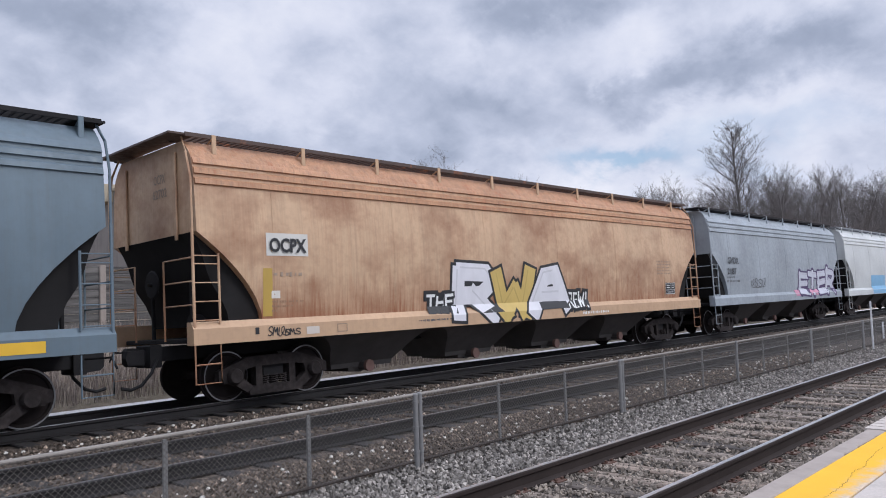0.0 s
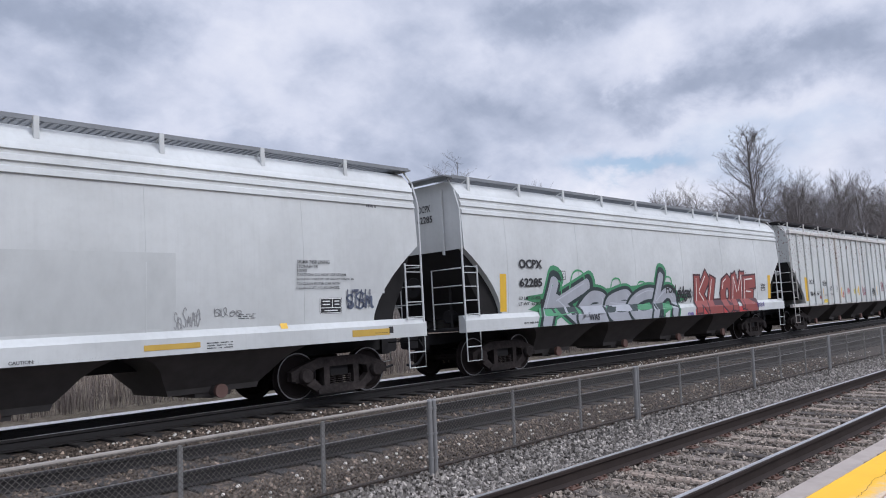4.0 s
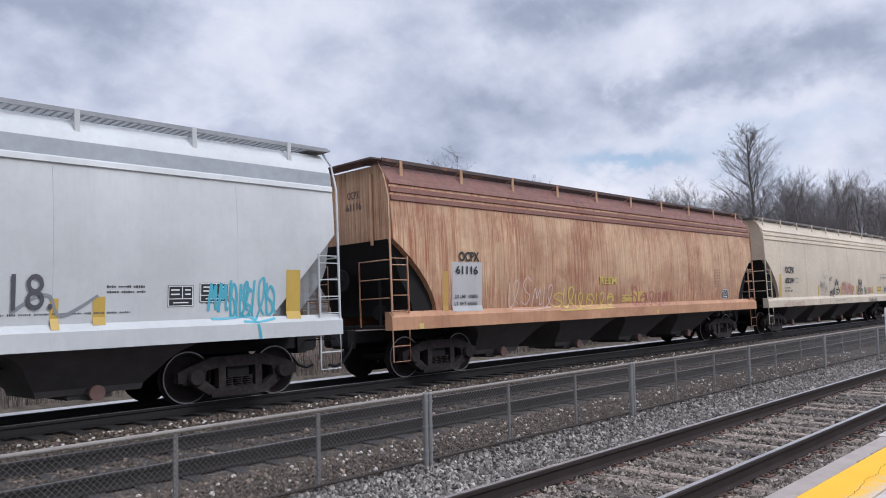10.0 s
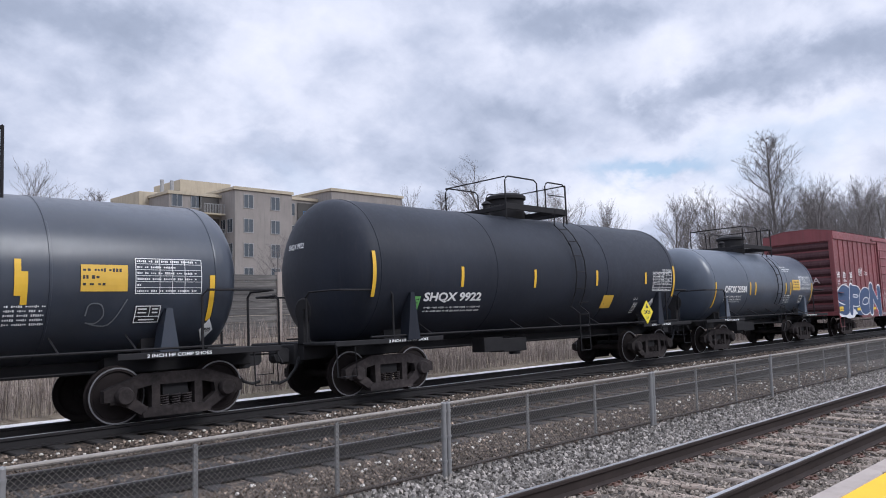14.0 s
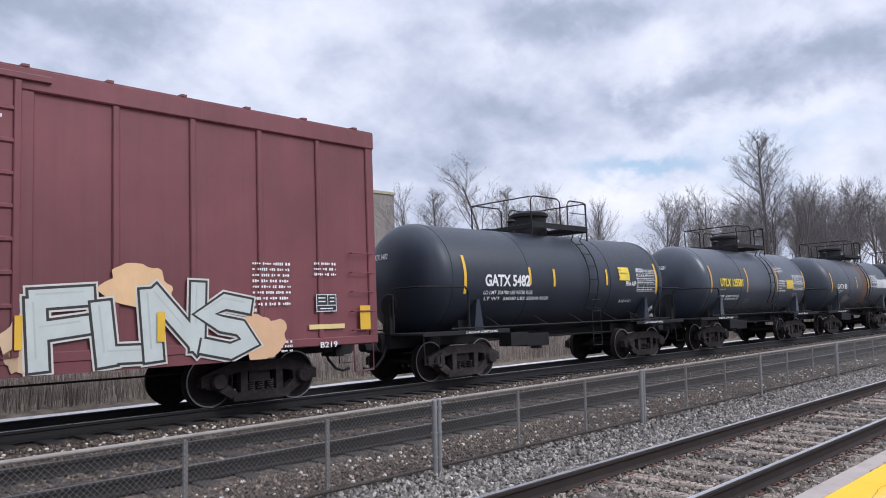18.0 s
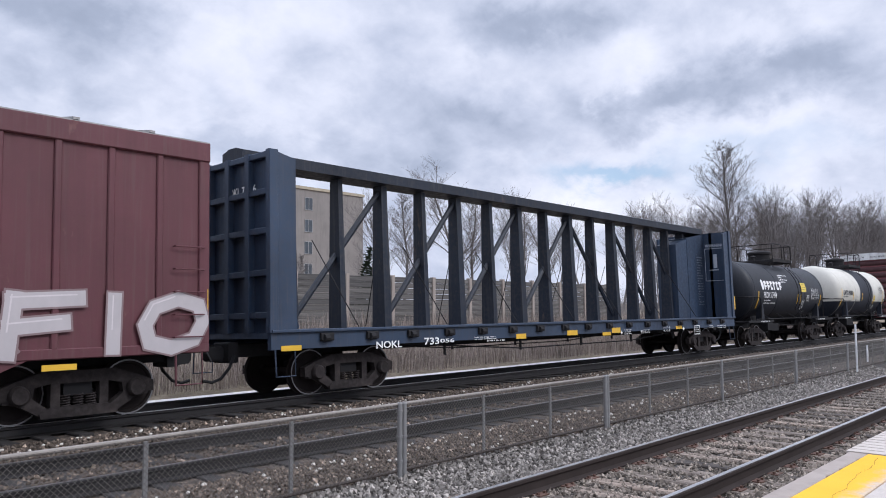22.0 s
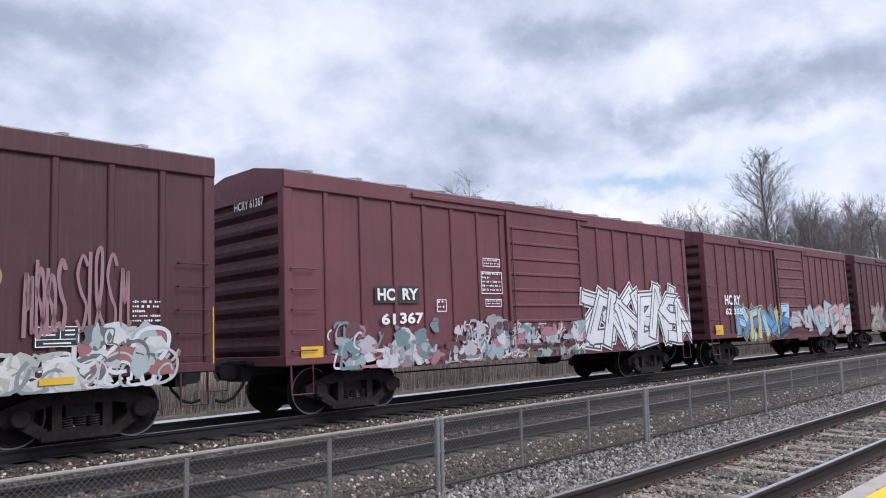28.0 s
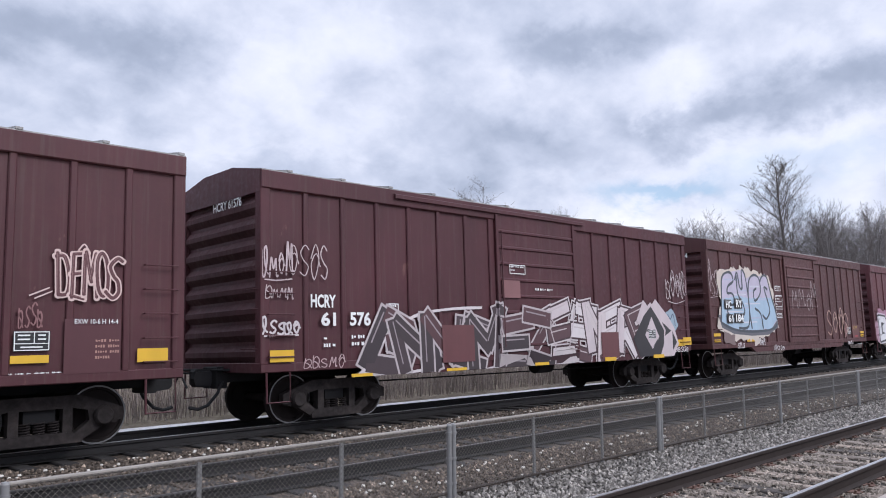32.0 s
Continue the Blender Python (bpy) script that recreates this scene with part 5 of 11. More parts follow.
            for j, (pts, sw) in enumerate(rows):
                hi = shine or (dim(fl, 1.3) if max(fl) < 0.5 else dim(fl, 0.84))
                o = sw * 0.24
                cut = [(x - o * 0.5, z + o) for x, z in pts][:3]
                self.stroke(cut, sw * 0.10, hi, base + 0.0014 + 0.0002 * j, sharp, 0.0, -1.2)
            self.groups.append(("graffiti_letter", self.now))
            self.now = None

    def wild(self, x0, z0, w, h, cols, edge, seed=1, n=14, halo=None, shine=None, glow=None):
        """A dense sprayed piece whose letters cannot be read: sheared, overlapping, many-coloured strokes."""
        rng = random.Random(seed * 7 + 1)
        n = max(3, min(n, round(w / h * 2.0)))
        word = "".join(rng.choice("REKSAMNZXBHF") for _ in range(n))
        self.piece(word, x0, z0, w, h, cols[0], edge, halo, seed, 0.13, 1.7, None, None, True, min(0.05, h * 0.035), shine, cols, glow)

    def done(self, car):
        for name, bits in self.groups:
            bm = bmesh.new()
            mats = []
            lo, hi = 99.0, -99.0
            for col, v, f in bits:
                m = spray(col)
                if m not in mats:
                    mats.append(m)
                vs = [bm.verts.new((x, l, z)) for x, z, l in v]
                lo, hi = min(lo, min(p[1] for p in v)), max(hi, max(p[1] for p in v))
                for q in f:
                    try:
                        bm.faces.new([vs[i] for i in q]).material_index = mats.index(m)
                    except ValueError:
                        pass
            # paint ends where the side ends
            for x, y, z, a, b, c in self.edges:
                if any((p.co.x - x) * a + (p.co.z - z) * c > 0 for p in bm.verts):
                    bmesh.ops.bisect_plane(bm, geom=bm.verts[:] + bm.edges[:] + bm.faces[:], plane_co=(x, y, z), plane_no=(a, b, c), clear_outer=True)
            if not bm.faces:
                bm.free()
                continue
            for x in self.cuts:
                if min(p.co.x for p in bm.verts) < x < max(p.co.x for p in bm.verts):
                    bmesh.ops.bisect_plane(bm, geom=bm.verts[:] + bm.edges[:] + bm.faces[:], plane_co=(x, 0, 0), plane_no=(1, 0, 0))
            if self.step:
                z = math.ceil(lo / self.step) * self.step
                while z < hi:
                    bmesh.ops.bisect_plane(bm, geom=bm.verts[:] + bm.edges[:] + bm.faces[:], plane_co=(0, 0, z), plane_no=(0, 0, 1))
                    z += self.step
            for p in bm.verts:
                p.co.y = -self.surf(p.co.x, p.co.z) - p.co.y
            me = bpy.data.meshes.new(name)
            bm.to_mesh(me)
            bm.free()
            for m in mats:
                me.materials.append(m)
            ob = part(name, me, None, car)
            if name in ("stencilling", "data_table", "weathered_spray"):
                tagged(ob, "", "", "", "stuff")


# -- covered hopper --
def hopper(label, front, rear, mat, name="covered_hopper_car", ribs=False, trim=None, walk_m=None, band=None, cut=1.30, angular=False, bays=4, sill_m=None, roof_m=None, slope_m=None):
    """Covered hopper: bulged body with cut-away lower ends, sills, bays, roof walks, ladders."""
    car = rolling(name, label, front, rear)
    L = front - rear
    hb = L / 2 - 0.12
    trim = trim or mat
    walk_m = walk_m or (M_WALK if mat.name.startswith("white") else M_DARK)

    def half(z):
        if ribs:
            return 1.50 if z < 4.2 else 1.50 - (z - 4.2) * 0.9
        if z <= 1.40:
            return 1.50
        if z < 3.9:
            return 1.50 + 0.07 * math.sin((z - 1.4) / 2.5 * math.pi * 0.9)
        k = (z - 3.9) / 0.77
        return 1.52 - 0.10 * k - 0.75 * max(0.0, k - 0.45) ** 1.5

    def reach(z):
        if z >= 3.0:
            return hb
        k = (3.0 - z) / 1.6
        if angular or ribs:
            return hb - cut * 1.15 * min(1.0, k)
        return hb - cut * (1 - (1 - min(1.0, k)) ** 1.7) if k < 1 else hb - cut

    zs = [1.12 if ribs else 1.38, 1.6, 1.85, 2.1, 2.35, 2.6, 2.8, 3.0, 3.2, 3.6, 3.9, 4.05, 4.2, 4.32, 4.44, 4.54, 4.62]
    cols = 12
    g = G()
    v, f = [], []
    n = cols + 1
    for sgn in (-1, 1):
        for z in zs:
            for i in range(n):
                v.append((-reach(z) + 2 * reach(z) * i / cols, sgn * half(z), z))
    R = len(zs)
    for j in range(R - 1):
        for i in range(cols):
            a = j * n + i
            f.append((a, a + 1, a + n + 1, a + n))
            b = R * n + a
            f.append((b, b + n, b + n + 1, b + 1))
    rf = []
    for i in range(cols):  # roof
        a, b = (R - 1) * n + i, R * n + (R - 1) * n + i
        rf.append((a, a + 1, b + 1, b))
    hi = [q for q in f if min(v[i][2] for i in q) >= 4.19]
    f = [q for q in f if min(v[i][2] for i in q) < 4.19]
    rf += hi
    for j in range(R - 1):  # ends
        for i, flip in ((0, False), (cols, True)):
            q = (j * n + i, (j + 1) * n + i, R * n + (j + 1) * n + i, R * n + j * n + i)
            f.append(q[::-1] if flip else q)
    g.add(v, f)
    part("body", g, mat, car)
    used = sorted({i for q in rf for i in q})
    at = {i: k for k, i in enumerate(used)}
    part("roof", G().add([v[i] for i in used], [tuple(at[i] for i in q) for q in rf]), roof_m or mat, car)
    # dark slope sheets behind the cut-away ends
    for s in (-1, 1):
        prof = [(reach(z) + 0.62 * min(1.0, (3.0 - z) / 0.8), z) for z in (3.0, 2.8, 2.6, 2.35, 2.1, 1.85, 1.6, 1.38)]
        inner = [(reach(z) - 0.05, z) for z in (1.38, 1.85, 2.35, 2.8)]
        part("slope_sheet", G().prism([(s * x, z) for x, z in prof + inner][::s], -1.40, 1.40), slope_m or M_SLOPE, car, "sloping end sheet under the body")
    for s in (-1, 1):
        e = G()
        e.cbox(s * (hb - 0.35) - 0.03, s * (hb - 0.35) + 0.03, -0.75, -0.69, 1.1, 3.0)
        e.cbox(s * (hb - 0.35) - 0.03, s * (hb - 0.35) + 0.03, 0.69, 0.75, 1.1, 3.0)
        e.cbox(min(s * (hb - 0.1), s * (hb - 1.5)), max(s * (hb - 0.1), s * (hb - 1.5)), -1.35, 1.35, 1.10, 1.18)
        part("end_platform", e, M_DARK, car)
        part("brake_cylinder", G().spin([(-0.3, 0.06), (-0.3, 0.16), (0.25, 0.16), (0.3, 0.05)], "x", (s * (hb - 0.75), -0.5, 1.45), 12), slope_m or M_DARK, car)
        vt = G()
        for y in (-0.95, 0.95):
            vt.cbox(s * hb - 0.02 + s * 0.03, s * hb + 0.02 + s * 0.03, y - 0.04, y + 0.04, 2.9, 4.45)
        part("end_stiffener", vt, trim, car)
    # side sills
    for s in (-1, 1):
        part("side_sill", G().prism_x([(s * 1.38, 1.07), (s * (1.60 if not ribs else 1.49), 1.07), (s * (1.60 if not ribs else 1.49), 1.34 if not ribs else 1.20), (s * (1.50 if not ribs else 1.46), 1.46 if not ribs else 1.21), (s * 1.38, 1.46 if not ribs else 1.21)][::s], -L / 2, L / 2), sill_m or trim, car)
        if not ribs:
            x = -hb + cut + 0.25
            while x < hb - cut:
                rows = [(z, half(z) + 0.004) for z in (1.45, 1.9, 2.4, 2.9, 3.4, 3.78)]
                part("weld_seam", G().loft([[(x - 0.012, s * (h - 0.02), z), (x + 0.012, s * (h - 0.02), z), (x + 0.008, s * (h + 0.001), z), (x - 0.008, s * (h + 0.001), z)] for z, h in rows]), mat, car)
                x += 3.05
    # roof-edge corrugations, or a fascia rib
    if ribs:
        k = int(L / 0.86)
        for s in (-1, 1):
            for i in range(k + 1):
                x = -hb + 0.2 + (2 * hb - 0.4) * i / k
                zl = 1.12 if abs(x) < hb - cut * 1.15 else 1.38 + 1.6 * (1 - (hb - abs(x)) / (cut * 1.15))
                part("side_post", G().cbox(x - 0.085, x + 0.085, *sorted((s * 1.49, s * 1.56)), max(zl, 1.04), 4.30, 0.03), mat, car)
            part("fascia", G().cbox(-hb, hb, *sorted((s * 1.46, s * 1.60)), 4.22, 4.36, 0.02), trim, car)
    else:
        for s in (-1, 1):
            for z in ((3.88, 4.06, 4.24) if band is None else (3.90,)):
                h, h2 = half(z - 0.06), half(z + 0.06)
                part("roof_rib", G().prism_x([(s * (h - 0.02), z - 0.075), (s * (h + 0.036), z - 0.055), (s * (h2 + 0.034), z + 0.03), (s * (h2 - 0.02), z + 0.075)][::s], -hb + 0.01, hb - 0.01), roof_m or mat, car)
            if band is not None:
                rows = [(s * (half(z) + 0.006), z) for z in (3.95, 4.05, 4.15, 4.22)]
                back = [(s * (half(z) - 0.02), z) for z in (4.22, 3.95)]
                part("roof_band", G().prism_x((rows + back)[::s], -hb + 0.01, hb - 0.01), band, car)
    # roof walks on brackets
    for s in (-1, 1):
        gr = G()
        y0, y1 = sorted((s * 0.78, s * 1.36))
        for k in range(9):
            y = y0 + (y1 - y0) * k / 8
            e = 0.02 if k in (0, 8) else 0.007
            gr.box(-hb - 0.05, hb + 0.05, y - e * 0.6, y + e * 0.6, 4.725 - e * 2.6, 4.725 + e)
        k = -hb
        while k < hb:
            gr.box(k, k + 0.018, y0, y1, 4.693, 4.722)
            k += 0.13
        part("roof_walk", gr, walk_m, car, "open steel grating walkway")
        br = G().cbox(-0.045, 0.045, *sorted((s * 1.35, s * 1.39)), 4.40, 4.745, 0.01)
        br.tube([(0, s * 1.32, 4.69), (0, s * 1.0, 4.55)], 0.02, 4)
        me, x = br.mesh("walk_bracket", trim), -hb + 0.5
        while x < hb:
            part("walk_bracket", me, trim, car, "", pose(x, 0, 0))
            x += 1.95
        part("end_walk", G().box(s * hb - 0.35, s * hb + 0.12, -1.36, 1.36, 4.69, 4.725), walk_m, car)
    hat = G()
    hat.cbox(-hb + 1.0, hb - 1.0, -0.30, 0.30, 4.60, 4.78, 0.05)
    part("hatch_cover", hat, mat, car)
    # corner ladders, handrails, sill steps
    for s in (-1, 1):
        for sy in (-1, 1):
            xo, xi = s * (L / 2 - 0.04), s * (L / 2 - 0.52)
            y = sy * 1.565
            la = G()
            la.cbox(xo - 0.025, xo + 0.025, y - 0.02, y + 0.02, 1.1, 3.05)
            la.cbox(xi - 0.02, xi + 0.02, y - 0.02, y + 0.02, 1.42, 2.62)
            rungs(la, xo, xi, y, (1.48, 1.80, 2.12, 2.44, 2.58))
            la.tube([(xo, y, 3.05), (xo, sy * 1.56, 3.9), (xo, sy * 1.42, 4.38), (xo - s * 0.05, sy * 1.2, 4.70)], 0.022, 6)
            part("ladder", la, trim, car)
            st = G()
            st.tube([(xo, y, 1.08), (xo, y, 0.42), (xi, y, 0.42), (xi, y, 1.08)], 0.016, 5)
            st.tube([(xo, y, 0.74), (xi, y, 0.74)], 0.014, 5)
            part("step", st, trim, car)
            er = G()
            ye = sy * 0.55
            er.tube([(xo, ye, 1.15), (xo, ye, 2.55), (xo, sy * 1.5, 2.55)], 0.018, 5)
            er.tube([(xo, ye, 1.75), (xo, sy * 1.5, 1.75)], 0.014, 5)
            er.tube([(xo, ye, 2.15), (xo, sy * 1.5, 2.15)], 0.014, 5)
            part("end_ladder", er, trim, car)
    part("brake_wheel", G().spin([(-0.02, 0.24), (0.0, 0.27), (0.02, 0.24)], "x", (-L / 2 + 0.25, 0.3, 2.2), 16).spin([(-0.1, 0.03), (0.03, 0.04)], "x", (-L / 2 + 0.25, 0.3, 2.2), 8), M_DARK, car)
    # discharge bays
    w = (L - 5.4) / bays
    for i in range(bays):
        xc = -L / 2 + 2.7 + w * (i + 0.5)
        b = G()
        b.loft([[(xc - a, -c, z), (xc + a, -c, z), (xc + a, c, z), (xc - a, c, z)] for a, c, z in ((w * 0.497, 1.38, 1.40), (w * 0.495, 1.34, 1.10), (w * 0.43, 1.28, 1.04), (w * 0.37, 1.18, 0.94), (w * 0.325, 1.04, 0.80), (w * 0.29, 0.86, 0.62), (w * 0.25, 0.68, 0.44), (w * 0.24, 0.66, 0.34))])
        bay = part("discharge_bay", b, M_BAY, car)
        part("outlet", G().spin([(-0.85, 0.05), (-0.85, 0.10), (-0.6, 0.10), (-0.6, 0.14), (0.6, 0.14), (0.6, 0.10), (0.85, 0.10)], "y", (xc, 0, 0.36), 10).cbox(xc - 0.35, xc + 0.35, -0.62, 0.62, 0.26, 0.36), M_BAY, bay)
        part("outlet_cap", G().spin([(-0.93, 0.04), (-0.93, 0.125), (-0.85, 0.125), (-0.85, 0.04)], "y", (xc, 0, 0.36), 12), M_CAP, bay, "rusty red outlet cap")
    running_gear(car, L, 1.95)
    return car, Skin(lambda x, z: (half(z) if ribs else 1.60 if z < 1.34 else 1.60 - (z - 1.34) * 0.83 if z < 1.45 else half(z)), 0.22, L / 2 - 0.02, 1.075, 4.5), L


# -- boxcar --
def boxcar(label, front, rear, mat, top=4.60, doors=1, posts=None, sill=0.98, door_m=None, roof_m=None, end_top=None, hicube=False, inset=2.0):
    car = rolling("boxcar", label, front, rear)
    L = front - rear
    hb = L / 2 - 0.05
    door_m = door_m or mat
    roof_m = roof_m or mat
    fas = 0.34
    part("body", G().box(-hb + 0.10, hb - 0.10, -1.505, 1.505, 1.02, top - 0.05), mat, car)
    dw = 3.1 if doors == 1 else 4.9
    d0 = -dw / 2 + (0.13 if doors == 1 else 0.0)
    d1 = d0 + dw
    for s in (-1, 1):
        part("side_sill", G().cbox(-hb, hb, *sorted((s * 1.40, s * 1.545)), sill, sill + 0.16, 0.015), mat, car)
        part("lower_sill", G().prism([(-hb + 3.3, sill - 0.17), (hb - 3.3, sill - 0.17), (hb - 2.9, sill), (-hb + 2.9, sill)], *sorted((s * 1.42, s * 1.53))), mat, car)
        part("top_plate", G().cbox(-hb, hb, *sorted((s * 1.40, s * 1.57)), top - fas, top, 0.02), mat, car)
        n = posts or 7
        for lo, hi in ((-hb, d0), (d1, hb)):
            for i in range(n + 1):
                x = lo + 0.09 + (hi - lo - 0.18) * i / n
                wide = 0.10 if i in (0, n) else 0.055
                part("side_post", G().cbox(x - wide, x + wide, *sorted((s * 1.49, s * 1.545)), sill + 0.16, top - fas, 0.018), mat, car)
        # sliding doors with pressed ribs
        kd = dw / doors
        for i in range(doors):
            a, b = d0 + kd * i + 0.02, d0 + kd * (i + 1) - 0.02
            dr = part("door", G().cbox(a, b, *sorted((s * 1.50, s * 1.575)), sill + 0.10, top - 0.20, 0.015), door_m, car, "ribbed sliding door")
            for j in range(8):
                z = sill + 0.35 + j * (top - sill - 0.8) / 7.4
                part("door_rib", G().prism_x([(s * 1.57, z - 0.05), (s * 1.605, z - 0.02), (s * 1.605, z + 0.02), (s * 1.57, z + 0.05)][::s], a + 0.06, b - 0.06), door_m, dr)
            for x in (a + 0.03, b - 0.03):
                part("door_post", G().cbox(x - 0.05, x + 0.05, *sorted((s * 1.57, s * 1.615)), sill + 0.12, top - 0.22), door_m, dr)
            part("lock_bar", G().tube([(a + 0.16, s * 1.62, sill + 0.3), (a + 0.16, s * 1.62, top - 0.6)], 0.016, 6), door_m, dr)
        part("door_track", G().cbox(d0 - (dw if doors == 1 else 0.9), d1 + 0.4, *sorted((s * 1.50, s * 1.546)), sill + 0.02, sill + 0.10), mat, car)
        part("door_track", G().cbox(d0 - (dw if doors == 1 else 0.9), d1 + 0.4, *sorted((s * 1.54, s * 1.625)), top - 0.20, top - 0.10), mat, car)
        # corner grabs, stirrups
        for e in (-1, 1):
            for z in (1.25, 1.62, 2.0, 2.38, 2.76):
                xa, xb = e * (hb - 0.12), e * (hb - 0.66)
                part("rung", G().tube([(xa, s * 1.53, z), (xa, s * 1.60, z), (xb, s * 1.60, z), (xb, s * 1.53, z)], 0.013, 5), mat, car)
            st = G().tube([(e * (hb - 0.12), s * 1.52, sill + 0.05), (e * (hb - 0.12), s * 1.54, 0.46), (e * (hb - 0.60), s * 1.54, 0.46), (e * (hb - 0.60), s * 1.52, sill + 0.05)], 0.020, 6)
            part("step", st, mat, car)
    # pressed ends, their paint darkened for soot and for shade on them
    end_m = paint("sooted_shaded_oxide_end", (0.066, 0.030, 0.033), 0.1, (0.05, 0.03, 0.03), 0.35, 0.12, 0.7, 9.5, 1.35, spec=0.2)
    for e in (-1, 1):
        n = 8 if not hicube else 9
        for j in range(n):
            z = 1.12 + (top - 1.55) * (j + 0.5) / n
            h = (top - 1.55) / n
            x0 = e * (hb - 0.10)
            rib = G().loft([[(x0, y, z + h * 0.42), (x0 + e * 0.085, y * 0.985, z + h * 0.12), (x0 + e * 0.085, y * 0.985, z - h * 0.12), (x0, y, z - h * 0.42)] for y in ((-1.36, 1.36) if e > 0 else (1.36, -1.36))])
            part("end_rib", rib, end_m, car)
        for z in (1.4, 1.75, 2.1, 2.45, 2.8):
            part("end_rung", G().tube([(e * hb, -1.42, z), (e * (hb + 0.07), -1.42, z), (e * (hb + 0.07), -0.98, z), (e * hb, -0.98, z)], 0.011, 5), end_m, car)
        part("end_platform", G().cbox(*sorted((e * (hb + 0.01), e * (hb + 0.16))), -0.5, 1.3, 1.02, 1.06), M_DARK, car)
        part("end_frame", G().cbox(*sorted((e * (hb - 0.12), e * hb)), -1.52, -1.34, 1.0, top - 0.02).cbox(*sorted((e * (hb - 0.12), e * hb)), 1.34, 1.52, 1.0, top - 0.02).cbox(*sorted((e * (hb - 0.12), e * (hb + 0.01))), -1.52, 1.52, 0.98, 1.16), mat, car)
        pk = top + (0.20 if not hicube else 0.06)
        part("gable", G().prism_x([(-1.52, top - 0.40), (1.52, top - 0.40), (1.52, top), (0.55, pk), (-0.55, pk), (-1.52, top)], *sorted((e * (hb - 0.10), e * (hb + 0.008)))), end_top or mat, car)
    pk = top + (0.20 if not hicube else 0.06)
    part("roof", G().prism_x([(-1.56, top - 0.02), (1.56, top - 0.02), (1.56, top + 0.01), (0.55, pk), (-0.55, pk), (-1.56, top + 0.01)], -hb + 0.005, hb - 0.005), roof_m, car)
    k = -hb + 0.6
    while k < hb - 0.06:
        for s in (-1, 1):
            sg = G().loft([[(k - 0.05, s * 1.57, top + 0.012), (k + 0.05, s * 1.57, top + 0.012), (k + 0.05, s * 1.57, top + 0.05), (k - 0.05, s * 1.57, top + 0.05)][::s], [(k - 0.05, s * 0.5, pk), (k + 0.05, s * 0.5, pk), (k + 0.05, s * 0.5, pk + 0.04), (k - 0.05, s * 0.5, pk + 0.04)][::s]])
            part("roof_seam", sg, roof_m, car)
        k += 1.22
    # underframe
    u = G()
    for x in (-4.2, -2.1, 0, 2.1, 4.2):
        if abs(x) < hb - 3:
            u.cbox(x - 0.06, x + 0.06, -1.4, 1.4, 0.82, 1.0)
    u.tube([(-hb + 3, -0.5, 0.66), (hb - 3, -0.5, 0.62)], 0.018, 5)
    part("cross_bearer", u, M_DARK, car)
    part("brake_rig", G().spin([(-0.3, 0.08), (-0.3, 0.2), (0.3, 0.2), (0.3, 0.08)], "x", (1.2, -0.7, 0.78), 12), M_DARK, car)
    running_gear(car, L, inset)

    def surf(x, z):
        if z < sill + 0.16:
            return 1.547
        if d0 - 0.002 < x < d1 + 0.002:
            return 1.606
        return 1.546

    return car, Skin(surf, 0, hb - 0.02, sill - 0.16, top - 0.02, (d0 - 0.006, d0, d1, d1 + 0.006)), L


# -- tank car --
SHELL = {}
SPLIT = 0.50


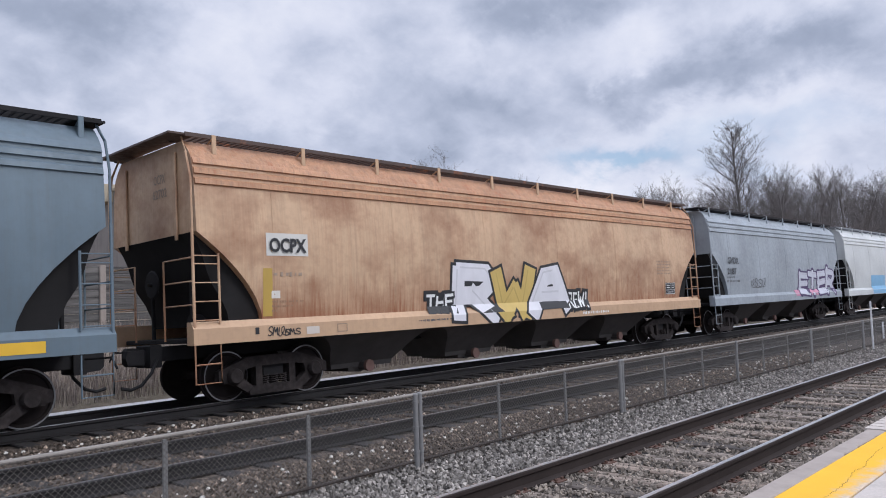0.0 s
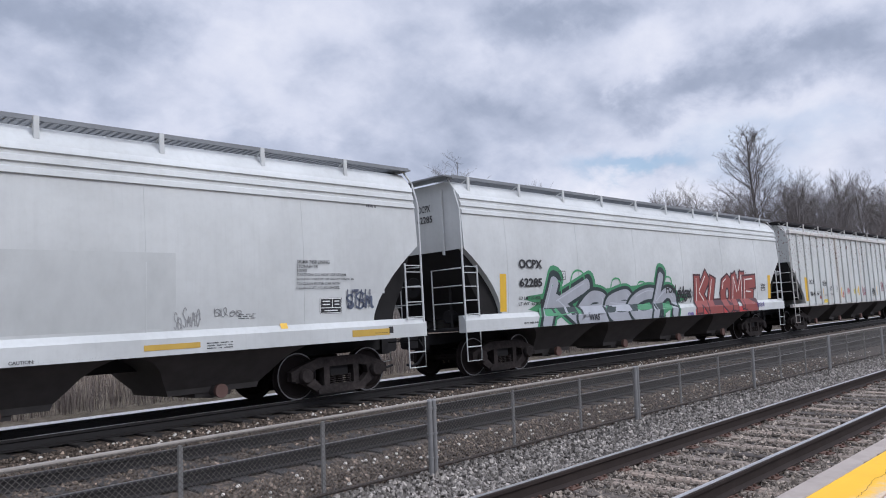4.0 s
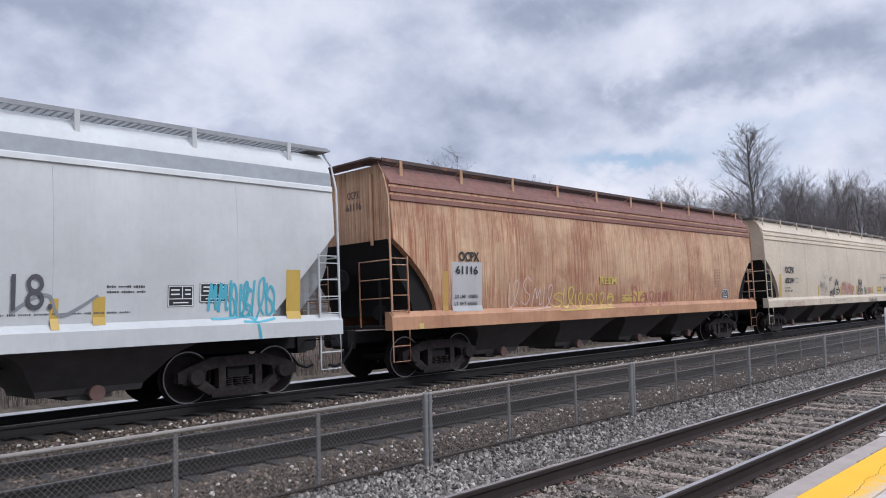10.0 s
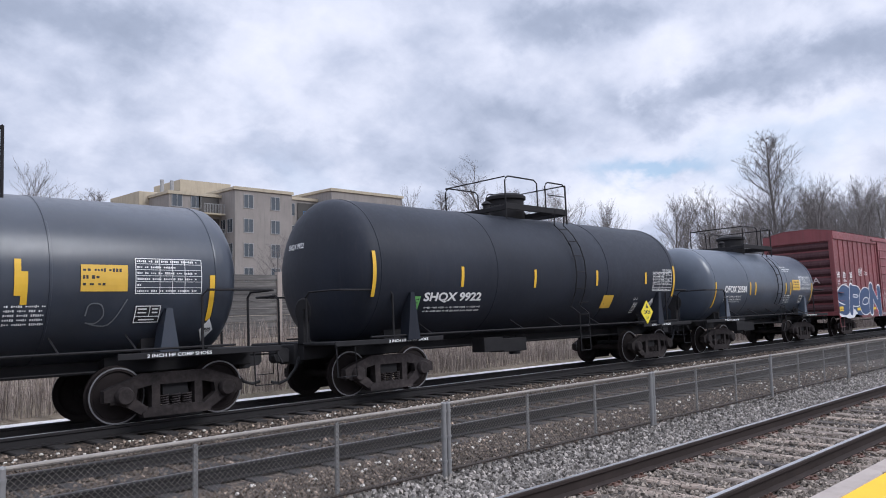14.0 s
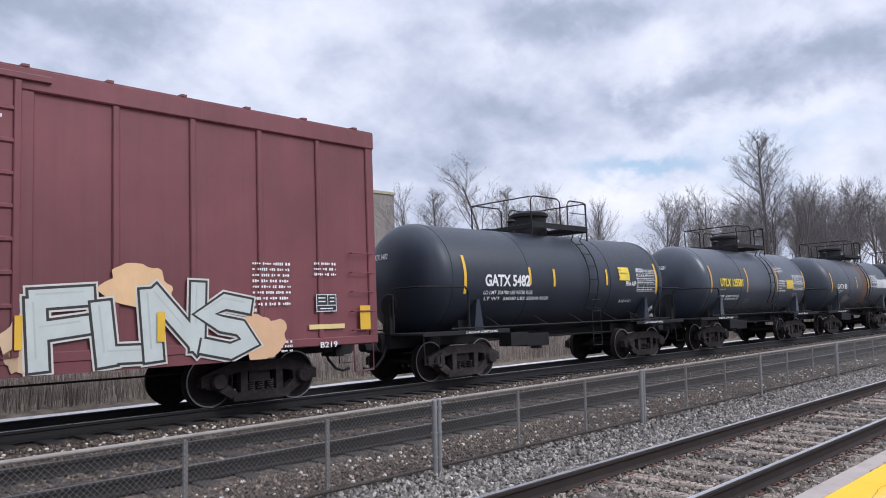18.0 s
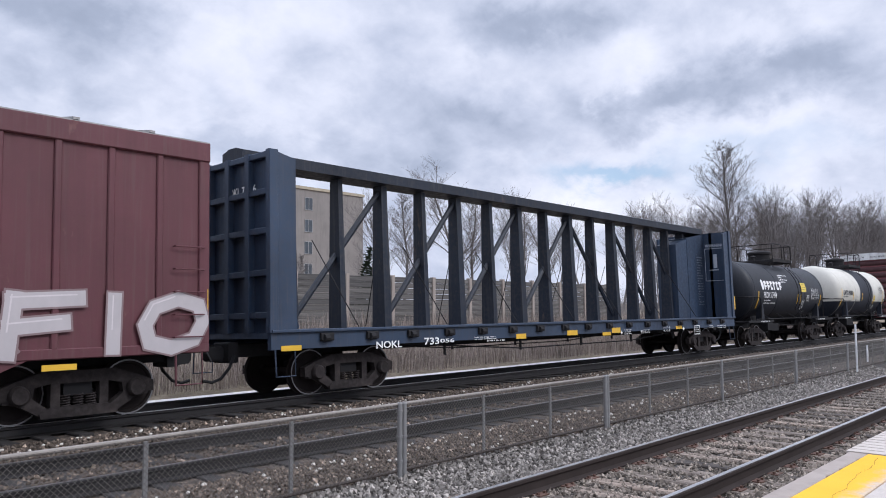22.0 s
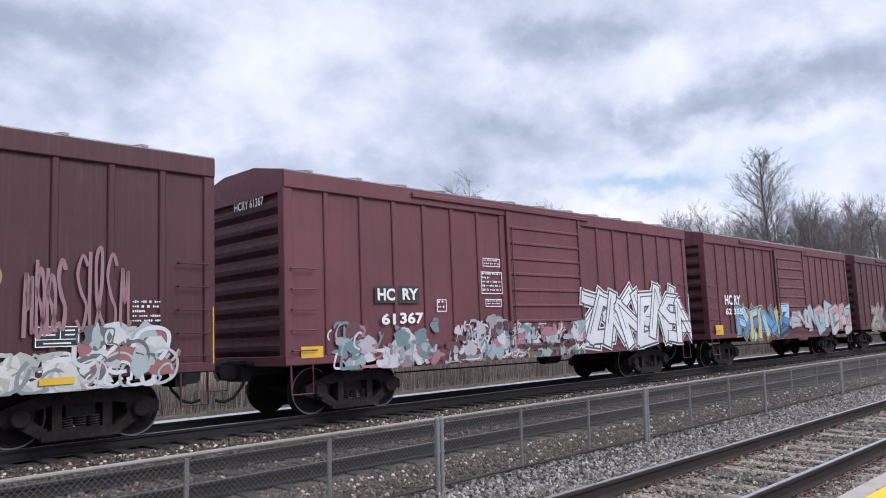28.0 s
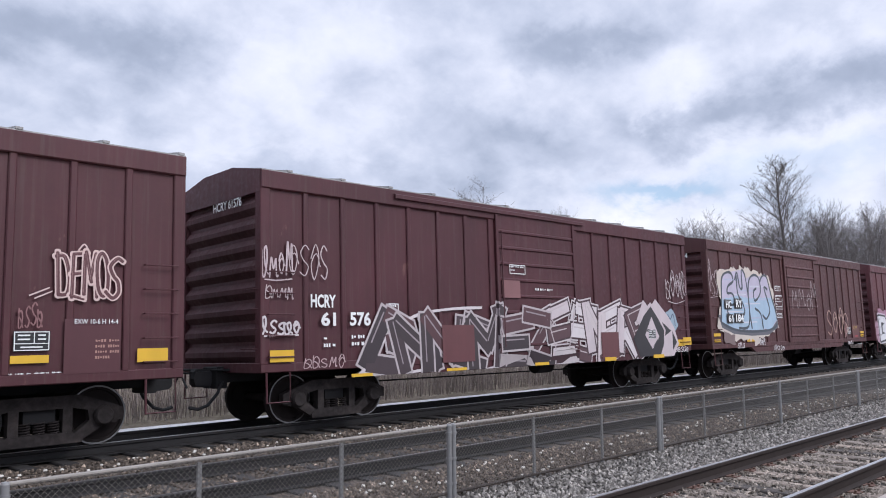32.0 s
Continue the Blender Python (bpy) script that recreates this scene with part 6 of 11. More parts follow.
def tank(label, front, rear, mat, R=1.35, zc=2.35, bands=None, belly=None, rail_m=None):
    car = rolling("tank_car", label, front, rear)
    L = front - rear
    rail_m = rail_m or M_DARK
    hl = L / 2 - 0.42
    SHELL[car.name] = (R, zc)
    prof = []
    for k in range(9):
        a = math.pi / 2 * k / 8
        prof.append((-hl + 0.62 - 0.62 * math.cos(a), max(0.02, R * math.sin(a))))
    body = prof + [(-p, r) for p, r in prof[::-1]]
    part("tank_shell", G().spin(body, "x", (0, 0, zc), 56), mat, car, "cylindrical steel tank with domed heads")
    for x0, x1, m in (bands or ()):
        part("painted_band", G().spin([(x0, R + 0.004), (x1, R + 0.004)], "x", (0, 0, zc), 56, False), m, car)
    if belly:
        v, f, n = [], [], 20
        for x, r in body:
            d = SPLIT / max(r, SPLIT + 0.001)
            a0 = math.asin(-d)
            for k in range(n + 1):
                a = a0 + (-math.pi - 2 * a0) * k / n
                v.append((x + math.copysign(0.004, x), (r + 0.004) * math.cos(a), zc + min((r + 0.004) * math.sin(a), -SPLIT * min(1.0, r / SPLIT))))
        for j in range(len(body) - 1):
            for k in range(n):
                q = j * (n + 1) + k
                f.append((q, q + n + 1, q + n + 2, q + 1))
        part("black_belly", G().add(v, f), belly, car, "black painted underside of the tank")
    for x in (-hl + 0.75, -hl * 0.35, hl * 0.35, hl - 0.75):
        sw = G().spin([(x - 0.02, R), (x - 0.015, R + 0.010), (x + 0.015, R + 0.010), (x + 0.02, R)], "x", (0, 0, zc), 56, False)
        part("weld_seam", sw, mat, car)
    # dome, platform and railings
    dm = part("manway", G().spin([(zc + R - 0.14, 0.50), (zc + R + 0.46, 0.49), (zc + R + 0.48, 0.55), (zc + R + 0.56, 0.55), (zc + R + 0.63, 0.42), (zc + R + 0.67, 0.05)], "z", (-0.05, 0, 0), 24), rail_m, car)
    part("vent_valve", G().spin([(zc + R - 0.1, 0.10), (zc + R + 0.28, 0.10), (zc + R + 0.32, 0.14), (zc + R + 0.40, 0.05)], "z", (-0.85, 0.0, 0), 12), rail_m, dm)
    part("eye_bolts", G().tube([(0.45, -0.05, zc + R + 0.12), (0.62, -0.05, zc + R + 0.2), (0.7, -0.05, zc + R + 0.12)], 0.05, 6), rail_m, dm)
    pz = zc + R + 0.13
    for k in range(6):
        y = -1.0 + k * 0.09
        for u in (-y, y):
            part("grating_bar", G().box(-1.3, 1.25, u - 0.012, u + 0.014, pz, pz + 0.035), rail_m, car)
    for x in (-1.3, 0.6, 1.2):
        part("platform_bearer", G().cbox(x, x + 0.07, -1.06, 1.06, pz - 0.12, pz - 0.002, 0.01), rail_m, car)
    for s in (-1, 1):
        part("platform_edge", G().cbox(-1.32, 1.27, *sorted((s * 1.045, s * 1.075)), pz - 0.10, pz + 0.05, 0.006), rail_m, car)
    rl = G()
    for s in (-1, 1):
        y = s * 1.05
        for x0, x1 in ((-1.3, 0.0), (0.35, 1.25)):
            rl.tube([(x0, y, pz), (x0, y, pz + 0.62), (x0 + 0.05, y, pz + 0.70), (x0 + 0.14, y, pz + 0.74), (x1 - 0.12, y, pz + 0.74), (x1, y, pz + 0.66), (x1, y, pz)], 0.020, 6)
        rl.tube([(1.25, y, pz - 0.35), (1.25, y, pz + 0.72)], 0.026, 6)
        rl.tube([(-1.3, y, pz - 0.35), (-1.3, y, pz + 0.3)], 0.022, 6)
    rl.tube([(-1.3, -1.05, pz + 0.72), (-1.3, 1.05, pz + 0.72)], 0.018, 5)
    rl.tube([(0.45, -1.05, pz + 0.40), (1.25, -1.05, pz + 0.40)], 0.014, 5)
    rl.tube([(1.25, -1.05, pz + 0.72), (1.25, 1.05, pz + 0.72)], 0.018, 5)
    part("safety_railing", rl, rail_m, car)
    # side ladder over the bulge
    for s in (-1, 1):
        la = G()
        for x in (0.70, 1.12):
            pts = [(x, s * 1.08, pz)]
            for k in range(7):
                a = math.radians(52 - k * 14)
                pts.append((x, s * (R + 0.09) * math.cos(a), zc + (R + 0.09) * math.sin(a)))
            pts += [(x, s * (R + 0.10), 1.5), (x, s * (R + 0.10), 0.52)]
            la.tube(pts, 0.017, 5)
        for k in range(5):
            a = math.radians(45 - k * 15)
            la.tube([(0.70, s * (R + 0.09) * math.cos(a), zc + (R + 0.09) * math.sin(a)), (1.12, s * (R + 0.09) * math.cos(a), zc + (R + 0.09) * math.sin(a))], 0.012, 5)
        rungs(la, 0.70, 1.12, s * (R + 0.10), (0.54, 0.85, 1.16, 1.47, 1.78), 0.012)
        part("side_ladder", la, rail_m, car)
        # long side handrail and its stays
        hr = G().tube([(-L / 2 + 0.9, s * 1.48, 1.18), (L / 2 - 0.9, s * 1.48, 1.18)], 0.022, 6)
        for x in (-L / 2 + 2.6, -1.4, 0.2, 1.9, L / 2 - 2.6):
            hr.tube([(x, s * 1.48, 1.18), (x, s * 1.05, 1.42)], 0.016, 4)
        part("side_handrail", hr, rail_m, car)
        # bracing gusset over each truck
        for e in (-1, 1):
            xx = e * (L / 2 - 2.0)
            part("saddle_brace", G().prism([(xx - 0.17, 1.08), (xx + 0.17, 1.08), (xx + 0.05, zc - 0.52), (xx - 0.05, zc - 0.52)], *sorted((s * (R - 0.28), s * (R - 0.02)))), belly or mat, car)
            part("sill_strip", G().cbox(*sorted((e * (L / 2 - 2.9), e * (L / 2 - 0.02))), *sorted((s * 1.46, s * 1.502)), 1.03, 1.13, 0.008), M_DARK, car)
            v, f, a0, a1, c0, c1 = glyphs("2 INCH HF COMP SHOES", 0.02)
            if s < 0:
                part("lettering", G().add([(e * (L / 2 - 1.9) - 0.55 + (p - a0) / (a1 - a0) * 1.1, -1.5045, 1.05 + (q - c0) / (c1 - c0) * 0.055) for p, q in v], f), spray(WHITE), car)
    for e in (-1, 1):
        xo, xi = e * L / 2, e * (L / 2 - 2.7)
        part("stub_sill", G().cbox(*sorted((xi, xo)), -0.45, 0.45, 0.78, 1.12, 0.02).cbox(*sorted((e * (L / 2 - 1.35), xo)), -1.50, 1.50, 1.06, 1.12), M_DARK, car)
        part("saddle", G().prism_x([(-0.95, 1.1), (0.95, 1.1), (0.92, 1.45), (0.6, 1.2), (-0.6, 1.2), (-0.92, 1.45)], *sorted((e * (L / 2 - 2.3), e * (L / 2 - 1.7)))), M_DARK, car)
        for s in (-1, 1):
            er = G()
            er.tube([(e * (L / 2 - 0.06), s * 0.5, 1.1), (e * (L / 2 - 0.06), s * 0.5, 2.02), (e * (L / 2 - 0.06), s * 0.6, 2.12), (e * (L / 2 - 0.06), s * 1.36, 2.12), (e * (L / 2 - 0.16), s * 1.46, 2.12), (e * (L / 2 - 1.40), s * 1.48, 2.12), (e * (L / 2 - 1.50), s * 1.48, 2.02), (e * (L / 2 - 1.50), s * 1.48, 1.1)], 0.023, 6)
            er.tube([(e * (L / 2 - 0.06), s * 1.45, 1.08), (e * (L / 2 - 0.06), s * 1.48, 0.45), (e * (L / 2 - 0.52), s * 1.48, 0.45), (e * (L / 2 - 0.52), s * 1.45, 1.08)], 0.016, 5)
            part("end_railing", er, rail_m, car)
    part("brake_wheel", G().spin([(-0.02, 0.25), (0.0, 0.28), (0.02, 0.25)], "x", (-L / 2 + 0.12, -0.3, 1.75), 18).cbox(-L / 2 + 0.04, -L / 2 + 0.2, -0.40, -0.20, 1.1, 1.8), M_DARK, car)
    part("bottom_outlet", G().spin([(0.5, 0.16), (0.75, 0.16), (0.78, 0.26), (1.05, 0.30)], "z", (0, 0, 0), 12).cbox(-1.5, -0.6, -0.9, -0.45, 0.62, 0.95), M_DARK, car)
    bt = G().tube([(-L / 2 + 2.9, -0.6, 0.85), (L / 2 - 2.9, -0.6, 0.85)], 0.02, 5)
    bt.cbox(-2.3, -1.6, -1.0, -0.6, 0.66, 1.0)
    part("brake_rig", bt, M_DARK, car)
    running_gear(car, L, 1.75)
    # no centre sill shows under the shell: the stub sills carry it

    def surf(x, z):
        d = min(0.98, abs(z - zc) / (R + 0.006))
        return (R + 0.006) * math.sqrt(1 - d * d)

    skin = Skin(surf, 0.10, hl - 0.30, zc - R * 0.9, zc + R * 0.9)
    skin.letter_lift = 0.012
    return car, skin, L


# -- centre-beam flatcar --
def centerbeam(label, front, rear, mat):
    car = rolling("centerbeam_flatcar", label, front, rear)
    L = front - rear
    hb = L / 2 - 0.05
    for s in (-1, 1):
        part("side_sill", G().prism([(-hb, 0.95), (hb, 0.95), (hb, 1.28), (-hb, 1.28)], *sorted((s * 1.33, s * 1.44))), mat, car)
        part("deck_lip", G().cbox(-hb, hb, *sorted((s * 1.30, s * 1.50)), 1.26, 1.32, 0.01), mat, car)
        for i in range(17):
            x = -hb + 1.3 + i * (2 * hb - 2.6) / 16
            wn = G().spin([(-0.10, 0.02), (-0.10, 0.075), (0.02, 0.075), (0.02, 0.02)][::1], "x", (x, s * 1.50, 1.14), 8)
            wn.cbox(x - 0.16, x + 0.16, *sorted((s * 1.43, s * 1.50)), 1.08, 1.24, 0.02)
            part("winch", wn, M_DARK, car)
        tr = G().tube([(-hb + 3.4, s * 1.2, 0.95), (-3.0, s * 1.2, 0.66), (3.0, s * 1.2, 0.66), (hb - 3.4, s * 1.2, 0.95)], 0.018, 5)
        for x in (-6.0, -3.0, 0.0, 3.0, 6.0):
            tr.cbox(x - 0.03, x + 0.03, *sorted((s * 1.17, s * 1.23)), 0.62, 0.98)
        part("truss_rod", tr, M_DARK, car)
    part("deck", G().cbox(-hb, hb, -1.32, 1.32, 1.16, 1.27, 0.01), mat, car)
    # end bulkheads of framed panels, with deep side panels that taper inwards
    for e in (-1, 1):
        x = e * (hb - 0.10)
        part("bulkhead", G().box(*sorted((x, x - e * 0.06)), -1.40, 1.40, 1.27, 4.72), mat, car)
        for y in (-1.40, -0.70, 0.0, 0.70, 1.40):
            part("bulkhead_post", G().cbox(*sorted((x - e * 0.06, x + e * 0.14)), y - 0.07, y + 0.07, 1.27, 4.74, 0.01), mat, car)
        for z in (1.6, 2.4, 3.2, 3.95, 4.66):
            part("bulkhead_rib", G().cbox(*sorted((x - e * 0.03, x + e * 0.12)), -1.40, 1.40, z - 0.06, z + 0.06), mat, car)
        for s in (-1, 1):
            ya, yb = sorted((s * 1.35, s * 1.42))
            for p0, p1, za, zb in ((0.05, 0.50, 4.72, 4.62),):
                part("gusset", G().prism([(x - e * p0, 1.30), (x - e * p1, 1.30), (x - e * p1, zb), (x - e * p0, za)][::-e], ya, yb), mat, car, "side post of the bulkhead")
        for p0, p1, za, zb in ((0.06, 1.60, 4.70, 4.45), (1.64, 2.60, 4.40, 4.15)) if e > 0 else ():
            part("truss_panel", G().prism([(x - e * p0, 1.30), (x - e * p1, 1.30), (x - e * p1, zb), (x - e * p0, za)][::-e], -0.40, 0.40), mat, car, "solid panel of the centre truss")
        for s in (-1, 1):
            st = G()
            st.tube([(e * (hb - 0.1), s * 1.42, 1.0), (e * (hb - 0.1), s * 1.46, 0.45), (e * (hb - 0.55), s * 1.46, 0.45), (e * (hb - 0.55), s * 1.42, 1.0)], 0.018, 5)
            part("step", st, mat, car)
    # warning board on the inner face of the leading bulkhead
    bd, xf = G(), hb - 0.165
    for y0, y1, z0, z1 in ((-1.30, -0.45, 4.08, 4.10), (-1.30, -0.45, 2.78, 2.80), (-1.30, -1.28, 2.78, 4.10), (-0.47, -0.45, 2.78, 4.10), (-0.95, -0.80, 3.30, 3.85), (-1.0, -0.62, 3.20, 3.24)):
        bd.box(xf - 0.004, xf, y0, y1, z0, z1)
    part("warning_board", bd, spray((0.45, 0.48, 0.52)), car, "white warning diagram on the bulkhead")
    v, f, a0, a1, c0, c1 = glyphs("WARNING", 0.01)
    part("lettering", G().add([(xf - 0.004, -0.48 - (p - a0) / (a1 - a0) * 0.78, 4.14 + (q - c0) / (c1 - c0) * 0.14) for p, q in v], f), spray((0.45, 0.48, 0.52)), car)
    part("end_strut", G().tube([(-hb + 0.2, -0.9, 3.7), (-hb + 1.4, -0.36, 1.35)], 0.07, 6), mat, car)
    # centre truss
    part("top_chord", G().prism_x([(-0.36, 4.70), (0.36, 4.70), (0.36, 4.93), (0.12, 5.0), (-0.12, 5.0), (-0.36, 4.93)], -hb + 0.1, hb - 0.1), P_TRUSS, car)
    n = 14
    xs = [-hb + 1.45 + i * (2 * hb - 2.9) / n for i in range(n + 1)]
    for i, x in enumerate(xs):
        wide = 0.115 if i % 2 == 0 else 0.08
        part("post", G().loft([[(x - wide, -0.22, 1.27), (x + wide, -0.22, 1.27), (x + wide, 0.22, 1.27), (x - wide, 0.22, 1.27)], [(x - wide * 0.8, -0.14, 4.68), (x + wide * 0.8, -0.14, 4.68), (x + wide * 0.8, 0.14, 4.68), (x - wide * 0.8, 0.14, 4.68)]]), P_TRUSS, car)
    for i in range(0, n, 2):
        a, b = (xs[i], xs[i + 2]) if i >= n / 2 else (xs[i + 2], xs[i])
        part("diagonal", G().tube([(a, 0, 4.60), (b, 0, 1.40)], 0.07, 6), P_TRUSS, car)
        for s in (-1, 1):
            part("tie_down_cable", G().tube([(xs[i] + 0.3, s * 0.45, 3.2), (xs[i] + 0.75, s * 1.40, 1.34)], 0.012, 4), M_DARK, car)
    running_gear(car, L, 2.3)
    return car, Skin(lambda x, z: 1.442 if z < 1.3 else (1.422 if abs(x) > hb - 0.25 else 0.405), 0), L


# ---- the cars, from the first to the last ----
DGREY = (0.10, 0.10, 0.105)


def P_WHITE(i):
    return paint("white_hopper_paint", (0.55, 0.562, 0.55), streak=0.07, dirt=0.12, seed=i, fade=1.1) if i == 0 else paint("white_hopper_paint_" + "abcdefghijklmn"[i], (0.55, 0.562, 0.55), streak=0.07, dirt=0.12, seed=i, fade=1.1)


P_GREY = paint("grey_hopper_paint", (0.29, 0.32, 0.345), streak=0.2, seed=2)
P_TAN = paint("tan_rusty_hopper_paint", (0.57, 0.385, 0.24), 0.0, (0.27, 0.10, 0.045), 0.2, 0.35, seed=3, fade=1.12, runs=0.22, low=1.0, patchy=0.62)
P_TANSILL = paint("tan_side_sill", (0.55, 0.36, 0.22), 0.0, (0.27, 0.10, 0.045), 0.12, 0.3, seed=3.2, fade=1.05)
P_TANW = paint("tan_roof_walk", (0.085, 0.060, 0.052), 0.3, seed=3.5, spec=0.2)
P_SLATE = paint("slate_blue_hopper_paint", (0.118, 0.160, 0.190), streak=0.16, dirt=0.2, seed=4, fade=1.15)
P_SLATE2 = paint("dark_slate_hopper_paint", (0.135, 0.19, 0.255), streak=0.2, seed=8, fade=1.15)
P_RIBBED = paint("ribbed_white_hopper_paint", (0.56, 0.575, 0.555), 0.0, (0.26, 0.10, 0.05), 0.10, 0.2, seed=5, fade=1.08, chips=1.0)
P_RIBTRIM = paint("ribbed_hopper_trim", (0.52, 0.50, 0.47), 0.4, (0.14, 0.05, 0.04), 0.4, seed=5.5)
P_CREAM = paint("cream_hopper_paint", (0.58, 0.495, 0.38), 0.06, streak=0.09, seed=10, fade=1.1)
P_CREAMW = paint("weathered_roof_walk", (0.13, 0.12, 0.11), 0.1, seed=10.5)
P_RUST = paint("rust_streaked_hopper_paint", (0.62, 0.42, 0.255), 0.40, (0.25, 0.082, 0.040), 0.45, 0.3, seed=11, fade=1.12, runs=1.0, low=0.7, patchy=0.45)
P_RUSTSILL = paint("rusty_orange_side_sill", (0.54, 0.29, 0.16), 0.12, (0.25, 0.082, 0.040), 0.2, 0.3, seed=11.2, fade=1.1, patchy=0.4)
P_RUSTROOF = paint("rust_brown_roof", (0.19, 0.088, 0.062), 0.5, (0.15, 0.05, 0.04), 0.8, 0.4, seed=11.3, runs=0.8)
P_TANROOF = paint("rusty_tan_roof", (0.46, 0.25, 0.135), 0.40, (0.24, 0.09, 0.04), 0.6, 0.4, seed=3.3, runs=0.5)
P_RUSTW = paint("rusty_roof_walk", (0.07, 0.045, 0.04), 0.4, seed=11.5)
P_BAND = plain("grey_roof_band", (0.30, 0.32, 0.34), 0.5)
P_SLOPEG = paint("dirty_white_slope_sheet", (0.22, 0.225, 0.225), streak=0.5, dirt=0.8, seed=12.5)
P_WALKG = plain("grey_roof_walk", (0.30, 0.31, 0.32), 0.6)
P_RED = paint("faded_red_box_paint", (0.182, 0.048, 0.052), 0.12, (0.13, 0.04, 0.035), 0.35, seed=13)
P_MAROON = paint("maroon_box_paint", (0.155, 0.045, 0.051), 0.0, streak=0.2, dirt=0.2, seed=14)
P_ENDW = paint("scuffed_white_end_band", (0.55, 0.56, 0.56), 0.1, streak=0.4, seed=14.5)
P_BLACK = [paint("black_tank_paint_" + n, c, streak=0.08, dirt=0.07, rough=r, seed=i, fade=1.35, mottle=0.06, spec=sp) for i, (n, c, r, sp) in enumerate((("grey", (0.056, 0.069, 0.090), 0.32, 0.6), ("jet", (0.017, 0.020, 0.028), 0.55, 0.2), ("soot", (0.030, 0.036, 0.048), 0.33, 0.5), ("coal", (0.009, 0.011, 0.016), 0.5, 0.28), ("iron", (0.036, 0.042, 0.054), 0.45, 0.45), ("slate", (0.034, 0.041, 0.055), 0.33, 0.5), ("ink", (0.016, 0.021, 0.031), 0.45, 0.4)))]
P_RUSTBAND = plain("rust_stained_band", (0.12, 0.065, 0.04), 0.7)
P_WTANK = paint("cream_white_tank_paint", (0.56, 0.54, 0.475), streak=0.1, dirt=0.12, seed=15, fade=1.05)
P_NAVY = paint("navy_flatcar_paint", (0.022, 0.038, 0.068), 0.0, streak=0.25, dirt=0.3, seed=16, fade=1.4)
P_TRUSS = paint("dark_navy_truss_paint", (0.014, 0.019, 0.029), 0.15, (0.05, 0.035, 0.03), streak=0.3, dirt=0.4, seed=16.5, fade=1.3, spec=0.25)
OX = ((0.1003, 0.0296, 0.0363), (0.0746, 0.0197, 0.0259), (0.0706, 0.0187, 0.0244), (0.0754, 0.0204, 0.0252), (0.1147, 0.0333, 0.0424), (0.1259, 0.0379, 0.048), (0.0682, 0.0187, 0.0245), (0.1003, 0.0303, 0.0363), (0.078, 0.0279, 0.0286), (0.0648, 0.0167, 0.022), (0.0722, 0.0197, 0.0244))
P_OX = [paint("oxide_box_paint_" + "abcdefghijk"[i], c, 0.06, (0.10, 0.045, 0.04), 0.28, 0.28, 0.55, 17 + i, 1.2) for i, c in enumerate(OX)]


def end_band(car, L, z, col):
    """Two words side by side on the white band at the top of a high car's end."""
    for s, y, w in (("EXCESS HEIGHT CAR", 1.25, 1.25), ("NOKL 603181", -0.35, 0.9)):
        v, f, x0, x1, y0, y1 = glyphs(s, 0.01)
        pts = [(-L / 2 + 0.036, y - (p - x0) / (x1 - x0) * w, z + (q - y0) / (y1 - y0) * 0.10) for p, q in v]
        part("end_lettering", G().add(pts, f), spray(col), car)


def end_tag(car, L, s, z, h, w, col):
    """A sprayed word on a car's rear end."""
    v, f, x0, x1, y0, y1 = glyphs(s, 0.0)
    pts = [(-L / 2 + 0.055, w / 2 - (p - x0) / (x1 - x0) * w, z + (q - y0) / (y1 - y0) * h) for p, q in v]
    part("graffiti_tag", G().add(pts, f), spray(col), car)


def end_text(car, L, a, b, col):
    """Lettering high on a car's rear end."""
    for s, z, h in ((a, 3.98, 0.17), (b, 3.72, 0.17)):
        if not s:
            continue
        v, f, x0, x1, y0, y1 = glyphs(s, 0.015)
        w = min(2.2, h * 0.62 * len(s))
        g = G()
        box = car.name.startswith("boxcar")
        x = -L / 2 + (0.125 - 0.012 if not box else 0.050)
        if car.name.startswith("tank"):
            R, zc = SHELL[car.name]
            pts = []
            for p, q in v:
                y, zz = 0.75 - (p - x0) / (x1 - x0) * w * 0.7, zc + 0.5 + (q - y0) / (y1 - y0) * h * 0.8
                r2 = min(0.97, (y * y + (zz - zc) ** 2) / R ** 2)
                pts.append((-L / 2 + 1.025 - 0.62 * math.sqrt(1 - r2), y, zz))
            part("end_lettering", g.add(pts, f), spray(col), car)
            continue
        g.add([(x - 0.006, w / 2 - 0.35 - (p - x0) / (x1 - x0) * w, z + (0.05 if box else 0) + (q - y0) / (y1 - y0) * h) for p, q in v], f)
        part("end_lettering", g, spray(col), car)


